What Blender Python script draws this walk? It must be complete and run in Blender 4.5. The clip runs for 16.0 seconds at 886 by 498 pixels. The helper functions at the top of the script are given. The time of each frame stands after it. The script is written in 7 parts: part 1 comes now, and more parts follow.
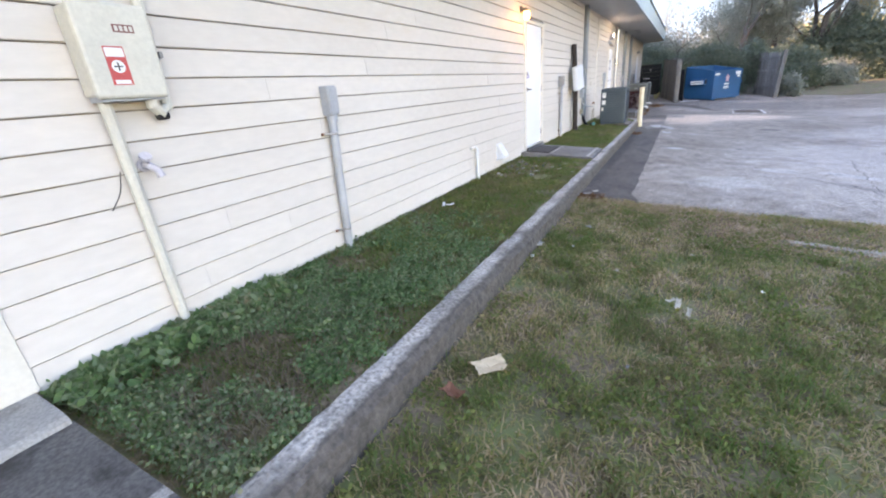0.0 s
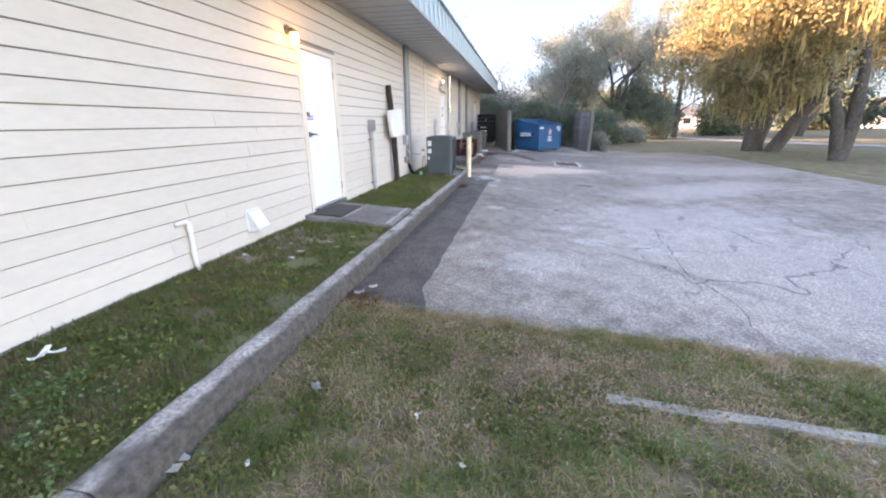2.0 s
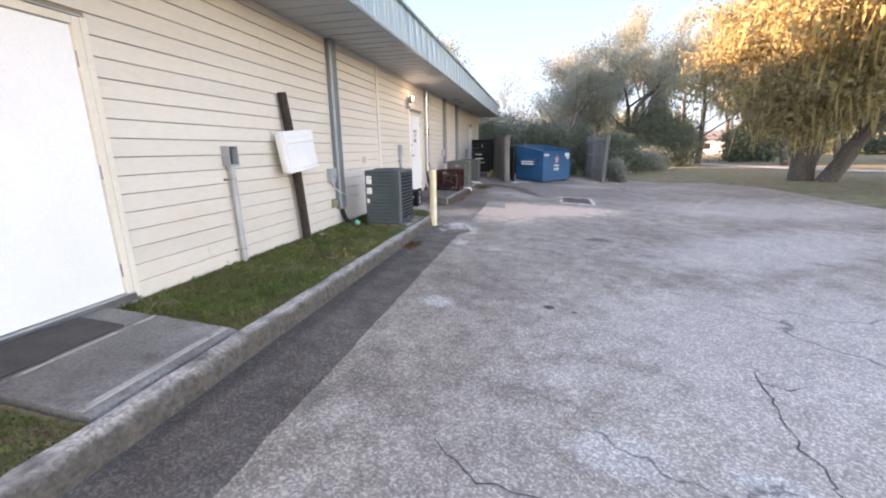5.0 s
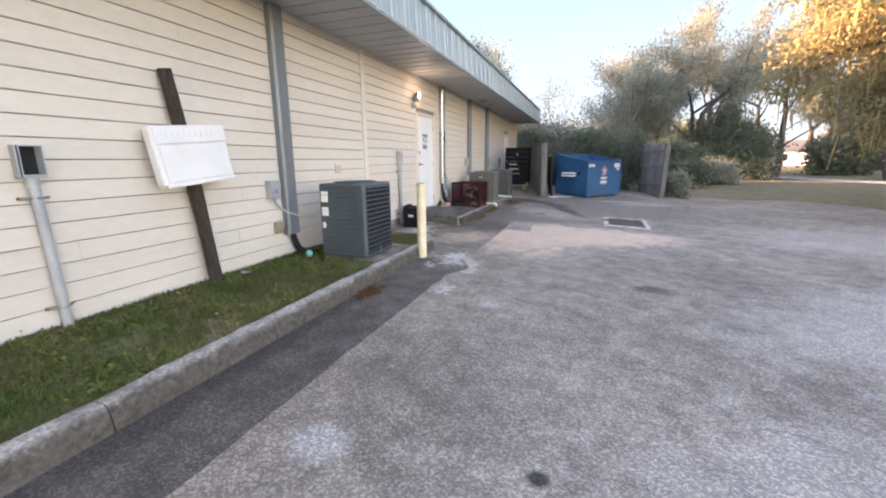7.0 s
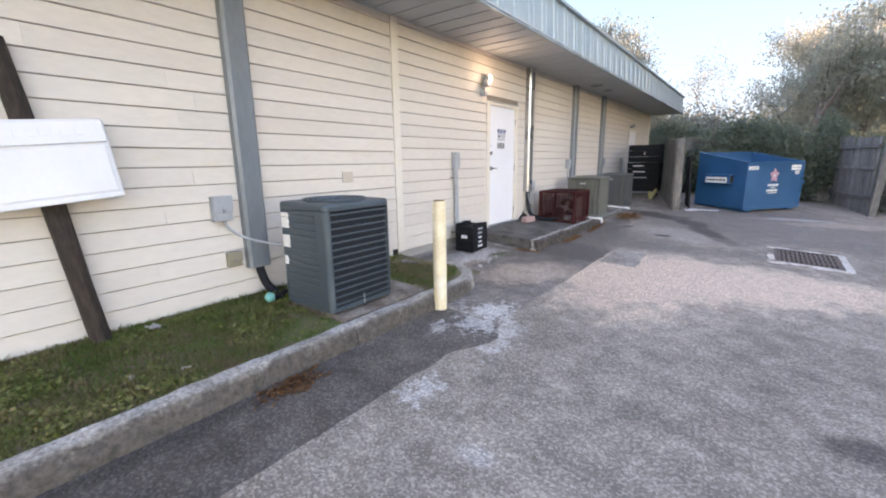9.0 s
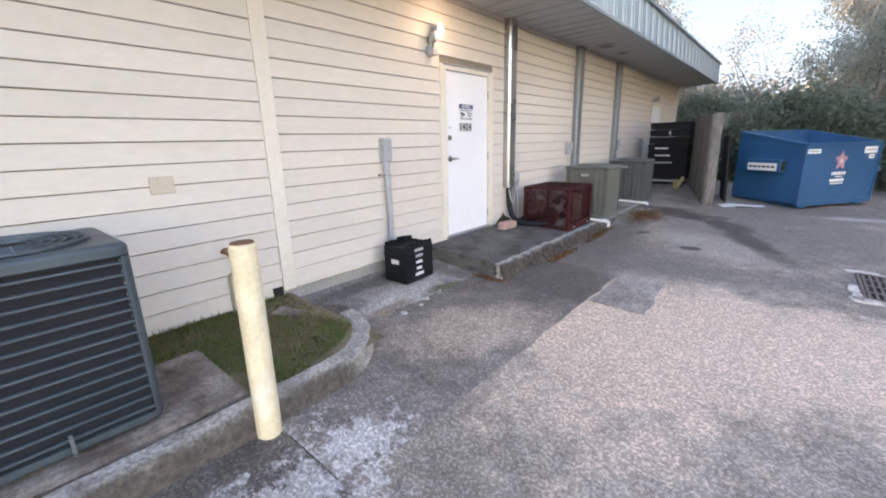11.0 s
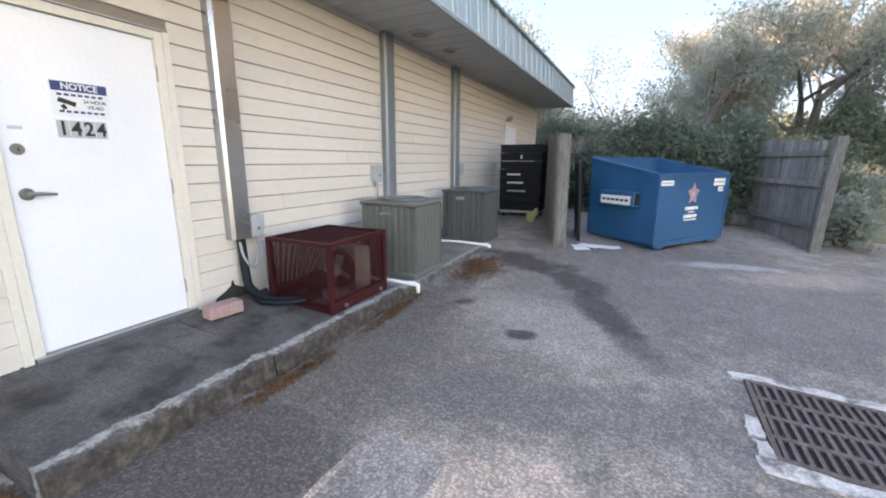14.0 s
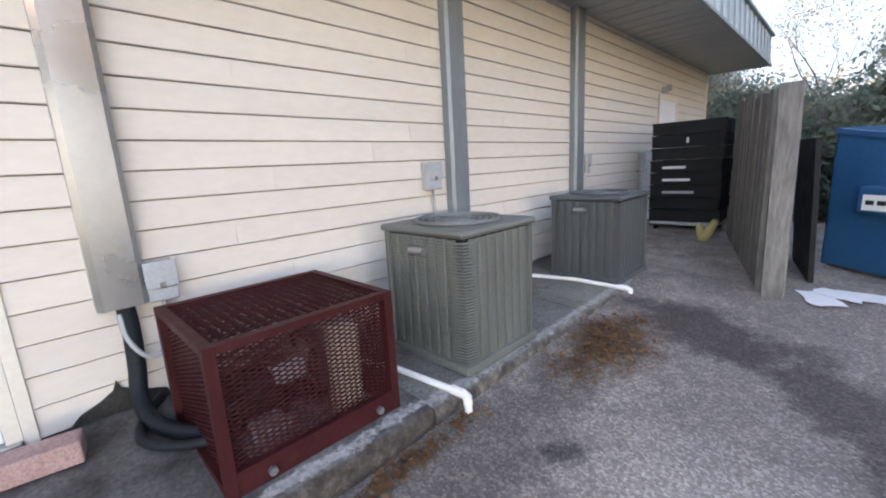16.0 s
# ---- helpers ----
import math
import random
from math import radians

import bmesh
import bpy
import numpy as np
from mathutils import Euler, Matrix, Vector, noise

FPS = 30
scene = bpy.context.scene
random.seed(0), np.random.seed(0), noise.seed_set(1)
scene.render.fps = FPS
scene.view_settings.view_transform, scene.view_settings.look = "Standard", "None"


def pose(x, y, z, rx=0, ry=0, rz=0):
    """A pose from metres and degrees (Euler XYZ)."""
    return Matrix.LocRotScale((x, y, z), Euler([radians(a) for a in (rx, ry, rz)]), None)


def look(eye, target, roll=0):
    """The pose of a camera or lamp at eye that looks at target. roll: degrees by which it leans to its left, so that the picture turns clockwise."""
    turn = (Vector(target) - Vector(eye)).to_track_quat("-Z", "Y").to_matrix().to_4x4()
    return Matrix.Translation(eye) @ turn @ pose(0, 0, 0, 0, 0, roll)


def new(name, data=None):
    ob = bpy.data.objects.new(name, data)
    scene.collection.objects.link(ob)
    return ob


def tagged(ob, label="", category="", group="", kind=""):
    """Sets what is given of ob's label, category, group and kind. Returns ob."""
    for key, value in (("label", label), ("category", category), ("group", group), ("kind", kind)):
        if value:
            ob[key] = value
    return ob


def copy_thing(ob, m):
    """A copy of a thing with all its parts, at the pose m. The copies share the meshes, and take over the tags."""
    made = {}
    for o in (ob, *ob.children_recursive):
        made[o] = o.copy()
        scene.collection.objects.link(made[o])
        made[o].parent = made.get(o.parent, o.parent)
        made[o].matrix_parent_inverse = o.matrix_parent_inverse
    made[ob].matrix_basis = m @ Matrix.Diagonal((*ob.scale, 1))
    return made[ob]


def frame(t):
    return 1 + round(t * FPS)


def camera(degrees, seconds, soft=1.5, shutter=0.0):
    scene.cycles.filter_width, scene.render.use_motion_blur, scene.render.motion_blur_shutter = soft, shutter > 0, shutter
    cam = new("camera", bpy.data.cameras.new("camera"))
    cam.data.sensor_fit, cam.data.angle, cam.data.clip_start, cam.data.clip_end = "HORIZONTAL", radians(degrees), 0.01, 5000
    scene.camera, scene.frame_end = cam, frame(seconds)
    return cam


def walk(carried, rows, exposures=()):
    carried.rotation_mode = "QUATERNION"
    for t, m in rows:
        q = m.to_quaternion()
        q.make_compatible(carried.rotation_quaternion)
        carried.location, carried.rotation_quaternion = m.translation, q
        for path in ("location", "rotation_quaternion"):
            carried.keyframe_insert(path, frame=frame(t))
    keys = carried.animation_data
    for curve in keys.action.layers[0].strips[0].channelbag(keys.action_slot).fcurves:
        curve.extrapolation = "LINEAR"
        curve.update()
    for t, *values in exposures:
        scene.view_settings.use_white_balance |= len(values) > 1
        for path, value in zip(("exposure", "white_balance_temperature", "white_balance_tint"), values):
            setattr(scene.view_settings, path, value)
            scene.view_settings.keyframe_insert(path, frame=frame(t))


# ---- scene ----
KELVIN, TINT = 8400, 33
cam = camera(94.8, 16.0, soft=2.0)
METRES, EYE, TILT, LEAN, TURN = 17.75, 1.471, 0.0, 0.0, 30.6
ROWS = [
    (0.0, 0.0, 0.0, 0.0, -1.73, -21.02, 4.51),
    (0.5, 0.0191, 0.026, -0.0024, -7.4, -19.66, 3.72),
    (1.0, 0.0422, 0.0489, -0.0013, -16.41, -18.27, 2.63),
    (1.5, 0.0623, 0.0696, 0.0006, -15.65, -16.83, 0.53),
    (2.0, 0.0822, 0.0945, 0.003, -19.68, -17.15, 0.56),
    (2.5, 0.106, 0.1189, -0.0003, -18.08, -18.19, 4.84),
    (3.0, 0.1179, 0.146, -0.0046, -5.31, -19.12, 6.61),
    (3.5, 0.1365, 0.1746, -0.0013, -1.3, -15.05, 7.17),
    (4.0, 0.1591, 0.2019, 0.0032, -12.89, -14.23, -0.68),
    (6.5, 0.2645, 0.3221, 0.0024, -19.06, -13.44, 1.28),
    (7.0, 0.2813, 0.3474, 0.0003, -10.94, -12.24, 0.52),
    (7.5, 0.3018, 0.3726, 0.0024, -5.57, -11.31, -0.53),
    (8.0, 0.319, 0.3962, 0.0032, 0.53, -10.92, -0.28),
    (8.5, 0.332, 0.4263, 0.0045, 3.79, -10.33, 0.57),
    (9.0, 0.3508, 0.4532, 0.0029, 6.67, -12.09, 0.81),
    (9.5, 0.3601, 0.482, 0.0042, 14.99, -12.84, 0.15),
    (10.0, 0.3728, 0.5137, 0.0069, 11.02, -14.59, 0.75),
    (12.5, 0.4271, 0.6388, 0.008, 7.79, -14.81, 2.05),
    (13.0, 0.4482, 0.664, 0.0071, -2.74, -13.02, -0.62),
    (13.5, 0.4618, 0.6878, 0.0058, -6.95, -12.26, -1.65),
    (14.0, 0.4747, 0.7123, 0.0075, -4.76, -12.3, -0.24),
    (14.5, 0.488, 0.7396, 0.0072, -0.78, -13.88, 1.62),
    (15.0, 0.4929, 0.7721, 0.006, 1.82, -13.17, 2.37),
    (15.5, 0.501, 0.8044, 0.0045, 6.41, -11.8, 3.53),
    (16.0, 0.5017, 0.8379, 0.0019, 13.77, -11.53, 2.97),
]
walk(cam, [(t, pose(0, 0, EYE, TILT, LEAN, TURN) @ pose(METRES * x, METRES * y, METRES * z, 90 + pitch, roll, yaw)) for t, x, y, z, yaw, pitch, roll in ROWS],
     exposures=[(0.0, 3.42, KELVIN - 800, TINT), (4.0, 3.32, KELVIN - 450, TINT), (6.5, 3.18, KELVIN + 200, TINT), (8.0, 3.20, KELVIN - 250, TINT), (9.5, 3.24, KELVIN - 300, TINT), (12.5, 3.27, KELVIN - 250, TINT), (14.0, 3.34, KELVIN - 450, TINT - 4), (16.0, 3.42, KELVIN - 500, TINT)])

# ---------- sky, sun ----------
SUN_FROM = Vector((-0.965, -0.16, 0.175)).normalized()     # low evening sun behind the building
world = bpy.data.worlds.new("evening_sky")
scene.world = world
world.use_nodes = True
wn = world.node_tree.nodes
sky = wn.new("ShaderNodeTexSky")
sky.sky_type = "NISHITA"
sky.sun_disc = False
sky.sun_elevation = math.asin(SUN_FROM.z)
sky.sun_rotation = math.atan2(SUN_FROM.x, SUN_FROM.y)
sky.air_density, sky.dust_density, sky.ozone_density = 1.0, 0.0, 1.0
sky.altitude = 1200
wn["Background"].inputs["Strength"].default_value = 0.15
world.node_tree.links.new(sky.outputs[0], wn["Background"].inputs["Color"])
sun = new("sun", bpy.data.lights.new("sun", "SUN"))
sun.data.energy, sun.data.angle, sun.data.color = 4.4, radians(0.5), (1.0, 0.70, 0.44)
sun.matrix_world = look((-60, -25, 20), (-60 - SUN_FROM.x, -25 - SUN_FROM.y, 20 - SUN_FROM.z))


# ---------- materials ----------
def tree_of(name):
    m = bpy.data.materials.new(name)
    m.use_nodes = True
    return m, m.node_tree.nodes, m.node_tree.links, m.node_tree.nodes["Principled BSDF"]


def noise_at(n, l, vec, scale, detail=4.0, rough=0.55):
    t = n.new("ShaderNodeTexNoise")
    t.inputs["Scale"].default_value, t.inputs["Detail"].default_value, t.inputs["Roughness"].default_value = scale, detail, rough
    l.new(vec, t.inputs["Vector"])
    return t.outputs["Fac"]


def ramp(n, l, fac, stops):
    r = n.new("ShaderNodeValToRGB")
    e = r.color_ramp.elements
    while len(e) < len(stops):
        e.new(0.5)
    for k, (p, c) in zip(e, stops):
        k.position, k.color = p, (*c, 1) if len(c) == 3 else c
    l.new(fac, r.inputs["Fac"])
    return r.outputs["Color"]


def mixed(n, l, fac, a, b, mode="MIX"):
    m = n.new("ShaderNodeMix")
    m.data_type, m.blend_type = "RGBA", mode
    for sock, v in ((m.inputs["Factor"], fac), (m.inputs["A"], a), (m.inputs["B"], b)):
        if isinstance(v, (int, float)):
            sock.default_value = v
        elif isinstance(v, tuple):
            sock.default_value = (*v, 1)
        else:
            l.new(v, sock)
    return m.outputs["Result"]


def scaled_pos(n, l, s=(1, 1, 1)):
    g = n.new("ShaderNodeNewGeometry")
    mp = n.new("ShaderNodeMapping")
    mp.inputs["Scale"].default_value = s
    l.new(g.outputs["Position"], mp.inputs["Vector"])
    return mp.outputs["Vector"]


def bumped(n, l, bsdf, height, strength, dist):
    b = n.new("ShaderNodeBump")
    b.inputs["Strength"].default_value, b.inputs["Distance"].default_value = strength, dist
    l.new(height, b.inputs["Height"])
    l.new(b.outputs["Normal"], bsdf.inputs["Normal"])


def surface(name, c1, c2, scale=2.0, rough=0.6, metal=0.0, fine=60.0, fine_amt=0.10, bump=0.08, dist=0.002, dirt=None, dirt_scale=5.0, dirt_from=0.58, vary=0.0, stretch=(1, 1, 1), island=False):
    """Two colours on a broad noise, a fine grain, optional blotches of dirt, and relief."""
    m, n, l, b = tree_of(name)
    p = scaled_pos(n, l, stretch)
    broad = noise_at(n, l, p, scale, 5)
    grain = noise_at(n, l, p, fine, 3)
    col = ramp(n, l, broad, [(0.32, c1), (0.68, c2)])
    g = ramp(n, l, grain, [(0.3, (1 - fine_amt,) * 3), (0.7, (1 + fine_amt * 0.5,) * 3)])
    col = mixed(n, l, 1.0, col, g, "MULTIPLY")
    if dirt:
        d = ramp(n, l, noise_at(n, l, p, dirt_scale, 8, 0.65), [(dirt_from, (0, 0, 0)), (min(dirt_from + 0.16, 1), (1, 1, 1))])
        col = mixed(n, l, d, col, dirt)
    if vary:
        src = n.new("ShaderNodeNewGeometry").outputs["Random Per Island"] if island else n.new("ShaderNodeObjectInfo").outputs["Random"]
        v = ramp(n, l, src, [(0, (1 - vary,) * 3), (1, (1 + vary * 0.6,) * 3)])
        col = mixed(n, l, 1.0, col, v, "MULTIPLY")
    l.new(col, b.inputs["Base Color"])
    r = ramp(n, l, broad, [(0.3, (max(rough - 0.08, 0.05),) * 3), (0.7, (min(rough + 0.1, 1),) * 3)])
    l.new(r, b.inputs["Roughness"])
    b.inputs["Metallic"].default_value = metal
    if bump:
        bumped(n, l, b, grain, bump, dist)
    return m


def plain(name, c, rough=0.5, metal=0.0):
    return surface(name, tuple(v * 0.92 for v in c), c, 6.0, rough, metal, 90.0, 0.12, 0.05, 0.001)


def glowing(name, c, strength):
    m, n, l, b = tree_of(name)
    b.inputs["Base Color"].default_value = (*c, 1)
    b.inputs["Emission Color"].default_value = (*c, 1)
    b.inputs["Emission Strength"].default_value = strength
    return m


def blades(name, stops, rough=0.7):
    """Leaves and blades: colour by piece, thin enough to let some light through."""
    m, n, l, b = tree_of(name)
    rnd = n.new("ShaderNodeNewGeometry").outputs["Random Per Island"]
    p = scaled_pos(n, l)
    patch = mixed(n, l, 0.45, noise_at(n, l, p, 1.25, 4, 0.6), noise_at(n, l, p, 5.5, 5, 0.7))
    add = n.new("ShaderNodeMath")
    add.operation = "MULTIPLY_ADD"
    l.new(rnd, add.inputs[0])
    add.inputs[1].default_value = 0.48
    l.new(ramp(n, l, patch, [(0.36, (0, 0, 0)), (0.63, (0.56,) * 3)]), add.inputs[2])
    col = ramp(n, l, add.outputs[0], stops)
    l.new(col, b.inputs["Base Color"])
    b.inputs["Roughness"].default_value = rough
    tr = n.new("ShaderNodeBsdfTranslucent")
    l.new(col, tr.inputs["Color"])
    mx = n.new("ShaderNodeMixShader")
    mx.inputs[0].default_value = 0.5
    l.new(b.outputs[0], mx.inputs[1])
    l.new(tr.outputs[0], mx.inputs[2])
    l.new(mx.outputs[0], n["Material Output"].inputs["Surface"])
    return m


def spot(n, l, pos, cx, cy, rx, ry, turn, wob, rag=2.2):
    """1 inside a ragged patch on the ground, 0 outside."""
    mp = n.new("ShaderNodeMapping")
    mp.vector_type = "TEXTURE"
    mp.inputs["Location"].default_value = (cx, cy, 0)
    mp.inputs["Rotation"].default_value = (0, 0, radians(turn))
    mp.inputs["Scale"].default_value = (rx, ry, 1000)
    l.new(pos, mp.inputs["Vector"])
    ln = n.new("ShaderNodeVectorMath")
    ln.operation = "LENGTH"
    l.new(mp.outputs[0], ln.inputs[0])
    s = n.new("ShaderNodeMath")
    s.operation = "MULTIPLY_ADD"
    l.new(wob, s.inputs[0])
    s.inputs[1].default_value = rag
    l.new(ln.outputs["Value"], s.inputs[2])
    return step_down(n, l, s.outputs[0], rag * 0.5 + 0.6, rag * 0.5 + 1.15)


def step_down(n, l, v, a, b):
    m = n.new("ShaderNodeMapRange")
    m.inputs["From Min"].default_value, m.inputs["From Max"].default_value = a, b
    m.inputs["To Min"].default_value, m.inputs["To Max"].default_value = 1, 0
    l.new(v, m.inputs["Value"])
    return m.outputs["Result"]


CHALK = (0.60, 0.58, 0.56)


def asphalt(name, dark, light, stains=(), cracks=True):
    m, n, l, b = tree_of(name)
    p = scaled_pos(n, l)
    broad = noise_at(n, l, p, 0.55, 6, 0.6)
    mid = noise_at(n, l, p, 5.0, 5)
    col = ramp(n, l, broad, [(0.3, dark), (0.72, light)])
    col = mixed(n, l, 0.75, col, ramp(n, l, mid, [(0.3, (0.6,) * 3), (0.7, (1.3,) * 3)]), "MULTIPLY")
    wob = noise_at(n, l, p, 2.6, 9, 0.72)
    broken = noise_at(n, l, p, 9.0, 10, 0.8)
    for cx, cy, rx, ry, turn, c, amt in stains:
        k = spot(n, l, p, cx, cy, rx, ry, turn, broken, 8.0) if c == CHALK else spot(n, l, p, cx, cy, rx, ry, turn, wob)
        k2 = n.new("ShaderNodeMath")
        k2.operation = "MULTIPLY"
        l.new(k, k2.inputs[0])
        k2.inputs[1].default_value = amt
        col = mixed(n, l, k2.outputs[0], col, c)
    stone = n.new("ShaderNodeTexVoronoi")
    stone.inputs["Scale"].default_value = 88
    l.new(p, stone.inputs["Vector"])
    sep = n.new("ShaderNodeSeparateColor")
    l.new(stone.outputs["Color"], sep.inputs[0])
    col = mixed(n, l, 0.75, col, ramp(n, l, sep.outputs[0], [(0.0, (0.54,) * 3), (0.62, (0.96,) * 3), (1.0, (1.7,) * 3)]), "MULTIPLY")
    lump = noise_at(n, l, p, 42, 4, 0.7)
    col = mixed(n, l, 0.4, col, ramp(n, l, lump, [(0.32, (0.78,) * 3), (0.52, (1.02,) * 3), (0.70, (1.3,) * 3)]), "MULTIPLY")
    if cracks:
        wv = n.new("ShaderNodeVectorMath")
        wv.operation = "MULTIPLY_ADD"
        nz = n.new("ShaderNodeTexNoise")
        nz.inputs["Scale"].default_value = 1.3
        nz.inputs["Detail"].default_value = 6
        l.new(p, nz.inputs["Vector"])
        l.new(nz.outputs["Color"], wv.inputs[0])
        wv.inputs[1].default_value = (1.2, 1.2, 0)
        l.new(p, wv.inputs[2])
        v = n.new("ShaderNodeTexVoronoi")
        v.feature = "DISTANCE_TO_EDGE"
        v.inputs["Scale"].default_value = 0.33
        l.new(wv.outputs[0], v.inputs["Vector"])
        line = step_down(n, l, v.outputs["Distance"], 0.001, 0.0045)
        some = n.new("ShaderNodeMath")
        some.operation = "MULTIPLY"
        l.new(line, some.inputs[0])
        l.new(spot(n, l, p, 3.4, 8.2, 2.6, 3.6, -35, wob), some.inputs[1])
        fade = n.new("ShaderNodeMath")
        fade.operation = "MULTIPLY"
        l.new(some.outputs[0], fade.inputs[0])
        fade.inputs[1].default_value = 0.65
        col = mixed(n, l, fade.outputs[0], col, (0.05, 0.05, 0.05))
    l.new(col, b.inputs["Base Color"])
    b.inputs["Roughness"].default_value = 0.82
    b.inputs["Specular IOR Level"].default_value = 0.3
    bumped(n, l, b, noise_at(n, l, p, 75, 4, 0.7), 0.7, 0.009)
    return m


TAN, WET, PALE, OIL = (0.62, 0.475, 0.37), (0.068, 0.056, 0.048), (0.52, 0.50, 0.475), (0.03, 0.03, 0.03)
ASPHALT = asphalt("old_asphalt", (0.212, 0.178, 0.149), (0.372, 0.318, 0.268), [
    # Broad areas: darker lot by the dumpster, slanting tan band, paler near the lawn.
    (1.6, 20.8, 3.2, 2.5, 0, (0.165, 0.146, 0.131), 0.7), (3.2, 7.2, 3.4, 1.9, 10, (0.47, 0.415, 0.365), 0.65), (3.0, 9.5, 2.4, 1.3, 25, (0.49, 0.44, 0.40), 0.55), (4.5, 13.0, 2.8, 1.0, 35, (0.49, 0.44, 0.40), 0.5), (6.5, 17.5, 3.0, 1.5, 10, (0.47, 0.42, 0.38), 0.5),
    (0.15, 15.4, 1.0, 1.5, 0, TAN, 0.9), (0.65, 15.9, 1.8, 1.15, 20, TAN, 0.9), (1.45, 16.2, 1.5, 0.85, 16, TAN, 0.85), (2.4, 16.6, 1.0, 0.45, 14, TAN, 0.4), (0.4, 17.55, 1.4, 0.36, 12, (0.175, 0.153, 0.135), 0.65), (0.15, 18.7, 0.85, 0.55, -20, (0.37, 0.325, 0.285), 0.55),
    (-0.55, 20.65, 0.75, 0.36, -12, WET, 0.9), (0.2, 20.1, 0.55, 0.30, -45, WET, 0.85), (0.55, 19.4, 0.6, 0.22, -60, WET, 0.85), (0.88, 18.75, 0.36, 0.18, -55, WET, 0.6), (-0.95, 17.6, 0.5, 2.2, 4, (0.115, 0.098, 0.085), 0.75), (-0.35, 17.6, 0.7, 0.9, 20, (0.17, 0.150, 0.134), 0.5),
    (-0.95, 20.0, 0.32, 0.55, 0, (0.10, 0.06, 0.035), 0.9), (0.0, 18.42, 0.14, 0.10, 20, OIL, 0.8), (-0.72, 18.85, 0.14, 0.10, 60, OIL, 0.8), (1.02, 9.51, 0.055, 0.05, 0, OIL, 0.9), (1.25, 9.45, 0.035, 0.03, 0, OIL, 0.8),
    (1.9, 12.9, 0.26, 0.16, 10, OIL, 0.6), (-0.04, 9.35, 0.20, 0.15, 0, PALE, 0.65), (-0.28, 11.9, 0.11, 0.16, 0, CHALK, 0.6), (-0.30, 12.9, 0.13, 0.34, 10, CHALK, 0.6), (0.3, 11.6, 0.12, 0.08, 0, PALE, 0.5),
    (2.8, 21.8, 1.1, 0.35, 35, TAN, 0.3), (1.9, 21.9, 0.8, 0.18, 20, PALE, 0.5), (1.3, 7.6, 0.26, 0.2, 0, PALE, 0.5), (0.6, 6.5, 0.5, 0.35, 30, PALE, 0.4),
    (2.2, 6.6, 0.9, 0.10, -40, OIL, 0.25), (2.1, 7.5, 0.35, 0.12, -30, PALE, 0.6)])
PATCH = asphalt("newer_asphalt", (0.092, 0.079, 0.070), (0.150, 0.129, 0.113), [(-0.52, 12.92, 0.24, 0.17, 20, CHALK, 0.65), (-0.74, 12.65, 0.08, 0.14, 10, CHALK, 0.45), (-0.95, 9.0, 0.1, 3.0, 0, (0.05, 0.045, 0.04), 0.5)], cracks=False)
LOWSLAB = asphalt("flaking_concrete", (0.17, 0.16, 0.15), (0.33, 0.31, 0.29), [(-1.75, 14.75, 0.22, 0.75, 12, (0.50, 0.47, 0.44), 0.7), (-1.62, 14.45, 0.10, 0.35, 0, (0.20, 0.14, 0.10), 0.7), (-2.2, 14.6, 0.12, 0.9, 0, (0.10, 0.095, 0.09), 0.75), (-1.60, 15.2, 0.10, 0.30, -10, (0.10, 0.105, 0.05), 0.85), (-1.9, 15.55, 0.5, 0.15, 0, (0.12, 0.10, 0.085), 0.7), (-1.95, 14.1, 0.25, 0.12, 20, (0.08, 0.06, 0.05), 0.8)], cracks=False)
PATCH_OLD = asphalt("stained_asphalt", (0.17, 0.146, 0.128), (0.30, 0.262, 0.232), [(-0.85, 14.7, 0.38, 0.8, -20, TAN, 0.45), (-0.95, 16.15, 0.75, 0.8, 0, (0.105, 0.090, 0.080), 0.85), (-1.5, 15.45, 0.25, 0.35, 0, (0.12, 0.10, 0.08), 0.7), (-0.60, 13.25, 0.26, 0.18, 50, CHALK, 0.8)], cracks=False)
PATCH_GREY = asphalt("grey_patch", (0.28, 0.244, 0.215), (0.38, 0.335, 0.296), cracks=False)
SOIL = surface("lawn_soil", (0.12, 0.09, 0.054), (0.32, 0.24, 0.155), 3.0, 0.95, fine=45, fine_amt=0.5, bump=0.5, dist=0.012, dirt=(0.13, 0.165, 0.055), dirt_scale=2.3, dirt_from=0.47)
GRASS = blades("lawn_grass", [(0.0, (0.125, 0.195, 0.042)), (0.32, (0.225, 0.26, 0.075)), (0.52, (0.37, 0.305, 0.135)), (0.72, (0.51, 0.365, 0.22)), (1.0, (0.70, 0.555, 0.39))])
GRASS_DEEP = blades("strip_grass", [(0.0, (0.062, 0.145, 0.026)), (0.36, (0.125, 0.20, 0.045)), (0.58, (0.18, 0.195, 0.066)), (0.76, (0.235, 0.18, 0.095)), (1.0, (0.33, 0.26, 0.155))])
WEED = blades("weed_leaf", [(0.0, (0.055, 0.145, 0.040)), (0.45, (0.125, 0.225, 0.085)), (0.8, (0.24, 0.30, 0.17)), (1.0, (0.30, 0.24, 0.14))], 0.5)
CLOVER = blades("small_leaf", [(0.0, (0.085, 0.15, 0.035)), (0.5, (0.175, 0.215, 0.06)), (0.8, (0.25, 0.25, 0.09)), (1.0, (0.40, 0.31, 0.16))], 0.6)
# Oak leaf colour carries the low sun's gold and some distance haze.
LEAF = blades("sunlit_oak_leaf", [(0.0, (0.17, 0.165, 0.085)), (0.5, (0.29, 0.25, 0.13)), (1.0, (0.44, 0.36, 0.20))], 0.75)
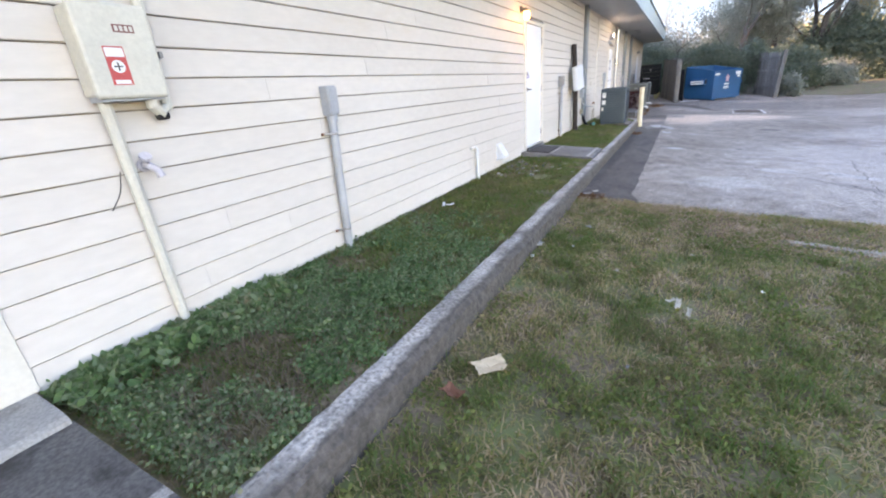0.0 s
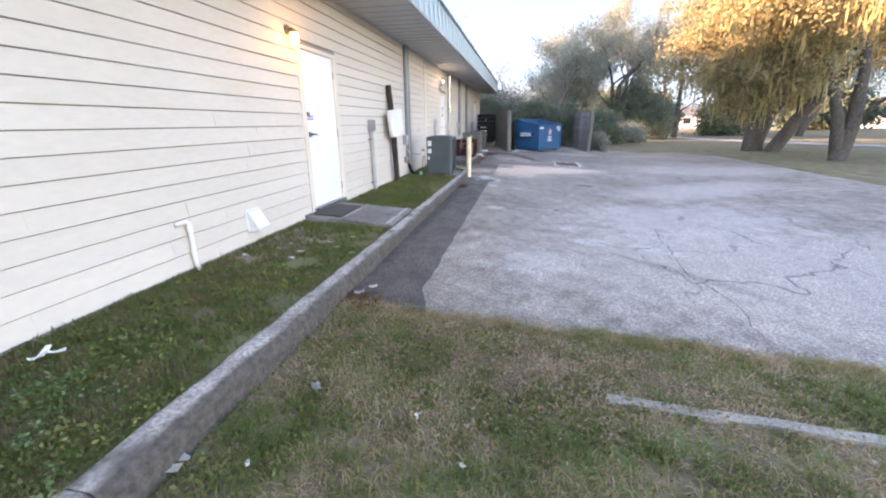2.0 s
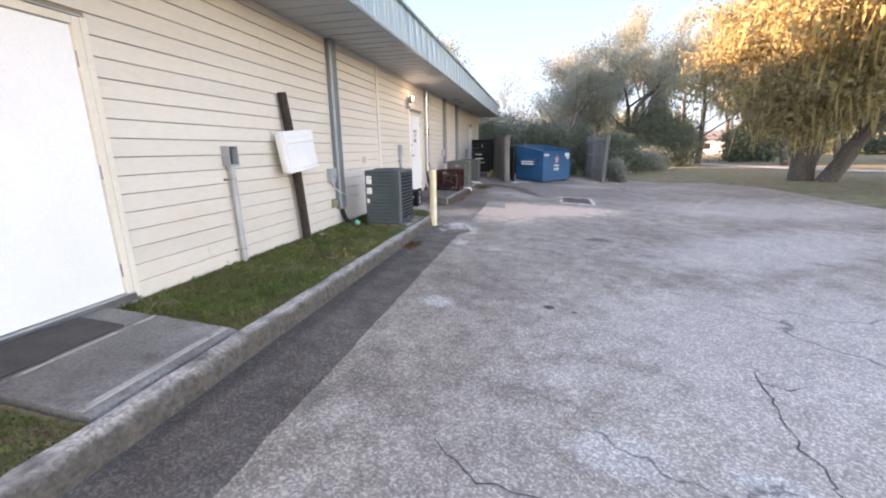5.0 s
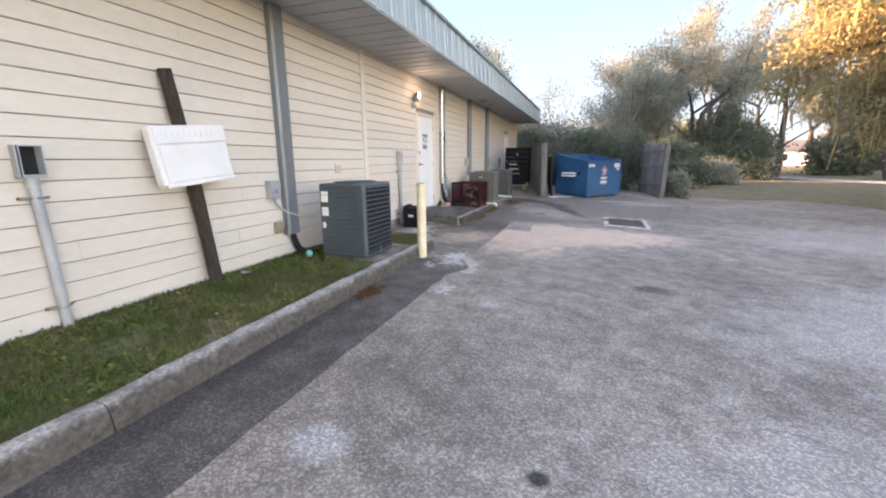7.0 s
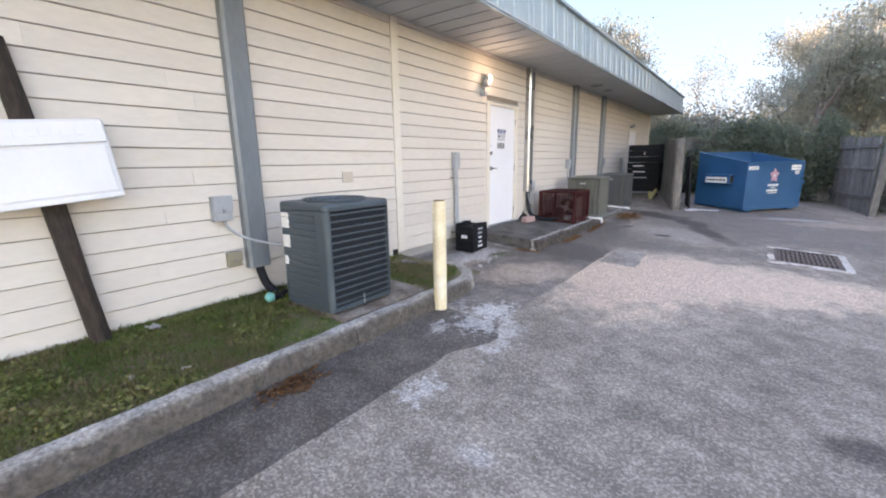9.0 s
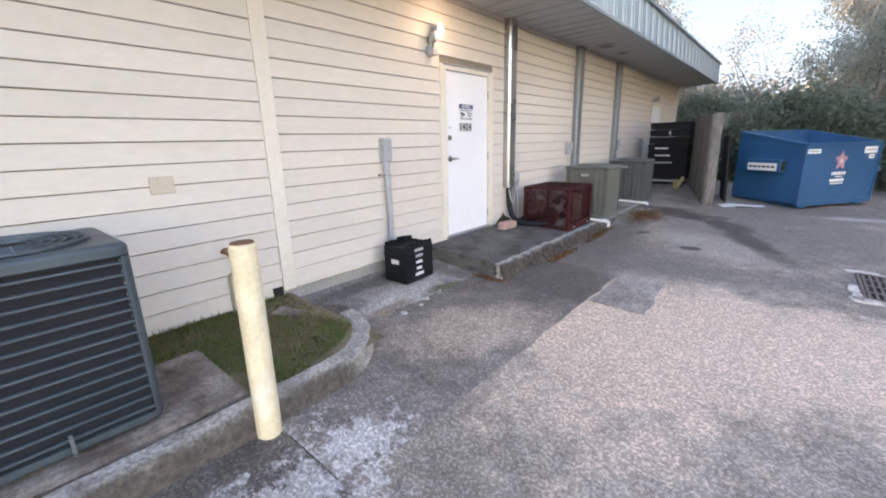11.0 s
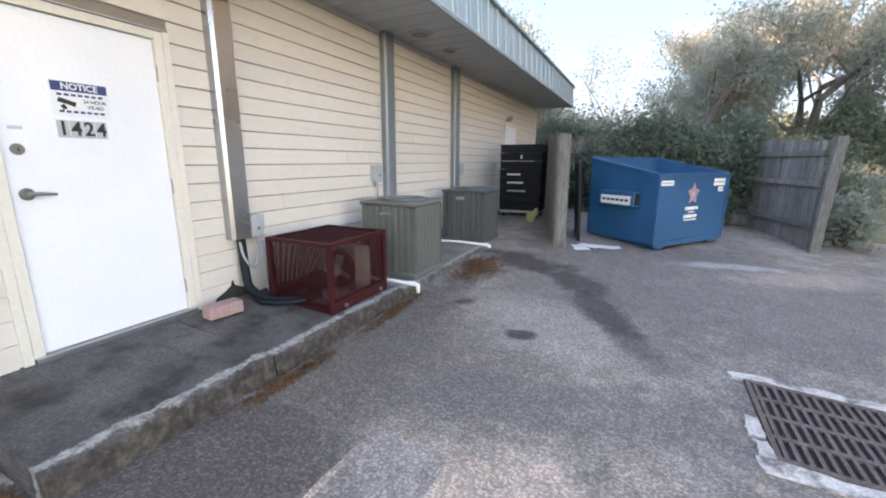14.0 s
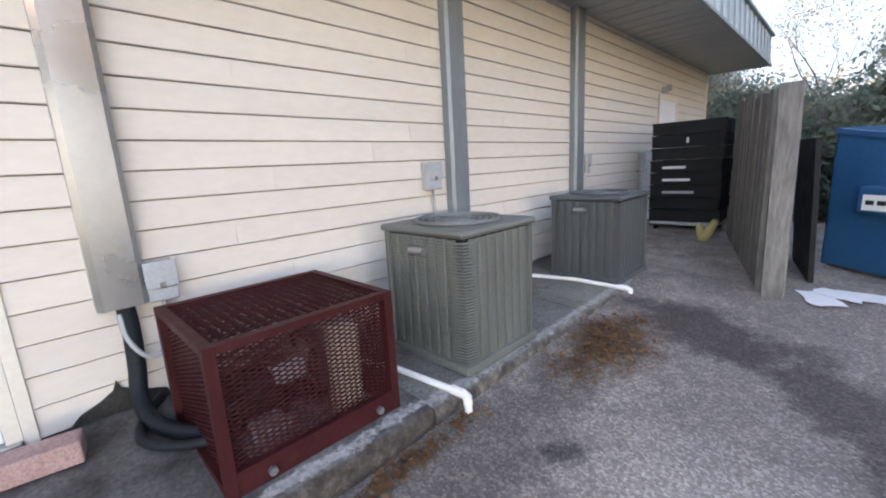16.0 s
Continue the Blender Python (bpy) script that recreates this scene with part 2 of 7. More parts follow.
# Shrub and far leaf colours are paled and greyed to stand for distance haze.
LEAF_DARK = blades("hazed_shrub_leaf", [(0.0, (0.085, 0.125, 0.09)), (0.5, (0.14, 0.18, 0.13)), (1.0, (0.21, 0.24, 0.175))], 0.7)
LEAF_GREY = blades("hazed_far_leaf", [(0.0, (0.20, 0.235, 0.20)), (0.5, (0.28, 0.315, 0.27)), (1.0, (0.37, 0.375, 0.33))], 0.8)
# Golden copy of the grey moss, with the sunlight in its colour.
MOSS = blades("sunlit_moss", [(0.0, (0.26, 0.21, 0.095)), (0.5, (0.40, 0.32, 0.15)), (1.0, (0.52, 0.42, 0.21))], 0.9)
MOSS_GREY = blades("grey_moss", [(0.0, (0.15, 0.155, 0.13)), (0.5, (0.20, 0.205, 0.175)), (1.0, (0.27, 0.26, 0.22))], 0.9)
DRY = blades("dry_stem", [(0.0, (0.13, 0.10, 0.07)), (0.5, (0.20, 0.16, 0.11)), (1.0, (0.30, 0.25, 0.18))], 0.85)
LITTER = blades("pale_litter", [(0.0, (0.22, 0.125, 0.08)), (0.45, (0.36, 0.235, 0.16)), (1.0, (0.62, 0.48, 0.36))], 0.85)
DEAD = blades("dry_leaf", [(0.0, (0.12, 0.055, 0.025)), (0.5, (0.215, 0.105, 0.045)), (1.0, (0.28, 0.17, 0.09))], 0.8)
BARK = surface("bark", (0.065, 0.058, 0.050), (0.12, 0.105, 0.09), 3.0, 0.95, fine=22, fine_amt=0.55, bump=1.0, dist=0.03, stretch=(1, 1, 0.35))
CONCRETE = surface("kerb_concrete", (0.30, 0.275, 0.245), (0.54, 0.505, 0.46), 4.5, 0.8, fine=48, fine_amt=0.55, bump=1.0, dist=0.010, dirt=(0.085, 0.075, 0.065), dirt_scale=3.0, dirt_from=0.54)
PADCON = surface("brown_stained_pad", (0.13, 0.10, 0.08), (0.33, 0.29, 0.25), 3.0, 0.9, fine=40, fine_amt=0.4, bump=0.8, dist=0.008, dirt=(0.085, 0.060, 0.045), dirt_scale=3.5, dirt_from=0.47)
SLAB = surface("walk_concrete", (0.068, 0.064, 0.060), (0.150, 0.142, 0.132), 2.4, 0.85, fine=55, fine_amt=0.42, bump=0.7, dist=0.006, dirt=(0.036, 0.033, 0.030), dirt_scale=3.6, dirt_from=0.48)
DOORSLAB = surface("grey_landing", (0.15, 0.142, 0.132), (0.26, 0.25, 0.235), 2.2, 0.85, fine=55, fine_amt=0.35, bump=0.6, dist=0.005, dirt=(0.08, 0.075, 0.068), dirt_scale=3.0, dirt_from=0.52)


def edge_band(n, l, p, x0, half, noise_scale, rag):
    """1 in a ragged band along the wall's direction at x0, 0 outside."""
    sp = n.new("ShaderNodeSeparateXYZ")
    l.new(p, sp.inputs[0])
    d = n.new("ShaderNodeMath")
    d.operation = "SUBTRACT"
    l.new(sp.outputs["X"], d.inputs[0])
    d.inputs[1].default_value = x0
    a = n.new("ShaderNodeMath")
    a.operation = "ABSOLUTE"
    l.new(d.outputs[0], a.inputs[0])
    w = n.new("ShaderNodeMath")
    w.operation = "MULTIPLY_ADD"
    l.new(noise_at(n, l, p, noise_scale, 8, 0.75), w.inputs[0])
    w.inputs[1].default_value = rag
    l.new(a.outputs[0], w.inputs[2])
    return step_down(n, l, w.outputs[0], rag * 0.5 + half * 0.5, rag * 0.5 + half)


def blackened_kerb(m, c):
    """Ragged black lichen over the kerb's road face."""
    n, l = m.node_tree.nodes, m.node_tree.links
    b = n["Principled BSDF"]
    p = scaled_pos(n, l)
    col = mixed(n, l, edge_band(n, l, p, -1.002, 0.078, 5.0, 0.09), b.inputs["Base Color"].links[0].from_socket, ramp(n, l, noise_at(n, l, p, 24, 6, 0.7), [(0.36, c), (0.68, tuple(2.6 * v for v in c))]))
    l.new(col, b.inputs["Base Color"])


blackened_kerb(CONCRETE, (0.050, 0.043, 0.036))


def walkway_concrete(m, edge, brown):
    """Adds a chalky worn band along the outer edge and brown soaked grime on the riser."""
    n, l = m.node_tree.nodes, m.node_tree.links
    b = n["Principled BSDF"]
    col = b.inputs["Base Color"].links[0].from_socket
    p = scaled_pos(n, l)
    flecks = ramp(n, l, noise_at(n, l, p, 30, 6, 0.75), [(0.34, (0.15,) * 3), (0.60, (0.9,) * 3)])
    worn = n.new("ShaderNodeMath")
    worn.operation = "MULTIPLY"
    l.new(edge_band(n, l, p, -1.340, 0.036, 6.0, 0.20), worn.inputs[0])
    l.new(flecks, worn.inputs[1])
    col = mixed(n, l, worn.outputs[0], col, edge)
    face = ramp(n, l, noise_at(n, l, p, 16, 7, 0.7), [(0.36, tuple(0.4 * v for v in brown)), (0.52, brown), (0.68, tuple(2.3 * v for v in brown))])
    col = mixed(n, l, edge_band(n, l, p, -1.262, 0.036, 9.0, 0.09), col, face)
    l.new(col, b.inputs["Base Color"])


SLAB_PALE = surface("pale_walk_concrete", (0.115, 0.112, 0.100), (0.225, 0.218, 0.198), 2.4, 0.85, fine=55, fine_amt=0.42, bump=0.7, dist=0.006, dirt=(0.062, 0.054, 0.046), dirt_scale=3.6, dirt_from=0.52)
walkway_concrete(SLAB, (0.45, 0.425, 0.39), (0.054, 0.044, 0.036))
walkway_concrete(SLAB_PALE, (0.36, 0.35, 0.32), (0.080, 0.070, 0.058))
SLAB_EDGE = surface("worn_concrete", (0.34, 0.32, 0.29), (0.46, 0.44, 0.41), 6.0, 0.85, fine=140, fine_amt=0.3, bump=0.5, dist=0.004, dirt=(0.12, 0.11, 0.10), dirt_scale=7, dirt_from=0.5)
FOUNDATION = surface("foundation", (0.28, 0.27, 0.25), (0.38, 0.36, 0.33), 2.0, 0.9, fine=80, fine_amt=0.25, bump=0.4, dist=0.004, dirt=(0.13, 0.12, 0.10), dirt_scale=4)
SIDING = surface("cream_siding", (0.570, 0.522, 0.462), (0.618, 0.572, 0.513), 1.1, 0.55, fine=26, fine_amt=0.05, bump=0.10, dist=0.002, dirt=(0.55, 0.475, 0.37), dirt_scale=1.4, dirt_from=0.60, vary=0.035, stretch=(1, 0.35, 1))
SHEATH = surface("shadow_gap_board", (0.20, 0.17, 0.14), (0.26, 0.225, 0.185), 3, 0.9)
TRIM = surface("cream_trim", (0.62, 0.575, 0.495), (0.67, 0.63, 0.55), 2.0, 0.5, fine=40, fine_amt=0.06, bump=0.1, dist=0.002)
DOORWHITE = surface("door_paint", (0.70, 0.71, 0.74), (0.75, 0.76, 0.78), 1.5, 0.4, fine=50, fine_amt=0.04, bump=0.04, dist=0.001, dirt=(0.66, 0.66, 0.66), dirt_scale=3, dirt_from=0.68)
SOFFIT = surface("soffit_panel", (0.36, 0.38, 0.39), (0.43, 0.45, 0.46), 1.2, 0.6, fine=30, fine_amt=0.06, bump=0.05)
FASCIA = surface("blue_grey_metal", (0.26, 0.335, 0.36), (0.33, 0.40, 0.42), 0.8, 0.45, 0.2, fine=14, fine_amt=0.08, bump=0.05)
ROOF = surface("roof_metal", (0.28, 0.34, 0.36), (0.36, 0.42, 0.44), 0.8, 0.5, 0.3)
DUCT = surface("blue_grey_cover", (0.145, 0.172, 0.192), (0.20, 0.228, 0.248), 1.4, 0.42, 0.25, fine=30, fine_amt=0.08, bump=0.05, stretch=(1, 1, 0.4))
GALV = surface("galvanised", (0.34, 0.352, 0.365), (0.40, 0.412, 0.425), 1.2, 0.30, 0.85, fine=20, fine_amt=0.05, bump=0.04)
CONDUIT = surface("grey_conduit", (0.30, 0.32, 0.34), (0.39, 0.41, 0.43), 4, 0.5, 0.1, fine=60, fine_amt=0.1, dirt=(0.30, 0.25, 0.20), dirt_scale=6, dirt_from=0.64)
BOXGREY = surface("grey_box_paint", (0.30, 0.325, 0.345), (0.38, 0.40, 0.42), 4, 0.5, 0.1)
BOXCREAM = surface("cream_box_paint", (0.50, 0.48, 0.41), (0.58, 0.56, 0.48), 3, 0.55, fine=50, fine_amt=0.08, dirt=(0.42, 0.38, 0.28), dirt_scale=4, dirt_from=0.64)
PVC = surface("white_pvc", (0.72, 0.72, 0.70), (0.80, 0.80, 0.78), 5, 0.4, dirt=(0.50, 0.46, 0.38), dirt_scale=9, dirt_from=0.64)
BLACK = surface("black_plastic", (0.005, 0.006, 0.008), (0.011, 0.012, 0.014), 6, 0.6, fine=70, fine_amt=0.2)
RUBBER = surface("black_pipe_wrap", (0.006, 0.008, 0.012), (0.014, 0.017, 0.022), 12, 0.6, fine=60, fine_amt=0.3, bump=0.4)
DARKWOOD = surface("dark_log", (0.020, 0.015, 0.012), (0.052, 0.037, 0.029), 5, 0.9, fine=40, fine_amt=0.5, bump=0.7, dist=0.008, stretch=(1, 1, 0.25))
GREYWOOD = surface("weathered_board", (0.13, 0.125, 0.115), (0.215, 0.205, 0.19), 3, 0.9, fine=40, fine_amt=0.4, bump=0.6, dist=0.005, vary=0.25, stretch=(1, 1, 0.15))
REDIRON = surface("oxide_red_iron", (0.034, 0.005, 0.006), (0.056, 0.009, 0.010), 6, 0.55, 0.0, fine=60, fine_amt=0.25, dirt=(0.075, 0.020, 0.014), dirt_scale=9, dirt_from=0.62)
ACBLUE = surface("slate_blue_cabinet", (0.044, 0.066, 0.078), (0.064, 0.088, 0.101), 3, 0.45, 0.1, fine=60, fine_amt=0.1)
ACGREEN = surface("olive_grey_cabinet", (0.112, 0.122, 0.112), (0.158, 0.166, 0.150), 3, 0.5, 0.1, fine=60, fine_amt=0.1, dirt=(0.15, 0.16, 0.125), dirt_scale=4, dirt_from=0.6)
ACGREY = surface("slate_grey_cabinet", (0.072, 0.082, 0.088), (0.10, 0.110, 0.116), 3, 0.5, 0.1, fine=60, fine_amt=0.1)
COIL = surface("dark_coil", (0.006, 0.008, 0.013), (0.014, 0.017, 0.024), 9, 0.85, 0.0, fine=220, fine_amt=0.4, bump=0.5)
DUMP = surface("blue_dumpster_paint", (0.008, 0.078, 0.185), (0.013, 0.102, 0.232), 1.6, 0.45, 0.05, fine=40, fine_amt=0.12, bump=0.12, dist=0.004, dirt=(0.035, 0.085, 0.17), dirt_scale=4, dirt_from=0.6)
RUST = surface("rusty_steel", (0.16, 0.07, 0.035), (0.26, 0.12, 0.06), 5, 0.9, fine=50, fine_amt=0.4)
YELLOW = surface("faded_yellow_paint", (0.66, 0.55, 0.35), (0.78, 0.69, 0.50), 7, 0.6, fine=50, fine_amt=0.12, dirt=(0.70, 0.67, 0.58), dirt_scale=6, dirt_from=0.55)
GRATE = surface("rusty_grate", (0.13, 0.098, 0.084), (0.20, 0.155, 0.135), 8, 0.8, 0.3, fine=60, fine_amt=0.4)
WHITE = plain("white_paint", (0.78, 0.78, 0.77), 0.5)
PAPER = plain("white_paper", (0.80, 0.79, 0.76), 0.8)
SIGNWHITE = surface("aged_white_plastic", (0.64, 0.65, 0.66), (0.70, 0.71, 0.71), 3, 0.5, fine=40, fine_amt=0.02, bump=0.03, dirt=(0.58, 0.51, 0.47), dirt_scale=4, dirt_from=0.66)
RED, NAVY, INK, STEEL = plain("red_label", (0.55, 0.08, 0.07)), plain("navy_print", (0.03, 0.05, 0.16)), plain("black_ink", (0.01, 0.01, 0.012)), surface("brushed_steel", (0.20, 0.195, 0.19), (0.28, 0.275, 0.27), 9, 0.4, 0.8)
PINKBRICK = surface("pink_brick", (0.36, 0.225, 0.205), (0.46, 0.31, 0.285), 9, 0.9, fine=90, fine_amt=0.3, bump=0.5, dist=0.004)
MAT = surface("door_mat", (0.05, 0.048, 0.045), (0.085, 0.08, 0.075), 6, 0.95, fine=160, fine_amt=0.5, bump=0.8, dist=0.006)
EDGING = surface("weathered_edging", (0.27, 0.24, 0.195), (0.42, 0.375, 0.31), 5.0, 0.9, fine=60, fine_amt=0.4, bump=0.6, dist=0.005, dirt=(0.15, 0.13, 0.09), dirt_scale=4)
SCRAPPALE = plain("weathered_scrap", (0.46, 0.42, 0.34), 0.9)
CARDB = surface("card_piece", (0.55, 0.42, 0.27), (0.66, 0.53, 0.36), 9, 0.8)
TEAL = plain("teal_cap", (0.12, 0.42, 0.38))
GREENCAP = plain("tan_box", (0.27, 0.24, 0.17), 0.7)
ROADM = surface("pale_road", (0.30, 0.29, 0.28), (0.38, 0.37, 0.36), 0.5, 0.9)
# Near-black colour stands for shade inside openings that are closed by solid pieces.
DARK = plain("dark_inside", (0.015, 0.015, 0.015), 0.9)
for dull in (REDIRON, RUBBER, BLACK):
    dull.node_tree.nodes["Principled BSDF"].inputs["Specular IOR Level"].default_value = 0.22
HIVIZ = plain("yellow_foam", (0.42, 0.36, 0.16), 0.8)


def glow_sky(low, high):
    """Pale evening haze, a little bluer upwards."""
    m, n, l, b = tree_of("far_sky")
    g = n.new("ShaderNodeNewGeometry")
    sp = n.new("ShaderNodeSeparateXYZ")
    l.new(g.outputs["Position"], sp.inputs[0])
    mr = n.new("ShaderNodeMapRange")
    mr.inputs["From Min"].default_value, mr.inputs["From Max"].default_value = 0, 70
    l.new(sp.outputs["Z"], mr.inputs["Value"])
    e = n.new("ShaderNodeEmission")
    l.new(ramp(n, l, mr.outputs["Result"], [(0, low), (1, high)]), e.inputs["Color"])
    l.new(e.outputs[0], n["Material Output"].inputs["Surface"])
    return m


FARSKY = glow_sky((0.098, 0.139, 0.168), (0.060, 0.122, 0.178))


# ---------- building blocks ----------
def obj(name, verts, faces, material, parent=None, label="", smooth=False):
    me = bpy.data.meshes.new(name)
    me.from_pydata([tuple(v) for v in verts], [], [tuple(f) for f in faces])
    me.materials.append(material)
    if smooth:
        me.polygons.foreach_set("use_smooth", [True] * len(me.polygons))
    ob = new(name, me)
    if parent is not None:
        ob.parent = parent
    return tagged(ob, label)


def part(name, bm, material, parent=None, label="", smooth=False):
    bmesh.ops.recalc_face_normals(bm, faces=bm.faces)
    me = bpy.data.meshes.new(name)
    bm.to_mesh(me)
    bm.free()
    me.materials.append(material)
    if smooth:
        me.polygons.foreach_set("use_smooth", [True] * len(me.polygons))
    ob = new(name, me)
    if parent is not None:
        ob.parent = parent
    return tagged(ob, label)


def thing(name, m, label, category, group="", kind=""):
    ob = new(name)
    ob.empty_display_size = 0.1
    ob.matrix_world = m
    return tagged(ob, label, category, group, kind)


def box(bm, x0, x1, y0, y1, z0, z1, bevel=0.0, m=None):
    r = bmesh.ops.create_cube(bm, size=1.0)
    vs = r["verts"]
    for v in vs:
        v.co = Vector((x0 + (v.co.x + 0.5) * (x1 - x0), y0 + (v.co.y + 0.5) * (y1 - y0), z0 + (v.co.z + 0.5) * (z1 - z0)))
    if bevel:
        es = list({e for v in vs for e in v.link_edges})
        r2 = bmesh.ops.bevel(bm, geom=es, offset=bevel, segments=2, affect="EDGES", profile=0.5)
        vs = list({v for f in r2["faces"] for v in f.verts} | {v for v in vs if v.is_valid})
    if m is not None:
        for v in vs:
            v.co = m @ v.co
    return vs


def boxed(*a, **k):
    bm = bmesh.new()
    box(bm, *a, **k)
    return bm


def tube(bm, pts, radii, n=8, cap=True, flat=1.0):
    """A round bar along points; radii one number or one each."""
    pts = [Vector(p) for p in pts]
    if isinstance(radii, (int, float)):
        radii = [radii] * len(pts)
    rings, side = [], None
    for i, p in enumerate(pts):
        d = (pts[min(i + 1, len(pts) - 1)] - pts[max(i - 1, 0)]).normalized()
        if side is None:
            side = d.orthogonal().normalized()
        side = (side - d * side.dot(d)).normalized()
        up = d.cross(side)
        rings.append([bm.verts.new(p + (side * math.cos(a) + up * math.sin(a) * flat) * radii[i]) for a in (2 * math.pi * k / n for k in range(n))])
    for a, b in zip(rings, rings[1:]):
        for k in range(n):
            bm.faces.new((a[k], a[(k + 1) % n], b[(k + 1) % n], b[k]))
    if cap:
        bm.faces.new(rings[0][::-1])
        bm.faces.new(rings[-1])


def bent(pts, k=5):
    """A smooth line through the given points."""
    p = [Vector(q) for q in pts]
    p = [p[0] * 2 - p[1]] + p + [p[-1] * 2 - p[-2]]
    out = []
    for a, b, c, d in zip(p, p[1:], p[2:], p[3:]):
        for i in range(k):
            u = i / k
            out.append(0.5 * (2 * b + (c - a) * u + (2 * a - 5 * b + 4 * c - d) * u * u + (3 * b - a - 3 * c + d) * u ** 3))
    return out + [p[-2]]


def tubed(*a, **k):
    bm = bmesh.new()
    tube(bm, *a, **k)
    return bm


def lettering(name, text, size, m, material, parent, depth=0.0012, stretch=1.0):
    cu = bpy.data.curves.new(name, "FONT")
    cu.body, cu.size, cu.extrude, cu.align_x, cu.align_y = text, size, depth, "CENTER", "CENTER"
    cu.offset = size * 0.022
    tmp = new("tmp", cu)
    me = bpy.data.meshes.new_from_object(tmp.evaluated_get(bpy.context.evaluated_depsgraph_get()))
    bpy.data.objects.remove(tmp)
    bpy.data.curves.remove(cu)
    me.transform(m @ Matrix.Diagonal((stretch, 1, 1, 1)))
    me.materials.clear()
    me.materials.append(material)
    ob = new(name, me)
    ob.parent = parent
    return ob


ON_WALL = Matrix(((0, 0, 1, 0), (1, 0, 0, 0), (0, 1, 0, 0), (0, 0, 0, 1)))   # drawn x runs along the wall, drawn y up, towards +x


# ---------- levels ----------
WALL = -2.377


def level(x, y):
    """Height of the paving."""
    rise = 0.034 * min(max(y - 17.5, 0), 8.0) * min(max((6.5 - x) / 4.0, 0), 1)
    return 0.070 - 0.0546 * min(max(x, -1.5), 3.5) + 0.0018 * min(max(y, -20), 40) + rise


def bumpy(x, y, s=1.0, seed=0.0):
    return noise.noise(Vector((x * s, y * s, seed)))


def sheet(name, xs, ys, height, material, parent=None, label=""):
    verts = [(x, y, height(x, y)) for y in ys for x in xs]
    w = len(xs)
    faces = [(j * w + i, j * w + i + 1, (j + 1) * w + i + 1, (j + 1) * w + i) for j in range(len(ys) - 1) for i in range(w - 1)]
    return obj(name, verts, faces, material, parent, label, True)


def spread(a, b, step):
    return list(np.linspace(a, b, max(2, int(round((b - a) / step)) + 1)))


# ---------- ground ----------
LOT_Y0, LOT_Y1, LOT_X1 = 5.03, 26.1, 9.4


def ground_height(x, y):
    on_lawn = y < 5.25 or x > LOT_X1 or y > LOT_Y1
    z = level(x, y) + (-0.012 + 0.012 * bumpy(x, y, 1.7) if on_lawn else -0.06)
    return z + 0.03 * (x > LOT_X1 + 0.3)


far_steps = [-900, -500, -250, -120, -70, -40, -20, -10]
gx = far_steps + spread(-6, 9.4, 0.35) + spread(9.45, 24, 0.8) + [28, 34, 42, 55, 75, 110, 170, 300, 500, 900]
gy = far_steps + spread(-5, 5.2, 0.3) + spread(5.35, 26.1, 1.0) + spread(26.12, 40, 0.8) + [44, 50, 60, 75, 100, 150, 250, 500, 900]
tagged(sheet("ground", gx, gy, ground_height, SOIL), "patchy green and brown winter lawn", "ground", kind="stuff")["kind"] = "structure"


def lot_edge(x):
    return LOT_Y0 + 0.07 * bumpy(x, 0, 2.1) + 0.03 * bumpy(x, 0, 9.0, 3)


lot_x = spread(-2.2, LOT_X1, 0.2)
verts, faces, rows_n = [], [], 46
for i, x in enumerate(lot_x):
    y0 = lot_edge(x)
    y1 = LOT_Y1 if x < 7.4 else LOT_Y1 - 1.8 * ((x - 7.4) / 2.0) ** 2
    for j in range(rows_n):
        y = y0 + (y1 - y0) * j / (rows_n - 1)
        verts.append((x, y, level(x, y) + 0.006 * bumpy(x, y, 0.8)))
for i in range(len(lot_x) - 1):
    for j in range(rows_n - 1):
        a = i * rows_n + j
        faces.append((a, a + rows_n, a + rows_n + 1, a + 1))
tagged(obj("parking_lot", verts, faces, ASPHALT, smooth=True), "weathered grey asphalt lot with pale worn areas, a tan band, darker areas and cracks", "asphalt", kind="structure")


def patch(name, outline_x0, outline_x1, y0, y1, material, label, lift=0.010, wob=0.03, step=0.12):
    """A thin resurfaced strip whose long edges waver a little."""
    ys = spread(y0, y1, step)
    vs, fs, k = [], [], 7
    for y in ys:
        a, b = outline_x0(y) + wob * 0.5 * bumpy(y, 1, 3, 5), outline_x1(y) + wob * bumpy(y, 2, 3.5, 9)
        for i in range(k):
            x = a + (b - a) * i / (k - 1)
            vs.append((x, y, level(x, y) + 0.006 * bumpy(x, y, 0.8) + (lift if 0 < i < k - 1 else 0.001)))
    for j in range(len(ys) - 1):
        for i in range(k - 1):
            fs.append((j * k + i, j * k + i + 1, (j + 1) * k + i + 1, (j + 1) * k + i))
    return tagged(obj(name, vs, fs, material, smooth=True), label, "asphalt patch", kind="structure")


patch("asphalt_strip", lambda y: -1.1, lambda y: -0.43 + (0.20 * max(0, 1 - abs(y - 12.75) / 0.35)) + 0.18 * max(0, 1 - (y - 4.9) / 0.55), 5.0, 13.05, PATCH, "dark newer asphalt strip along the kerb")
patch("asphalt_apron", lambda y: -1.9, lambda y: -0.42, 13.06, 16.75, PATCH_OLD, "brown-stained asphalt beside the low slab")
patch("asphalt_square", lambda y: -0.40 + 0.02 * (y - 15.6), lambda y: 0.04 + 0.05 * (16.9 - y), 15.85, 16.83, PATCH_GREY, "small grey square asphalt patch", lift=0.006)


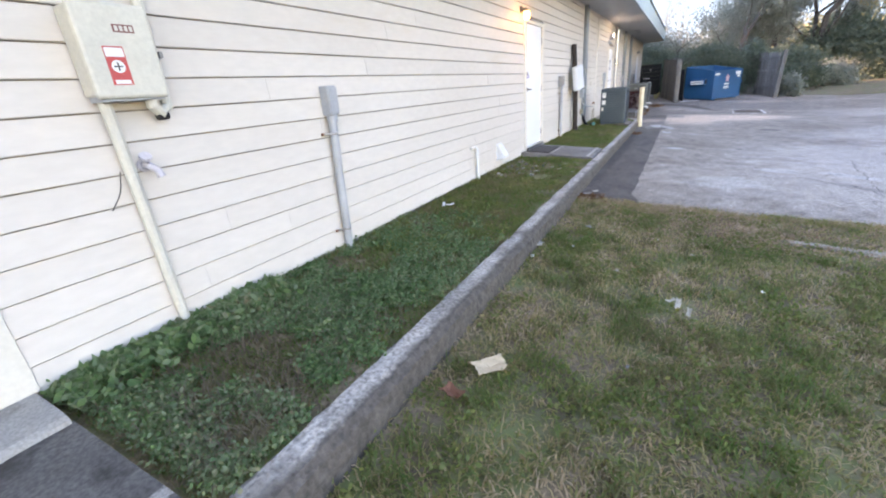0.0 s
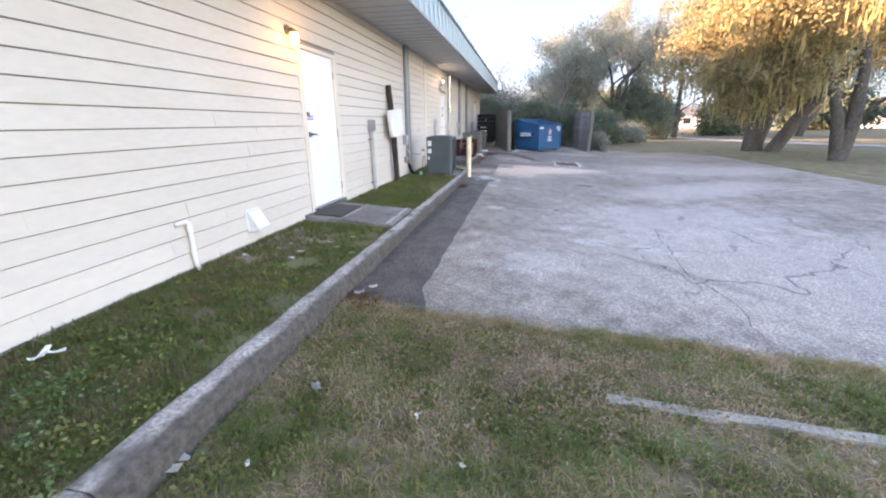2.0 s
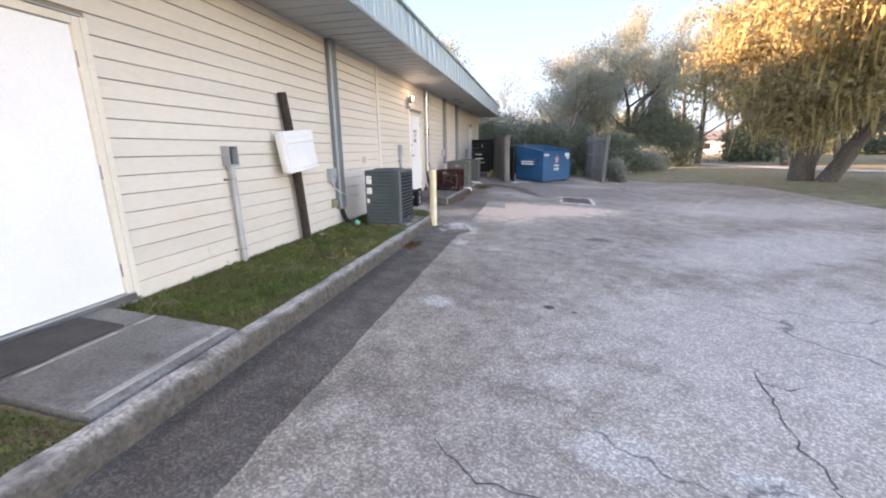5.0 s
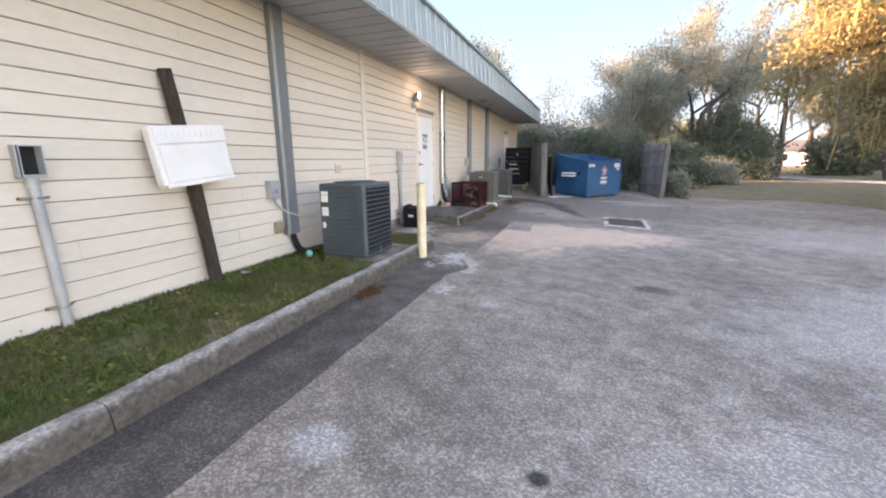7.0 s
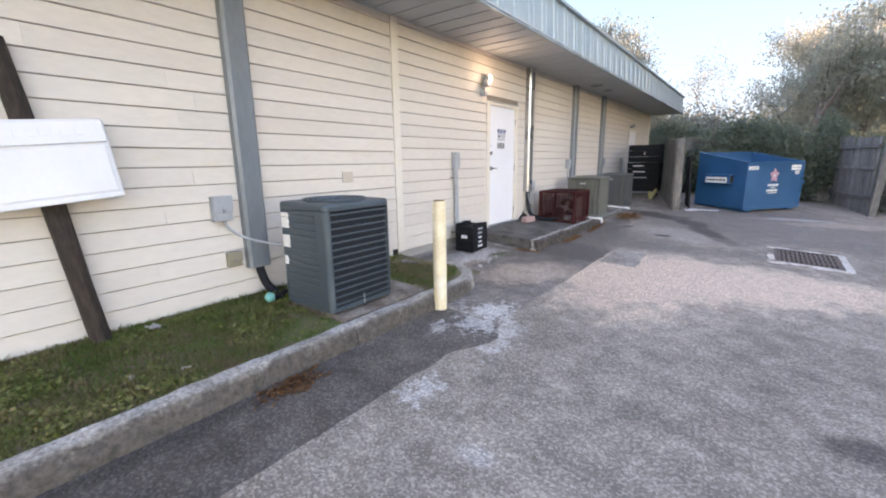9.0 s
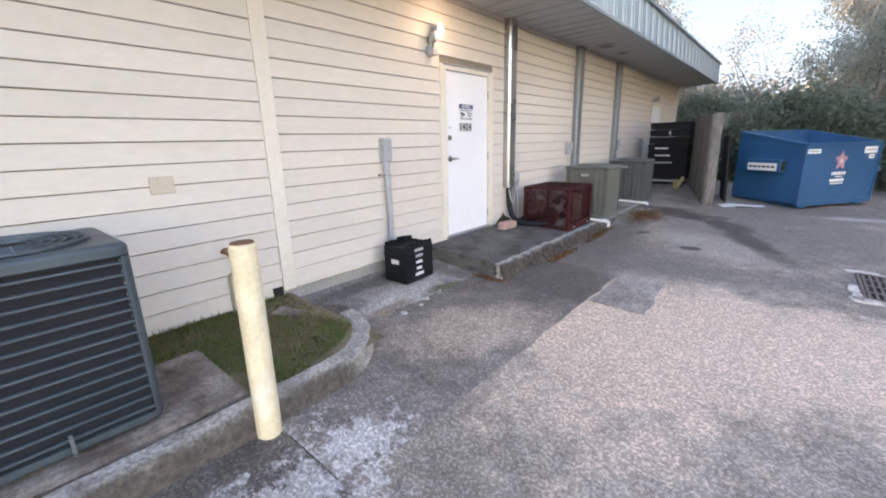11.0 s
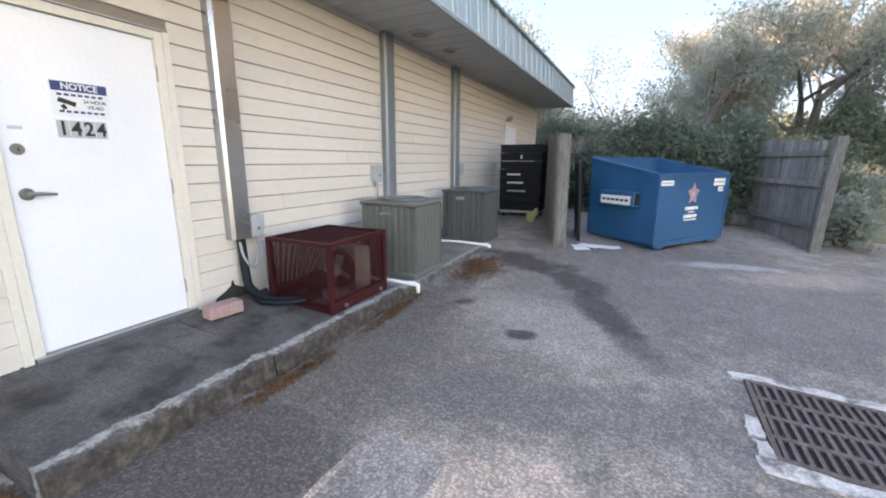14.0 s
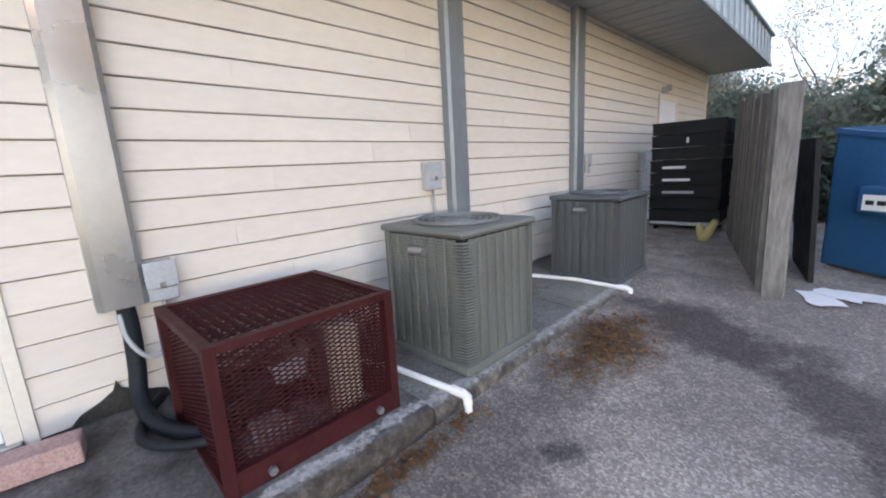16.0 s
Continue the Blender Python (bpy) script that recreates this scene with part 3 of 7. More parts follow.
def crack(line, width, seed):
    """A jagged open crack: a thin dark ribbon in the asphalt."""
    rng = random.Random(seed)
    pts = []
    for (ax, ay), (bx, by) in zip(line, line[1:]):
        n = max(2, int(math.dist((ax, ay), (bx, by)) / 0.06))
        pts += [(ax + (bx - ax) * i / n + rng.gauss(0, 0.012), ay + (by - ay) * i / n + rng.gauss(0, 0.012)) for i in range(n)]
    vs, fs = [], []
    for i, (x, y) in enumerate(pts):
        a, b = Vector(pts[max(i - 1, 0)]), Vector(pts[min(i + 1, len(pts) - 1)])
        d = (b - a).normalized()
        w = width * rng.uniform(0.25, 1.2) * min(1, i / 4, (len(pts) - 1 - i) / 4) * 0.5 + 0.0008
        z = level(x, y) + 0.006 * bumpy(x, y, 0.8) + 0.0035
        vs += [(x - d.y * w, y + d.x * w, z), (x + d.y * w, y - d.x * w, z)]
    for i in range(len(pts) - 1):
        fs.append((2 * i, 2 * i + 1, 2 * i + 3, 2 * i + 2))
    tagged(obj("asphalt_crack", vs, fs, CRACK), "dark jagged crack in the old asphalt", "crack", kind="structure")


CRACK = surface("crack_dirt", (0.055, 0.050, 0.045), (0.12, 0.105, 0.09), 8, 0.95)
for line, width, seed in ([((0.35, 7.51), (0.66, 7.22), (0.95, 7.22), (1.2, 7.0), (1.54, 7.16), (1.83, 6.85), (2.16, 6.71), (2.9, 6.45)), 0.008, 1],
                          [((2.45, 8.9), (2.31, 8.02), (2.27, 7.42), (2.16, 6.75), (2.28, 6.2), (2.33, 5.88), (2.23, 5.49), (2.28, 5.1)), 0.011, 2],
                          [((2.3, 8.6), (2.52, 8.53), (2.75, 8.62)), 0.02, 4]):
    crack(line, width, seed)


# ---------- planting strip, kerb, slabs ----------
def strip_height(x, y):
    return 0.262 + 0.0018 * y + 0.03 * (-1.15 - x) + 0.015 * bumpy(x, y, 2.2)


tagged(sheet("planting_strip", spread(-2.40, -1.13, 0.1), spread(0.36, 6.97, 0.15), strip_height, SOIL), "grass strip between kerb and wall", "ground", kind="structure")
tagged(sheet("planting_strip", spread(-2.40, -1.13, 0.1), spread(8.00, 13.95, 0.15), strip_height, SOIL), "grass strip between kerb and wall", "ground", kind="structure")

KERB_PROFILE = [(0.098, -0.06), (0.088, 0.060), (0.077, 0.118), (0.060, 0.147), (0.034, 0.159), (-0.045, 0.161), (-0.066, 0.147), (-0.075, -0.05)]
kerb = thing("kerb", pose(0, 0, 0), "worn grey concrete kerb with dark lichen stains", "kerb", kind="structure")
kerb_line = [(-1.105, y) for y in spread(-3.0, 13.35, 0.07)]
for a in spread(0, 80, 5):
    kerb_line.append((-1.105 - 0.62 * (1 - math.cos(radians(a))), 13.42 + 0.62 * math.sin(radians(a))))
kerb_line += [(-1.72, 14.045), (-1.80, 14.05)]
lengths = [0]
for a, b in zip(kerb_line, kerb_line[1:]):
    lengths.append(lengths[-1] + math.dist(a, b))


def kerb_piece(s0, s1):
    vs, fs, k = [], [], len(KERB_PROFILE)
    ss = [s0] + [s for s in lengths if s0 + 0.03 < s < s1 - 0.03] + [s1]
    for s in ss:
        i = max(j for j in range(len(lengths)) if lengths[j] <= s + 1e-6)
        i = min(i, len(kerb_line) - 2)
        f = (s - lengths[i]) / (lengths[i + 1] - lengths[i])
        p, q = Vector(kerb_line[i]), Vector(kerb_line[i + 1])
        c, d = p.lerp(q, f), (q - p).normalized()
        out = Vector((d.y, -d.x))
        zb = level(-1.03, c.y) + 0.004 * bumpy(s, 0, 1.5)
        shrink = 0.97 if s in (s0, s1) else 1.0
        if s > lengths[-1] - 0.12:
            shrink = 1.0 - 0.5 * ((s - lengths[-1] + 0.12) / 0.12) ** 2
        foot = 0.026 - 0.036 * min(max((c.y - 3.0) / 4.0, 0), 1)     # the kerb stands broader where the lawn has sunk
        for m, (u, z) in enumerate(KERB_PROFILE):
            u += foot if u > 0.07 else (0.5 * foot if u > 0.05 else 0)
            w = 0.010 * bumpy(s, m, 2.5, 4) + 0.006 * bumpy(s, m * 3.1, 9, 7)
            w += 0.006 * bumpy(s, m * 2.3, 21, 3)
            w2 = 0.009 * bumpy(s, m * 1.7, 3.5, 14) + 0.007 * bumpy(s, m * 2.9, 17, 5)
            vs.append((c.x + out.x * (u * shrink + w), c.y + out.y * (u * shrink + w), zb + z * (shrink if z > 0 else 1) + w2 * (z > 0.1)))
    for j in range(len(ss) - 1):
        for m in range(k - 1):
            fs.append((j * k + m, j * k + m + 1, (j + 1) * k + m + 1, (j + 1) * k + m))
    fs.append(tuple(range(k))[::-1])
    fs.append(tuple((len(ss) - 1) * k + m for m in range(k)))
    obj("kerb_stone", vs, fs, CONCRETE, kerb)


cuts = [0, 3.3, 6.05, 9.1, 12.0, 15.0, lengths[-1]]
for a, b in zip(cuts, cuts[1:]):
    kerb_piece(a + 0.004, b - 0.004)


def slab_piece(name, x0, x1, y0, y1, zw, ze, parent, material, thick=0.3, rag=0.0):
    """A concrete slab piece that falls from zw at the wall to ze at its outer edge, with an eased edge."""
    ys = spread(y0, y1, 0.05)
    prof = [(x0, None), (x0, zw), ((x0 + x1) / 2, (zw + ze) / 2 + 0.002), (x1 - 0.10, ze + 0.006), (x1 - 0.03, ze), (x1 - 0.008, ze - 0.012), (x1, ze - 0.04), (x1 + 0.004, ze - 0.075), (x1 + 0.006, ze - 0.11), (x1 + 0.012, ze - 0.15), (x1 + 0.015, None)]
    vs, fs, k = [], [], len(prof)
    for y in ys:
        for i, (x, z) in enumerate(prof):
            w = (0.006 + rag) * bumpy(y, i, 3.5, 2) + 0.011 * bumpy(y, i * 2.3, 14, 5) if i > 3 else 0
            vs.append((x + w, y, (ze - thick) if z is None else z + (0.003 + rag * 0.3) * bumpy(x * 3, y, 2.5)))
    for j in range(len(ys) - 1):
        for i in range(k - 1):
            fs.append((j * k + i, j * k + i + 1, (j + 1) * k + i + 1, (j + 1) * k + i))
    fs.append(tuple(range(k))[::-1])
    fs.append(tuple((len(ys) - 1) * k + i for i in range(k)))
    return obj(name, vs, fs, material, parent)


walk_slab = thing("walkway", pose(0, 0, 0), "stained grey concrete walkway raised along the wall", "walkway", kind="structure")
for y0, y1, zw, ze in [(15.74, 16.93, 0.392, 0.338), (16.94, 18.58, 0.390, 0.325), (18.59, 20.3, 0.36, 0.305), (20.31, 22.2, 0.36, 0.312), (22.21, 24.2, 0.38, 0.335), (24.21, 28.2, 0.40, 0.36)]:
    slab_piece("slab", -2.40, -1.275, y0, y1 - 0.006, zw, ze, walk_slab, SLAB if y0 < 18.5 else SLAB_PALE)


low_slab = thing("low_slab", pose(0, 0, 0), "low broken concrete slab against the foundation", "slab", kind="structure")


def low_height(x, y):
    edge = -1.56 + 0.07 * bumpy(y, 2, 2.3, 5) + 0.05 * bumpy(y, x, 9, 2) - 0.28 * max(0, (14.35 - y) / 0.35)
    z = 0.256 - 0.075 * (x + 2.40) + 0.007 * bumpy(x, y, 4.5) + 0.006 * bumpy(x, y, 13, 3)
    z -= 0.012 * max(0, min(1, (bumpy(x, y, 3.1, 9) - 0.1) * 8)) * max(0, min(1, (x + 2.05) / 0.2))
    return z - max(0, x - edge) * 0.9


sheet("slab", spread(-2.404, -1.30, 0.028), spread(13.96, 15.737, 0.03), low_height, LOWSLAB, low_slab)
door_slab = thing("door_slab", pose(0, 0, 0), "concrete landing slab before the first door", "slab", kind="structure")
slab_piece("slab", -2.40, -1.19, 6.98, 7.99, 0.385, 0.305, door_slab, DOORSLAB)
part("painted_edge", boxed(-1.30, -1.255, 6.99, 7.98, 0.306, 0.316), SLAB_EDGE, door_slab, "pale worn line near the slab edge")
part("painted_edge", boxed(-1.90, -1.875, 6.99, 7.98, 0.345, 0.357), SLAB_EDGE, door_slab)
first_slab = thing("first_slab", pose(0, 0, 0), "dark stained concrete slab at the end of the grass strip", "slab", kind="structure")
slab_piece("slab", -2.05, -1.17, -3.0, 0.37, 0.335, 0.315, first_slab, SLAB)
slab_piece("step", -2.42, -2.03, -3.0, 0.36, 0.375, 0.365, first_slab, FOUNDATION)
pad = thing("unit_pad", pose(0, 0, 0), "broken concrete pad under the slate blue unit", "slab", kind="structure")
slab_piece("slab", -1.88, -1.19, 12.02, 13.0, 0.340, 0.318, pad, PADCON, rag=0.03)

# ---------- building ----------
Y_S, Y_N, X_W, TOP = -8.0, 28.4, -24.0, 3.24
D0, D1, D2 = (-0.74, 0.17), (7.29, 8.19), (16.185, 17.085)      # door leaves along the wall
LEAF_Z0, LEAF_Z1 = 0.415, 2.43
wall = thing("wall_east", pose(0, 0, 0), "long cream wall of horizontal lap boards", "wall", kind="structure")
bm = bmesh.new()
edges = [Y_S, D0[0] - 0.06, D0[1] + 0.06, D1[0] - 0.06, D1[1] + 0.06, D2[0] - 0.06, D2[1] + 0.06, Y_N]
for i in range(0, len(edges), 2):
    box(bm, -2.56, -2.396, edges[i], edges[i + 1], 0.37, TOP)
for d in (D0, D1, D2):
    box(bm, -2.56, -2.396, d[0] - 0.06, d[1] + 0.06, LEAF_Z1 + 0.06, TOP)
part("sheathing", bm, SHEATH, wall)
part("foundation", boxed(-2.60, -2.405, Y_S, Y_N, -0.2, 0.369), FOUNDATION, wall, "grey concrete footing below the boards")
for nm, a in (("wall_south", (X_W, -2.56, Y_S, Y_S + 0.15, -0.2, TOP)), ("wall_north", (X_W, -2.56, Y_N - 0.15, Y_N - 0.004, -0.2, TOP)), ("wall_west", (X_W - 0.15, X_W, Y_S, Y_N, -0.2, TOP))):
    tagged(part(nm, boxed(*a), SIDING), "plain cream wall closing the building", "wall", kind="structure")
EAVE_X, EAVE_Z, FAS_TOP = -1.31, 3.20, 3.76
soffit = part("soffit", boxed(-2.56, EAVE_X + 0.02, Y_S - 0.6, Y_N + 0.3, EAVE_Z + 0.012, EAVE_Z + 0.035), SOFFIT)
tagged(soffit, "grey vented soffit panels under the eave", "soffit", kind="structure")
for y in spread(Y_S, Y_N + 0.2, 0.30):
    part("soffit_rib", boxed(-2.37, EAVE_X + 0.01, y, y + 0.012, EAVE_Z + 0.004, EAVE_Z + 0.0115), SOFFIT, soffit)
fascia = thing("fascia", pose(0, 0, 0), "blue-grey ribbed metal fascia along the roof edge", "fascia", kind="structure")
y = Y_S - 0.6
while y < Y_N + 0.25:
    e = min(y + 0.405, Y_N + 0.3)
    bm = bmesh.new()
    prof = [(0, 0.0), (0.03, 0.0), (0.045, 0.022), (0.075, 0.022), (0.09, 0.0), (0.19, 0.0), (0.197, 0.008), (0.213, 0.008), (0.22, 0.0), (0.405, 0.0)]
    lo = [bm.verts.new((EAVE_X + dx, min(y + dy, e), EAVE_Z - 0.012)) for dy, dx in prof]
    hi = [bm.verts.new((EAVE_X + dx - 0.03, min(y + dy, e), FAS_TOP)) for dy, dx in prof]
    for i in range(len(prof) - 1):
        if lo[i].co.y < lo[i + 1].co.y - 1e-5:
            bm.faces.new((lo[i], lo[i + 1], hi[i + 1], hi[i]))
    part("fascia_panel", bm, FASCIA, fascia)
    y += 0.405
part("drip_edge", boxed(EAVE_X - 0.02, EAVE_X + 0.03, Y_S - 0.6, Y_N + 0.3, EAVE_Z - 0.022, EAVE_Z - 0.008), FASCIA, fascia)
part("cap", boxed(EAVE_X - 0.12, EAVE_X + 0.03, Y_S - 0.62, Y_N + 0.32, FAS_TOP, FAS_TOP + 0.045, bevel=0.01), ROOF, fascia)
part("end_panel", boxed(-3.2, EAVE_X - 0.03, Y_N + 0.27, Y_N + 0.30, EAVE_Z - 0.01, FAS_TOP), FASCIA, fascia)
# Roof is out of view; its ridge is set high to shade the oak trunks.
bm = bmesh.new()
for ys in (Y_S - 0.6, Y_N + 0.3):
    for x, z in ((EAVE_X - 0.1, FAS_TOP + 0.02), (-13.0, 8.2), (X_W - 0.7, FAS_TOP + 0.02), (X_W - 0.7, FAS_TOP - 0.2), (-13.0, 8.0), (EAVE_X - 0.1, FAS_TOP - 0.2)):
        bm.verts.new((x, ys, z))
bm.verts.ensure_lookup_table()
v = bm.verts
for i in range(6):
    j = (i + 1) % 6
    bm.faces.new((v[i], v[j], v[j + 6], v[i + 6]))
bm.faces.new([v[i] for i in range(6)])
bm.faces.new([v[i + 6] for i in range(6)])
tagged(part("roof", bm, ROOF), "pitched grey metal roof, unseen ridge set high to block the sun", "roof", kind="structure")
for nm, ys in (("gable_south", (Y_S, Y_S + 0.12)), ("gable_north", (Y_N - 0.13, Y_N - 0.01))):
    bm = bmesh.new()
    a = [bm.verts.new((x, ys[0], z)) for x, z in ((-2.56, TOP), (-13, 7.96), (X_W, TOP))]
    b = [bm.verts.new((x, ys[1], z)) for x, z in ((-2.56, TOP), (-13, 7.96), (X_W, TOP))]
    bm.faces.new(a), bm.faces.new(b)
    for i in range(3):
        bm.faces.new((a[i], a[(i + 1) % 3], b[(i + 1) % 3], b[i]))
    tagged(part(nm, bm, SIDING), "plain cream gable", "wall", kind="structure")


# lap boards, laid in rows between the openings
def lap_boards(y0, y1, zero, pitch, z_from, z_to, seed):
    rng = random.Random(seed)
    k = 0
    while zero + k * pitch < z_to - 0.02:
        zb, zt = zero + k * pitch, min(zero + (k + 1) * pitch - 0.0065, z_to)
        k += 1
        if zb < z_from - 0.02:
            continue
        y = y0
        first = rng.uniform(0.6, 3.6)
        while y < y1 - 0.01:
            e = min(y + first, y1)
            if y1 - e < 0.35:
                e = y1
            first = 3.66
            s = 0.0004
            x_b, x_f, x_t = -2.397, WALL + 0.003 + rng.uniform(-0.0015, 0.0015), WALL - 0.010
            q = [(x_b, zb), (x_f - 0.003, zb), (x_f, zb + 0.004), (x_t, zt), (x_b, zt)]
            vs = [(x, yy, z) for yy in (y + s, e - s) for x, z in q]
            fs = [(i, (i + 1) % 5, 5 + (i + 1) % 5, 5 + i) for i in range(5)] + [(4, 3, 2, 1, 0), (5, 6, 7, 8, 9)]
            obj("siding_board", vs, fs, SIDING, wall)
            y = e


def siding():
    T = 0.105
    lap_boards(Y_S, D0[0] - T - 0.1, 0.339, 0.1465, 0.3, TOP - 0.02, 1)
    lap_boards(D0[1] + T + 0.105, D1[0] - T, 0.339, 0.1465, 0.3, TOP - 0.02, 2)
    lap_boards(D1[0] - T, D1[1] + T, 0.339, 0.1465, LEAF_Z1 + 0.03, TOP - 0.02, 3)
    lap_boards(D1[1] + T, 13.88, 0.339, 0.1465, 0.3, TOP - 0.02, 4)
    lap_boards(14.005, D2[0] - T, 0.397, 0.1453, 0.3, TOP - 0.02, 5)
    lap_boards(D2[0] - T, D2[1] + T, 0.397, 0.1453, LEAF_Z1 + 0.03, TOP - 0.02, 6)
    lap_boards(D2[1] + T, 28.39, 0.397, 0.1453, 0.3, TOP - 0.02, 7)


part("trim_board", boxed(-2.40, WALL + 0.012, 13.882, 14.003, 0.372, TOP - 0.03, bevel=0.003), TRIM, wall)
part("corner_board", boxed(-2.40, WALL + 0.014, 28.392, 28.44, 0.372, TOP - 0.03), TRIM, wall)


def ragged_edge(y0, y1, top, seed):
    """Scalloped paint and caulk hanging below the lowest board."""
    vs, fs = [], []
    for i, y in enumerate(spread(y0, y1, 0.012)):
        drop = 0.020 + 0.022 * max(0, bumpy(y, seed, 16, 2)) + 0.016 * max(0, bumpy(y, seed, 41, 5))
        for x in (WALL - 0.019, WALL + 0.006):
            vs += [(x, y, top), (x, y, top - drop)]
        if i:
            a, b = 4 * (i - 1), 4 * i
            fs += [(a + 2, a + 3, b + 3, b + 2), (a + 1, a, b, b + 1), (a + 3, a + 1, b + 1, b + 3), (a, a + 2, b + 2, b)]
    obj("ragged_edge", vs, fs, TRIM, wall, "scalloped white paint edge below the boards")


ragged_edge(14.02, 16.06, 0.399, 3)
ragged_edge(17.72, 18.9, 0.401, 8)


def door(name, span, label, wide_trim=0.0, hinge_far=True):
    y0, y1 = span
    d = thing(name, pose(0, 0, 0), label, "door", kind="structure")
    x = WALL - 0.020
    part("leaf", boxed(x - 0.045, x, y0 + 0.004, y1 - 0.004, LEAF_Z0 + 0.012, LEAF_Z1 - 0.005, bevel=0.003), DOORWHITE, d)
    for a, b, z0, z1 in ((y0 - 0.055, y0, LEAF_Z0, LEAF_Z1 + 0.055), (y1, y1 + 0.055, LEAF_Z0, LEAF_Z1 + 0.055), (y0 + 0.001, y1 - 0.001, LEAF_Z1, LEAF_Z1 + 0.055)):
        part("frame", boxed(x - 0.12, WALL + 0.006, a, b, z0, z1, bevel=0.003), DOORWHITE if name == "door_0" else TRIM, d)
    for a, b in ((y0 - 0.105, y0 - 0.056), (y1 + 0.056, y1 + 0.105 + wide_trim)):
        part("trim", boxed(-2.397, WALL + 0.010, a, b, 0.372, LEAF_Z1 + 0.06, bevel=0.003), TRIM, d)
    part("head_flashing", boxed(-2.397, WALL + 0.024, y0 - 0.06, y1 + 0.06, LEAF_Z1 + 0.057, LEAF_Z1 + 0.066), CONDUIT, d)
    part("threshold", boxed(x - 0.12, WALL + 0.035, y0 - 0.05, y1 + 0.05, LEAF_Z0 - 0.045, LEAF_Z0 + 0.008, bevel=0.004), GALV, d, "dull metal threshold")
    part("backing", boxed(x - 0.5, x - 0.3, y0 - 0.1, y1 + 0.1, LEAF_Z0 - 0.1, LEAF_Z1 + 0.1), DARK, d)
    hy = y1 if hinge_far else y0
    for z in (0.62, 1.40, 2.20):
        h = part("hinge", tubed([(WALL - 0.008, hy + 0.002, z - 0.055), (WALL - 0.008, hy + 0.002, z + 0.055)], 0.009), STEEL, d, "steel hinge")
        part("hinge_plate", boxed(x, x + 0.003, hy - 0.045, hy - 0.004, z - 0.05, z + 0.05), DOORWHITE, h)
    ly = y0 + 0.075 if hinge_far else y1 - 0.075
    s = 1 if hinge_far else -1
    lk = part("handle", tubed([(x, ly, 1.400), (x + 0.012, ly, 1.400)], 0.036, 16), STEEL, d, "brushed lever handle")
    bm = bmesh.new()
    tube(bm, [(x + 0.01, ly, 1.400), (x + 0.055, ly, 1.400)], 0.012)
    tube(bm, [(x + 0.052, ly - 0.01 * s, 1.401), (x + 0.056, ly + 0.05 * s, 1.402), (x + 0.05, ly + 0.12 * s, 1.395)], [0.013, 0.011, 0.008])
    part("lever", bm, STEEL, lk)
    db = part("deadbolt", tubed([(x, ly, 1.655), (x + 0.016, ly, 1.655)], [0.033, 0.029], 16), STEEL, d, "round steel deadbolt")
    part("keyway", boxed(x + 0.0165, x + 0.018, ly - 0.003, ly + 0.003, 1.645, 1.666), INK, db)
    return d


door("door_0", D0, "white painted door at the end of the slab", 0.105)
door_1 = door("door_1", D1, "closed white metal door with a lever handle")
door_2 = door("door_2", D2, "closed white metal door with notice and house number")


# ---------- things fixed to the wall ----------
def electric_box():
    t = thing("electrical_box", pose(WALL, 0.945, 1.572), "cream painted electrical box with a red warning label", "electrical box")
    W, H, D = 0.295, 0.37, 0.145
    part("body", boxed(0, D - 0.03, 0, W, 0.0, H, bevel=0.012), BOXCREAM, t)
    part("cover", boxed(D - 0.032, D, -0.008, W + 0.008, -0.012, H + 0.01, bevel=0.014), BOXCREAM, t)
    part("rain_lip", boxed(0.01, D - 0.02, 0.012, W - 0.012, -0.022, 0.0), CONDUIT, t)
    lab = part("warning_label", boxed(D, D + 0.0015, 0.07, 0.152, 0.045, 0.205), RED, t, "red and white warning label")
    part("label_band", boxed(D + 0.0015, D + 0.0022, 0.074, 0.148, 0.162, 0.199), SIGNWHITE, lab)
    part("label_band", boxed(D + 0.0015, D + 0.0022, 0.080, 0.142, 0.050, 0.066), SIGNWHITE, lab)
    part("disc", tubed([(D + 0.001, 0.111, 0.122), (D + 0.0024, 0.111, 0.122)], 0.027, 20), SIGNWHITE, lab)
    bm = bmesh.new()
    box(bm, D + 0.0024, D + 0.003, 0.093, 0.129, 0.119, 0.125, m=None)
    box(bm, D + 0.0024, D + 0.003, 0.108, 0.114, 0.104, 0.140)
    part("symbol", bm, INK, lab)
    pl = part("name_plate", boxed(D, D + 0.0015, 0.135, 0.222, 0.262, 0.295), plain("dark_red_plate", (0.20, 0.07, 0.06)), t)
    for k in range(4):
        part("print_bar", boxed(D + 0.0015, D + 0.0021, 0.143 + k * 0.02, 0.156 + k * 0.02, 0.268, 0.289), BOXCREAM, pl)
    part("latch", boxed(D - 0.02, D + 0.012, W + 0.006, W + 0.02, 0.16, 0.19, bevel=0.003), STEEL, t)
    bm = bmesh.new()
    tube(bm, [(0.05, 0.045, 0.0), (0.05, 0.048, -0.06), (0.035, 0.06, -0.30), (0.03, 0.075, -1.0), (0.03, 0.085, -1.31)], 0.027, 10)
    part("conduit", bm, BOXCREAM, t)
    bm = bmesh.new()
    tube(bm, [(0.04, W + 0.035, 1.2), (0.04, W + 0.035, 0.3), (0.045, W + 0.03, 0.02), (0.06, W + 0.02, -0.055), (0.075, W - 0.03, -0.085), (0.085, W - 0.06, -0.05), (0.085, W - 0.06, 0.0)], [0.026] * 4 + [0.03, 0.03, 0.027], 10)
    part("elbow_conduit", bm, BOXCREAM, t)
    part("elbow_plug", tubed([(0.072, W + 0.0, -0.095), (0.075, W - 0.05, -0.10)], [0.024, 0.02], 10), INK, t)


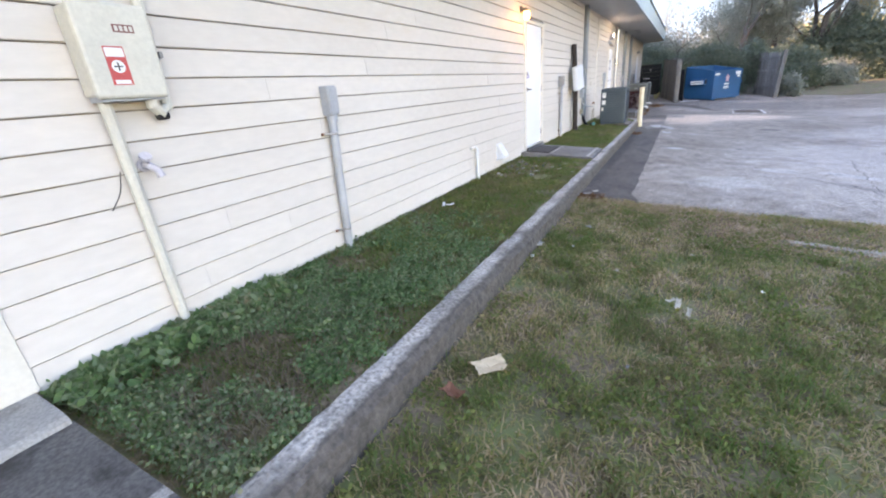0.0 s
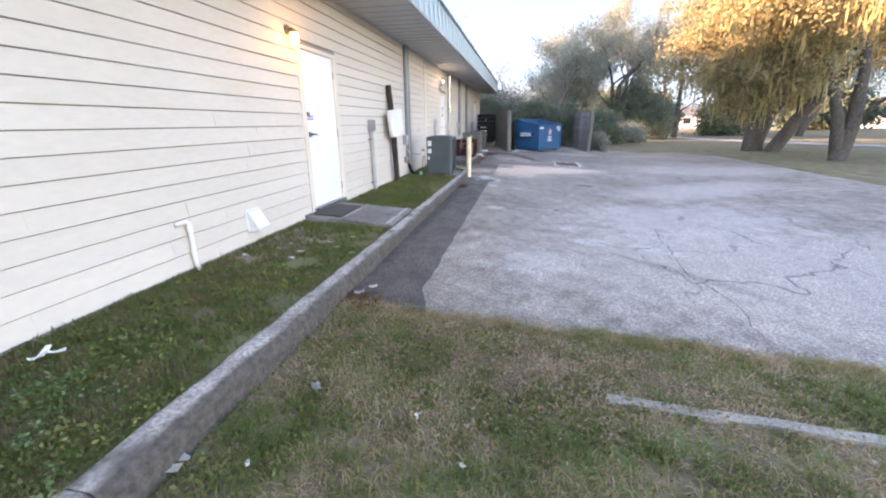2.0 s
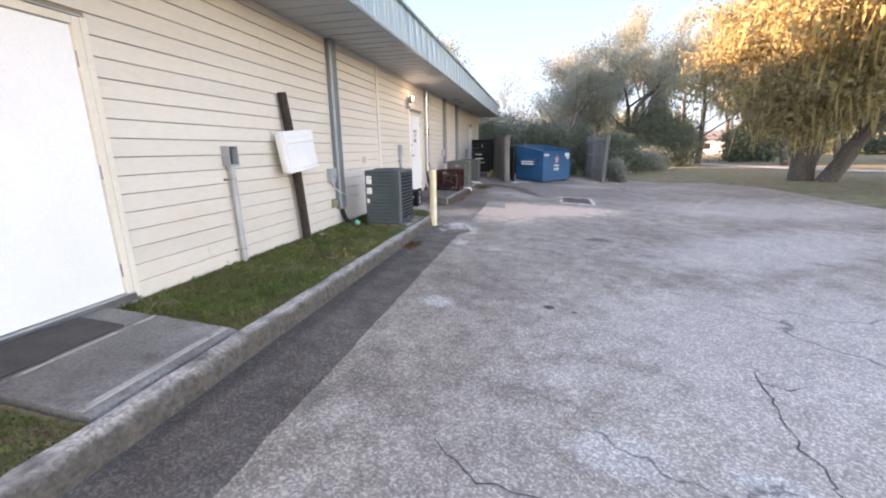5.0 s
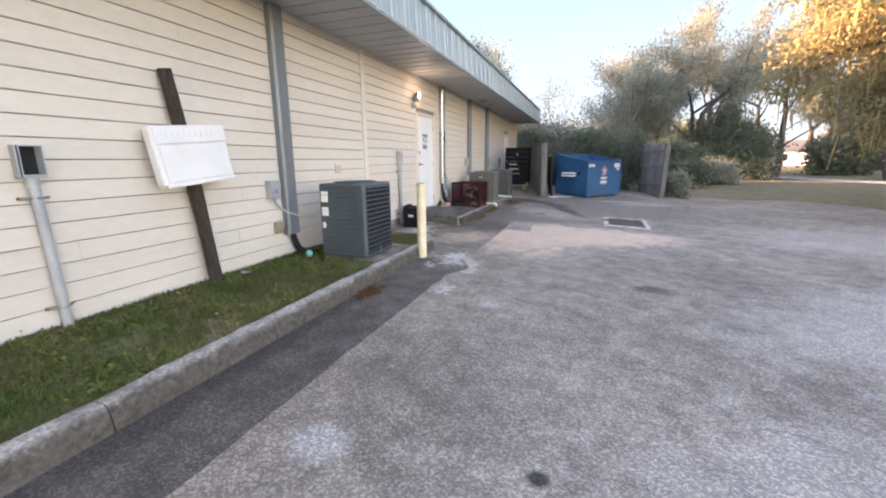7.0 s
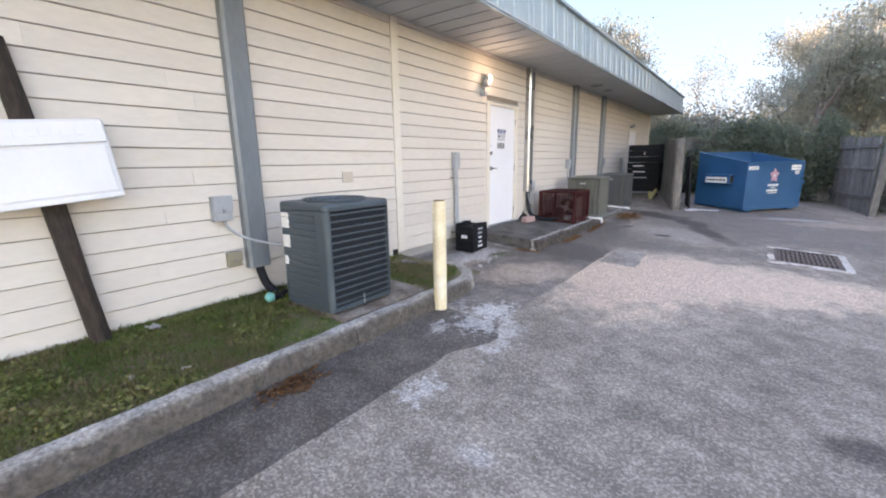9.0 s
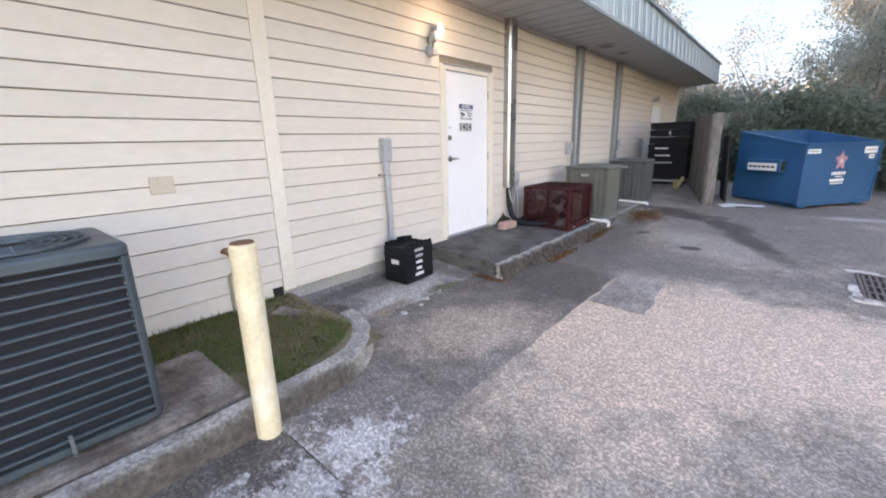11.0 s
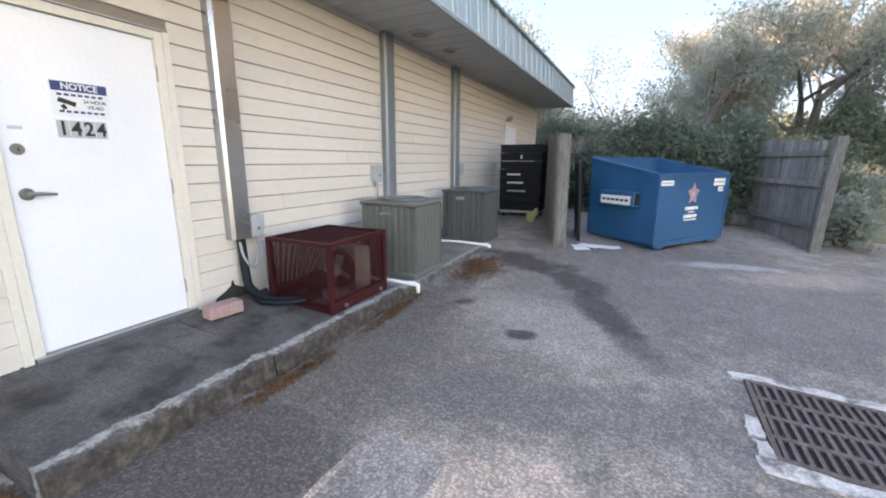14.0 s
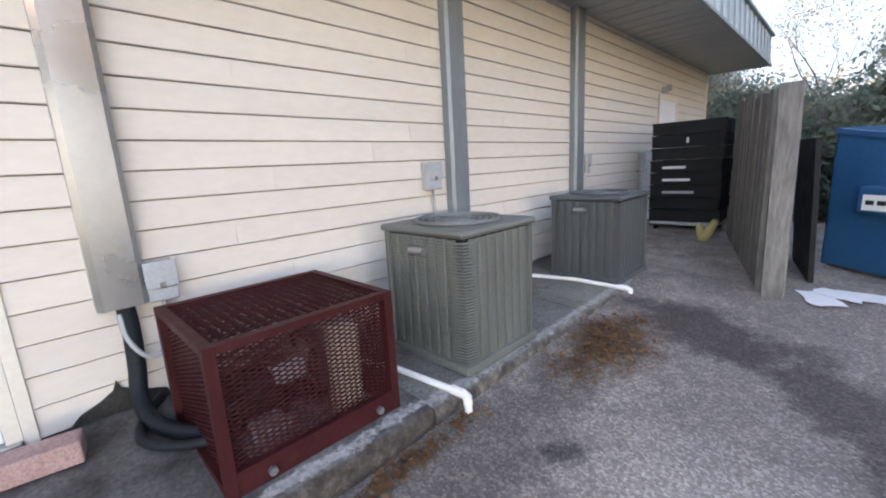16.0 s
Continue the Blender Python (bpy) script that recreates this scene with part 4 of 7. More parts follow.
def faucet(name, y, z, label, material):
    t = thing(name, pose(WALL, y, z), label, "faucet")
    part("body", tubed([(0, 0, 0), (0.06, 0, -0.005), (0.095, 0.015, -0.03), (0.10, 0.02, -0.06)], [0.02, 0.02, 0.018, 0.02], 10), material, t)
    part("knob", tubed([(0.055, -0.01, 0.02), (0.075, -0.015, 0.045), (0.082, -0.016, 0.052)], [0.008, 0.03, 0.026], 10), material, t)
    part("flange", tubed([(0.0, 0, 0), (0.008, 0, 0)], 0.034, 12), material, t)


def conduit_post(y, z0, z1, lean, label, open_box=False, box_h=0.21):
    t = thing("conduit_riser", pose(WALL, y, z0), label, "conduit", "grey conduits on the wall")
    h = z1 - z0
    part("pipe", tubed([(0.045, 0, 0), (0.045, lean * 0.5, h * 0.5), (0.045, lean, h - box_h + 0.02)], 0.032, 12), CONDUIT, t)
    b = bmesh.new()
    if open_box:
        for a in ((0.0, 0.10, -0.065, -0.058, h - box_h, h), (0.0, 0.10, 0.058, 0.065, h - box_h, h), (0.0, 0.008, -0.058, 0.058, h - box_h, h), (0.0, 0.10, -0.058, 0.058, h - 0.007, h), (0.0, 0.10, -0.058, 0.058, h - box_h, h - box_h + 0.02)):
            box(b, *a, m=Matrix.Translation((0, lean, 0)))
        bx = part("box", b, CONDUIT, t)
        part("dark_cavity", boxed(0.009, 0.02, lean - 0.057, lean + 0.057, h - box_h + 0.021, h - 0.008), DARK, bx, "dark open inside")
        part("loose_cover", boxed(0.0, 0.006, -0.06, 0.06, -0.1, 0.1, m=pose(0.05, lean - 0.075, h - box_h / 2, 0, 0, 78)), CONDUIT, bx)
    else:
        box(b, 0.0, 0.085, lean - 0.05, lean + 0.05, h - box_h, h, bevel=0.010)
        bx = part("box", b, BOXGREY, t)
        part("cover_plate", boxed(0.085, 0.092, lean - 0.044, lean + 0.044, h - box_h + 0.02, h - 0.015, bevel=0.002), CONDUIT, bx)
    for f in (0.16, 0.74):
        s = part("strap", tubed([(0.0, lean * f - 0.085, h * f), (0.03, lean * f - 0.055, h * f), (0.078, lean * f, h * f), (0.03, lean * f + 0.055, h * f), (0.0, lean * f + 0.085, h * f)], 0.010, 6), STEEL, t, "rusty pipe strap")
        part("screw", tubed([(0.0, lean * f - 0.08, h * f), (0.02, lean * f - 0.08, h * f)], 0.012, 6), RUST, s)
    part("coupling", tubed([(0.045, lean, h - box_h - 0.05), (0.045, lean, h - box_h + 0.01)], 0.040, 12), CONDUIT, t)


def wall_box(name, y, z, w, h, d, material, label, category="utility box", whip=None):
    t = thing(name, pose(WALL, y, z), label, category)
    part("body", boxed(0, d, -w / 2, w / 2, -h / 2, h / 2, bevel=0.008), material, t)
    lid = part("lid", boxed(d, d + 0.012, -w / 2 - 0.004, w / 2 + 0.004, -h / 2 + h * 0.35, h / 2 + 0.004, bevel=0.004), material, t)
    part("hasp", boxed(d + 0.004, d + 0.02, -0.012, 0.012, -h * 0.16, -h * 0.02), STEEL, lid)
    if whip:
        part("flexible_conduit", tubed(bent(whip), 0.0115, 8), CONDUIT, t, "looped grey flexible conduit", True)
    return t


def line_cover(y, z0, w, d, material, label, z1=3.2, tail=None):
    t = thing("line_set_cover", pose(WALL, y, z0), label, "pipe cover", "vertical pipe covers")
    h = z1 - z0
    bm = bmesh.new()
    prof = [(0.0, -w / 2), (d * 0.75, -w / 2), (d, -w / 2 + d * 0.25), (d, w / 2 - d * 0.25), (d * 0.75, w / 2), (0.0, w / 2)]
    a = [bm.verts.new((x, yy, 0)) for x, yy in prof]
    b = [bm.verts.new((x, yy, h)) for x, yy in prof]
    for i in range(6):
        bm.faces.new((a[i], a[(i + 1) % 6], b[(i + 1) % 6], b[i]))
    bm.faces.new(a), bm.faces.new(b)
    c = part("cover", bm, material, t)
    for z in [k * 1.22 + 0.9 for k in range(int(h / 1.22) + 1) if k * 1.22 + 0.95 < h]:
        part("joint_band", boxed(d - 0.004, d + 0.002, -w / 2 + 0.03, w / 2 - 0.03, z, z + 0.04), material, c)
    if tail:
        part("wrapped_pipe", tubed(bent(tail), 0.038, 10), RUBBER, t, "black wrapped refrigerant pipe", True)
    return t


def wall_lamp_jar():
    t = thing("wall_lamp", pose(WALL, 7.02, 2.49), "small lit jar lamp glowing amber beside the door", "wall lamp")
    part("base", tubed([(0, 0, 0.09), (0.03, 0, 0.09)], [0.055, 0.05], 16), STEEL, t)
    part("arm", tubed([(0.02, 0, 0.09), (0.085, 0, 0.10), (0.095, 0, 0.075)], 0.014, 8), STEEL, t)
    part("jar", tubed([(0.095, 0, 0.06), (0.095, 0, 0.045), (0.095, 0, -0.03), (0.095, 0, -0.06), (0.095, 0, -0.07)], [0.03, 0.045, 0.045, 0.03, 0.008], 16), glowing("amber_jar", (1.0, 0.50, 0.10), 3.0), t, "glowing amber glass jar", True)
    part("cap", tubed([(0.095, 0, 0.055), (0.095, 0, 0.085)], [0.05, 0.035], 16), STEEL, t)
    lamp = new("lamp_light", bpy.data.lights.new("lamp_light", "POINT"))
    lamp.data.energy, lamp.data.color, lamp.data.shadow_soft_size = 1.0, (1.0, 0.50, 0.14), 0.05
    lamp.location = (0.19, 0, -0.01)
    lamp.parent = t


def flood_lamp(y, z, lit, label):
    t = thing("flood_light", pose(WALL, y, z), label, "flood light")
    part("base", tubed([(0, 0, 0), (0.035, 0, 0)], [0.06, 0.05], 16), BOXGREY, t)
    part("sensor", boxed(0.02, 0.10, -0.035, 0.045, -0.055, 0.015, bevel=0.012), CONDUIT, t)
    for k, dz in ((0.035, 0.20), (-0.02, 0.12)) if lit else ((0.0, 0.02),):
        a = part("arm", tubed([(0.03, k, 0.0), (0.055, k, dz * 0.6)], 0.014, 8), BOXGREY, t)
        hd = part("head", tubed([(0.035, k, dz * 0.8), (0.07, k, dz), (0.13, k + 0.02, dz + 0.005)], [0.02, 0.045, 0.06], 16), BOXGREY, t)
        part("lens", tubed([(0.131, k + 0.02, dz + 0.005), (0.150, k + 0.024, dz + 0.006)], [0.056, 0.03], 16), glowing("flood_lens", (1.0, 0.90, 0.74), 6.0) if lit and dz > 0.15 else plain("dull_lens", (0.4, 0.4, 0.38)), hd)
    if lit:
        lamp = new("flood_glow", bpy.data.lights.new("flood_glow", "POINT"))
        lamp.data.energy, lamp.data.color, lamp.data.shadow_soft_size = 0.7, (1.0, 0.84, 0.62), 0.06
        lamp.location = (0.24, 0.05, 0.21)
        lamp.parent = t


electric_box()
t = thing("loose_wire", pose(WALL, 0.0, 0.0), "thin dark wire end hanging beside the cream pipe", "wire")
part("wire", tubed(bent([(0.004, 0.975, 1.232), (0.02, 0.94, 1.14), (0.012, 0.885, 1.06)]), 0.0028, 5), INK, t)
faucet("hose_faucet", 1.09, 1.245, "pale lilac hose faucet beside the cream pipe", plain("grey_lilac_cap", (0.50, 0.475, 0.50)))
conduit_post(2.40, 0.27, 1.585, 0.05, "grey conduit with weathered box rising from the grass")
conduit_post(9.54, 0.27, 1.60, -0.03, "grey conduit with an open box rising from the grass", open_box=True)
conduit_post(15.155, 0.235, 1.66, -0.02, "grey conduit with a box behind the black crate", box_h=0.24)
conduit_post(24.42, 0.385, 1.56, 0.0, "thin grey conduit near the black trays")

t = thing("drain_pipe", pose(WALL, 5.06, 0.31), "short white plastic drain pipe on the wall", "pipe")
part("pipe", tubed([(0.0, -0.11, 0.44), (0.03, -0.03, 0.45), (0.035, 0.0, 0.43), (0.035, 0, 0.08), (0.05, 0.02, 0.0)], 0.019, 10), PVC, t, "", True)
part("coupling", tubed([(0.035, 0, 0.36), (0.035, 0, 0.43)], 0.024, 10), PVC, t)
t = thing("vent_hood", pose(WALL, 5.95, 0.45), "white plastic dryer vent hood low on the wall", "vent")
bm = bmesh.new()
q = [(0.0, 0.0), (0.11, 0.02), (0.115, 0.05), (0.02, 0.21), (0.0, 0.22)]
a, b = [bm.verts.new((x, -0.10, z)) for x, z in q], [bm.verts.new((x, 0.10, z)) for x, z in q]
bm.faces.new(a), bm.faces.new(b)
for i in range(5):
    bm.faces.new((a[i], a[(i + 1) % 5], b[(i + 1) % 5], b[i]))
part("hood", bm, SIGNWHITE, t)
part("back_plate", boxed(-0.004, 0.004, -0.115, 0.115, -0.015, 0.235), SIGNWHITE, t)
wall_lamp_jar()
flood_lamp(15.90, 2.585, True, "twin flood light, lit, beside the second door")
flood_lamp(25.42, 2.60, False, "small dark lamp near the far end")

line_cover(11.975, 0.60, 0.20, 0.09, DUCT, "tall blue-grey pipe cover beside the slate blue unit", tail=[(0.045, 0, 0.05), (0.05, 0.01, -0.05), (0.08, 0.04, -0.18), (0.16, 0.10, -0.27), (0.30, 0.16, -0.26)])
line_cover(17.57, 0.925, 0.20, 0.10, GALV, "tall galvanised pipe cover beside the second door", tail=[(0.05, 0, 0.05), (0.05, 0.01, -0.10), (0.075, 0.0, -0.30), (0.14, -0.02, -0.44), (0.30, 0.0, -0.515), (0.5, 0.10, -0.53), (0.62, 0.25, -0.52)])
line_cover(20.00, 1.05, 0.22, 0.09, DUCT, "tall blue-grey pipe cover behind a condenser")
line_cover(22.19, 1.05, 0.22, 0.09, DUCT, "tall blue-grey pipe cover behind a condenser")
wall_box("disconnect_box", 11.70, 1.16, 0.15, 0.21, 0.085, BOXGREY, "pale grey disconnect box with a drooping cable", whip=[(0.04, 0.02, -0.10), (0.05, 0.04, -0.17), (0.07, 0.14, -0.26), (0.12, 0.3, -0.33), (0.30, 0.42, -0.36)])
wall_box("junction_box", 11.765, 0.705, 0.12, 0.13, 0.05, GREENCAP, "small tan outlet box low on the wall")
wall_box("disconnect_box", 17.735, 1.015, 0.13, 0.20, 0.085, BOXGREY, "grey disconnect box with a looped cable", whip=[(0.04, 0.0, -0.11), (0.055, 0.0, -0.24), (0.085, -0.06, -0.36), (0.10, -0.13, -0.34), (0.09, -0.18, -0.24), (0.07, -0.19, -0.12)])
wall_box("disconnect_box", 19.68, 1.43, 0.15, 0.22, 0.085, BOXGREY, "grey disconnect box behind a condenser", whip=[(0.04, 0.01, -0.11), (0.045, 0.01, -0.25), (0.06, 0.02, -0.5), (0.1, 0.03, -0.6)])
wall_box("disconnect_box", 22.43, 1.44, 0.12, 0.24, 0.085, CONDUIT, "dark grey disconnect box behind the far condenser", whip=[(0.04, -0.03, -0.11), (0.045, -0.03, -0.25), (0.06, -0.03, -0.4)])
t = thing("gas_stub", pose(WALL, 13.46, 0.31), "thin tan pipes with a small brass tap", "pipe")
part("pipe", tubed([(0.02, -0.02, 0.0), (0.025, -0.02, 0.30), (0.05, -0.02, 0.34), (0.05, 0.13, 0.345), (0.045, 0.15, 0.33), (0.045, 0.16, 0.0)], 0.012, 8), GREENCAP, t)
part("tap", tubed([(0.0, -0.03, 0.52), (0.05, -0.02, 0.515), (0.085, 0.0, 0.49)], [0.018, 0.016, 0.014], 8), RUST, t)
part("tap_wheel", tubed([(0.05, -0.02, 0.54), (0.05, -0.02, 0.55)], 0.028, 10), RUST, t)
t = thing("wall_gap", pose(WALL, 13.83, 0.372), "dark square hole at the foot of the boards", "vent")
# Solid near-black block in place of the shaded hole.
part("hole_shade", boxed(-0.01, 0.006, -0.045, 0.045, -0.03, 0.045), DARK, t)
for y, big in ((20.2, 0.17), (21.1, 0.12)):
    t = thing("soffit_light", pose(-1.95, y, EAVE_Z + 0.004), "round unlit soffit fitting", "ceiling light", "soffit fittings")
    part("ring", tubed([(0, 0, 0), (0, 0, -0.022)], [big, big * 0.92], 24), BOXGREY, t)
    part("lens", tubed([(0, 0, -0.018), (0, 0, -0.03)], [big * 0.75, big * 0.6], 24), plain("grey_lens", (0.16, 0.17, 0.18)), t)
t = thing("door_3", pose(WALL, 25.3, 0.41), "far white door behind the black trays", "door", kind="structure")
part("leaf", boxed(0.004, 0.016, 0.0, 0.9, 0.0, 2.03, bevel=0.003), DOORWHITE, t)
for a in ((0.003, 0.022, -0.07, -0.002, 0, 2.10), (0.003, 0.022, 0.902, 0.97, 0, 2.10), (0.003, 0.022, -0.001, 0.901, 2.032, 2.10)):
    part("frame", boxed(*a), TRIM, t)

# notice and number on the second door, sticker on the first
nx = WALL - 0.020
t = thing("notice_sign", pose(nx, 16.605, 1.96), "blue and white video notice sign on the door", "sign")
part("plate", boxed(0.0005, 0.0025, -0.15, 0.15, -0.105, 0.105), SIGNWHITE, t)
part("header_band", boxed(0.0025, 0.0031, -0.144, 0.144, 0.045, 0.100), NAVY, t)
lettering("word", "NOTICE", 0.052, Matrix.Translation((0.0034, 0, 0.0725)) @ ON_WALL, SIGNWHITE, t, 0.0003)
for k, (w, word) in enumerate(((0.24, ""), (0.10, "24 HOUR"), (0.09, "VIDEO"), (0.24, ""))):
    z = 0.025 - k * 0.033
    if word:
        lettering("word", word, 0.030, Matrix.Translation((0.0029, 0.07, z)) @ ON_WALL, INK, t, 0.0003)
    else:
        for j in range(7):
            part("print_bar", boxed(0.0025, 0.0030, -0.12 + j * 0.035, -0.095 + j * 0.035, z - 0.007, z + 0.007), NAVY, t)
bm = bmesh.new()
box(bm, 0.0025, 0.0032, -0.045, 0.045, -0.014, 0.014, m=pose(0, -0.075, -0.018, -16))
box(bm, 0.0025, 0.0032, -0.012, 0.012, -0.03, 0.0, m=pose(0, -0.10, -0.035, 25))
part("camera_symbol", bm, INK, t)
t = thing("house_number", pose(nx, 16.59, 1.782), "black house numbers on silver plates", "house number")
for k, ch in enumerate("1424"):
    pl = part("number_plate", boxed(0.0005, 0.002, -0.132 + k * 0.066, -0.069 + k * 0.066, -0.052, 0.052), plain("silver_plate", (0.42, 0.43, 0.44), 0.5) if "silver_plate" not in bpy.data.materials else bpy.data.materials["silver_plate"], t)
    lettering("digit", ch, 0.118, Matrix.Translation((0.0023, -0.1 + k * 0.066, 0)) @ ON_WALL, INK, pl, 0.0003, 0.95)
part("sticker", boxed(nx + 0.0005, nx + 0.002, 16.235, 16.30, 1.765, 1.785), plain("small_label", (0.45, 0.48, 0.6)), door_2)
t = thing("door_sticker", pose(nx, 7.42, 1.61), "violet and white sticker on the first door", "sticker")
part("sheet", boxed(0.0005, 0.0015, -0.085, 0.085, -0.032, 0.032), SIGNWHITE, t)
for z in (-0.016, 0.018):
    part("print_band", boxed(0.0015, 0.0021, -0.078, 0.078, z - 0.009, z + 0.009), plain("violet_print", (0.22, 0.14, 0.38)), t)

# ---------- log with white box leaning on the wall ----------
t = thing("leaning_log", pose(WALL + 0.05, 10.76, 0.27), "dark half-round log leaning against the boards", "log")
bm = bmesh.new()
tube(bm, [(0.05, 0.0, 0.0), (0.052, -0.05, 0.45), (0.045, -0.10, 0.95), (0.035, -0.15, 1.45), (0.01, -0.215, 1.99)], [0.062, 0.058, 0.062, 0.058, 0.055], 10)
part("trunk", bm, DARKWOOD, t)
t = thing("white_panel_box", pose(WALL + 0.13, 10.645, 1.30, 0, -5, 0), "white moulded plastic panel box hung on the log", "box")
b = bmesh.new()
box(b, 0.0, 0.10, -0.365, 0.365, 0.0, 0.50, bevel=0.022, m=pose(0, 0, 0, 5))
body = part("shell", b, SIGNWHITE, t)
part("upper_rail", boxed(0.10, 0.116, -0.35, 0.35, 0.345, 0.485, bevel=0.007, m=pose(0, 0, 0, 5)), SIGNWHITE, t)
rail = bpy.data.objects["upper_rail"]
for k in range(9):
    part("embossed_bar", boxed(0.1155, 0.1195, -0.25 + 0.056 * k, -0.21 + 0.056 * k, 0.395, 0.445, bevel=0.0015, m=pose(0, 0, 0, 5)), SIGNWHITE, rail)
part("lower_panel", boxed(0.10, 0.110, -0.33, 0.33, 0.03, 0.325, bevel=0.006, m=pose(0, 0, 0, 5)), SIGNWHITE, t)
part("bottom_lip", boxed(0.02, 0.118, -0.355, 0.355, -0.012, 0.018, bevel=0.006, m=pose(0, 0, 0, 5)), SIGNWHITE, t)


# ---------- outdoor units ----------
def condenser(name, x0, x1, y0, y1, z0, h, body_mat, label, slats, gap_mat=COIL, ribs=False):
    w, d = x1 - x0, y1 - y0
    t = thing(name, pose((x0 + x1) / 2, (y0 + y1) / 2, z0), label, "air conditioner", "outdoor condenser units")
    X, Y = w / 2, d / 2
    part("base_pan", boxed(-X, X, -Y, Y, 0.0, 0.055, bevel=0.012), body_mat, t)
    part("coil", boxed(-X + 0.045, X - 0.045, -Y + 0.045, Y - 0.045, 0.056, h - 0.05), gap_mat, t, "dark finned coil")
    c = 0.11 if slats else 0.075
    for sx in (-1, 1):
        for sy in (-1, 1):
            if ribs and (sx, sy) == (1, -1):
                continue
            bm = bmesh.new()
            q = [(X, Y - c), (X - c * 0.28, Y - c * 0.28), (X - c, Y), (X - c, Y - 0.03), (X - 0.035, Y - 0.035), (X - 0.03, Y - c)]
            lo = [bm.verts.new((px * sx, py * sy, 0.056)) for px, py in q]
            hi = [bm.verts.new((px * sx, py * sy, h - 0.046)) for px, py in q]
            bm.faces.new(lo), bm.faces.new(hi)
            for i in range(6):
                bm.faces.new((lo[i], lo[(i + 1) % 6], hi[(i + 1) % 6], hi[i]))
            part("corner_post", bm, body_mat, t)
    if not ribs:
        for k in range(slats):
            z = 0.08 + (h - 0.16) * (k + 0.5) / slats
            for a in ((X - 0.03, X - 0.004, -Y + c, Y - c), (-X + 0.004, -X + 0.03, -Y + c, Y - c), (-X + c, X - c, Y - 0.03, Y - 0.004)):
                part("louvre", boxed(a[0], a[1], a[2], a[3], z - 0.010, z + 0.008), body_mat, t)
            bm = bmesh.new()
            box(bm, -X + c, X - c, -Y + 0.006, -Y + 0.03, z - 0.027, z + 0.022)
            part("louvre", bm, body_mat, t)
    else:
        # pressed sheet sides: close horizontal louvres broken by shallow upright creases
        rows = 42
        for side in range(4):
            L = d if side in (0, 2) else w
            F = X if side in (0, 2) else Y
            m = Matrix.Rotation(side * math.pi / 2, 4, "Z")
            run, n = L - 2 * c, 7
            vs, fs = [], []
            cols = []
            for k in range(n):
                a, e = -run / 2 + run * k / n, -run / 2 + run * (k + 1) / n
                cols += [(a, 0.026), (a + 0.008, 0.012), ((a + e) / 2, 0.007), (e - 0.008, 0.012)]
            cols.append((run / 2, 0.026))
            for k in range(rows):
                a = 0.060 + (h - 0.112) * k / rows
                e = 0.060 + (h - 0.112) * (k + 1) / rows
                for z, lip in ((a, 0.0), (a + 0.35 * (e - a), 0.0), (a + 0.36 * (e - a), 0.008), (e - 0.0003, 0.0075)):
                    vs += [tuple(m @ Vector((F - depth - (lip if depth < 0.02 else 0.0), yy, z))) for yy, depth in cols]
            wn_ = len(cols)
            for q in range(rows * 4 - 1):
                fs += [(q * wn_ + u, q * wn_ + u + 1, (q + 1) * wn_ + u + 1, (q + 1) * wn_ + u) for u in range(wn_ - 1)]
            obj("side_panel", vs, fs, body_mat, t)
        # a chamfered corner of fine louvres over the dark coil
        rows = 40
        q = [(X - 0.002, -Y + c + 0.012), (X - 0.018, -Y + 0.018), (X - c - 0.012, -Y + 0.002), (X - c - 0.012, -Y + 0.02), (X - 0.035, -Y + 0.035), (X - 0.02, -Y + c + 0.012)]
        for k in range(rows):
            z = 0.062 + (h - 0.12) * k / rows
            bm = bmesh.new()
            lo = [bm.verts.new((px, py, z)) for px, py in q]
            hi = [bm.verts.new((px, py, z + 0.009)) for px, py in q]
            bm.faces.new(lo), bm.faces.new(hi)
            for i in range(6):
                bm.faces.new((lo[i], lo[(i + 1) % 6], hi[(i + 1) % 6], hi[i]))
            part("louvre", bm, body_mat, t)
    top = part("top", boxed(-X - 0.002, X + 0.002, -Y - 0.002, Y + 0.002, h - 0.045, h, bevel=0.021), body_mat, t)
    R = min(X, Y) * 0.76
    part("fan_well", tubed([(0, 0, h - 0.004), (0, 0, h + 0.004)], R * 0.96, 32), DARK, top, "dark fan opening")
    for k in range(6):
        r = R * (0.25 + 0.15 * k)
        ring = [(r * math.cos(a), r * math.sin(a), h + 0.010) for a in (2 * math.pi * i / 28 for i in range(29))]
        part("guard_ring", tubed(ring, 0.006 if k < 5 else 0.014, 5), body_mat, top)
    bm = bmesh.new()
    for k in range(8):
        a = 2 * math.pi * k / 8
        tube(bm, [(0.06 * math.cos(a), 0.06 * math.sin(a), h + 0.012), (R * math.cos(a), R * math.sin(a), h + 0.008)], 0.006, 5)
    part("guard_spokes", bm, body_mat, top)
    part("motor_cap", tubed([(0, 0, h + 0.005), (0, 0, h + 0.017)], [0.10, 0.085], 20), body_mat, top)
    return t, X, Y


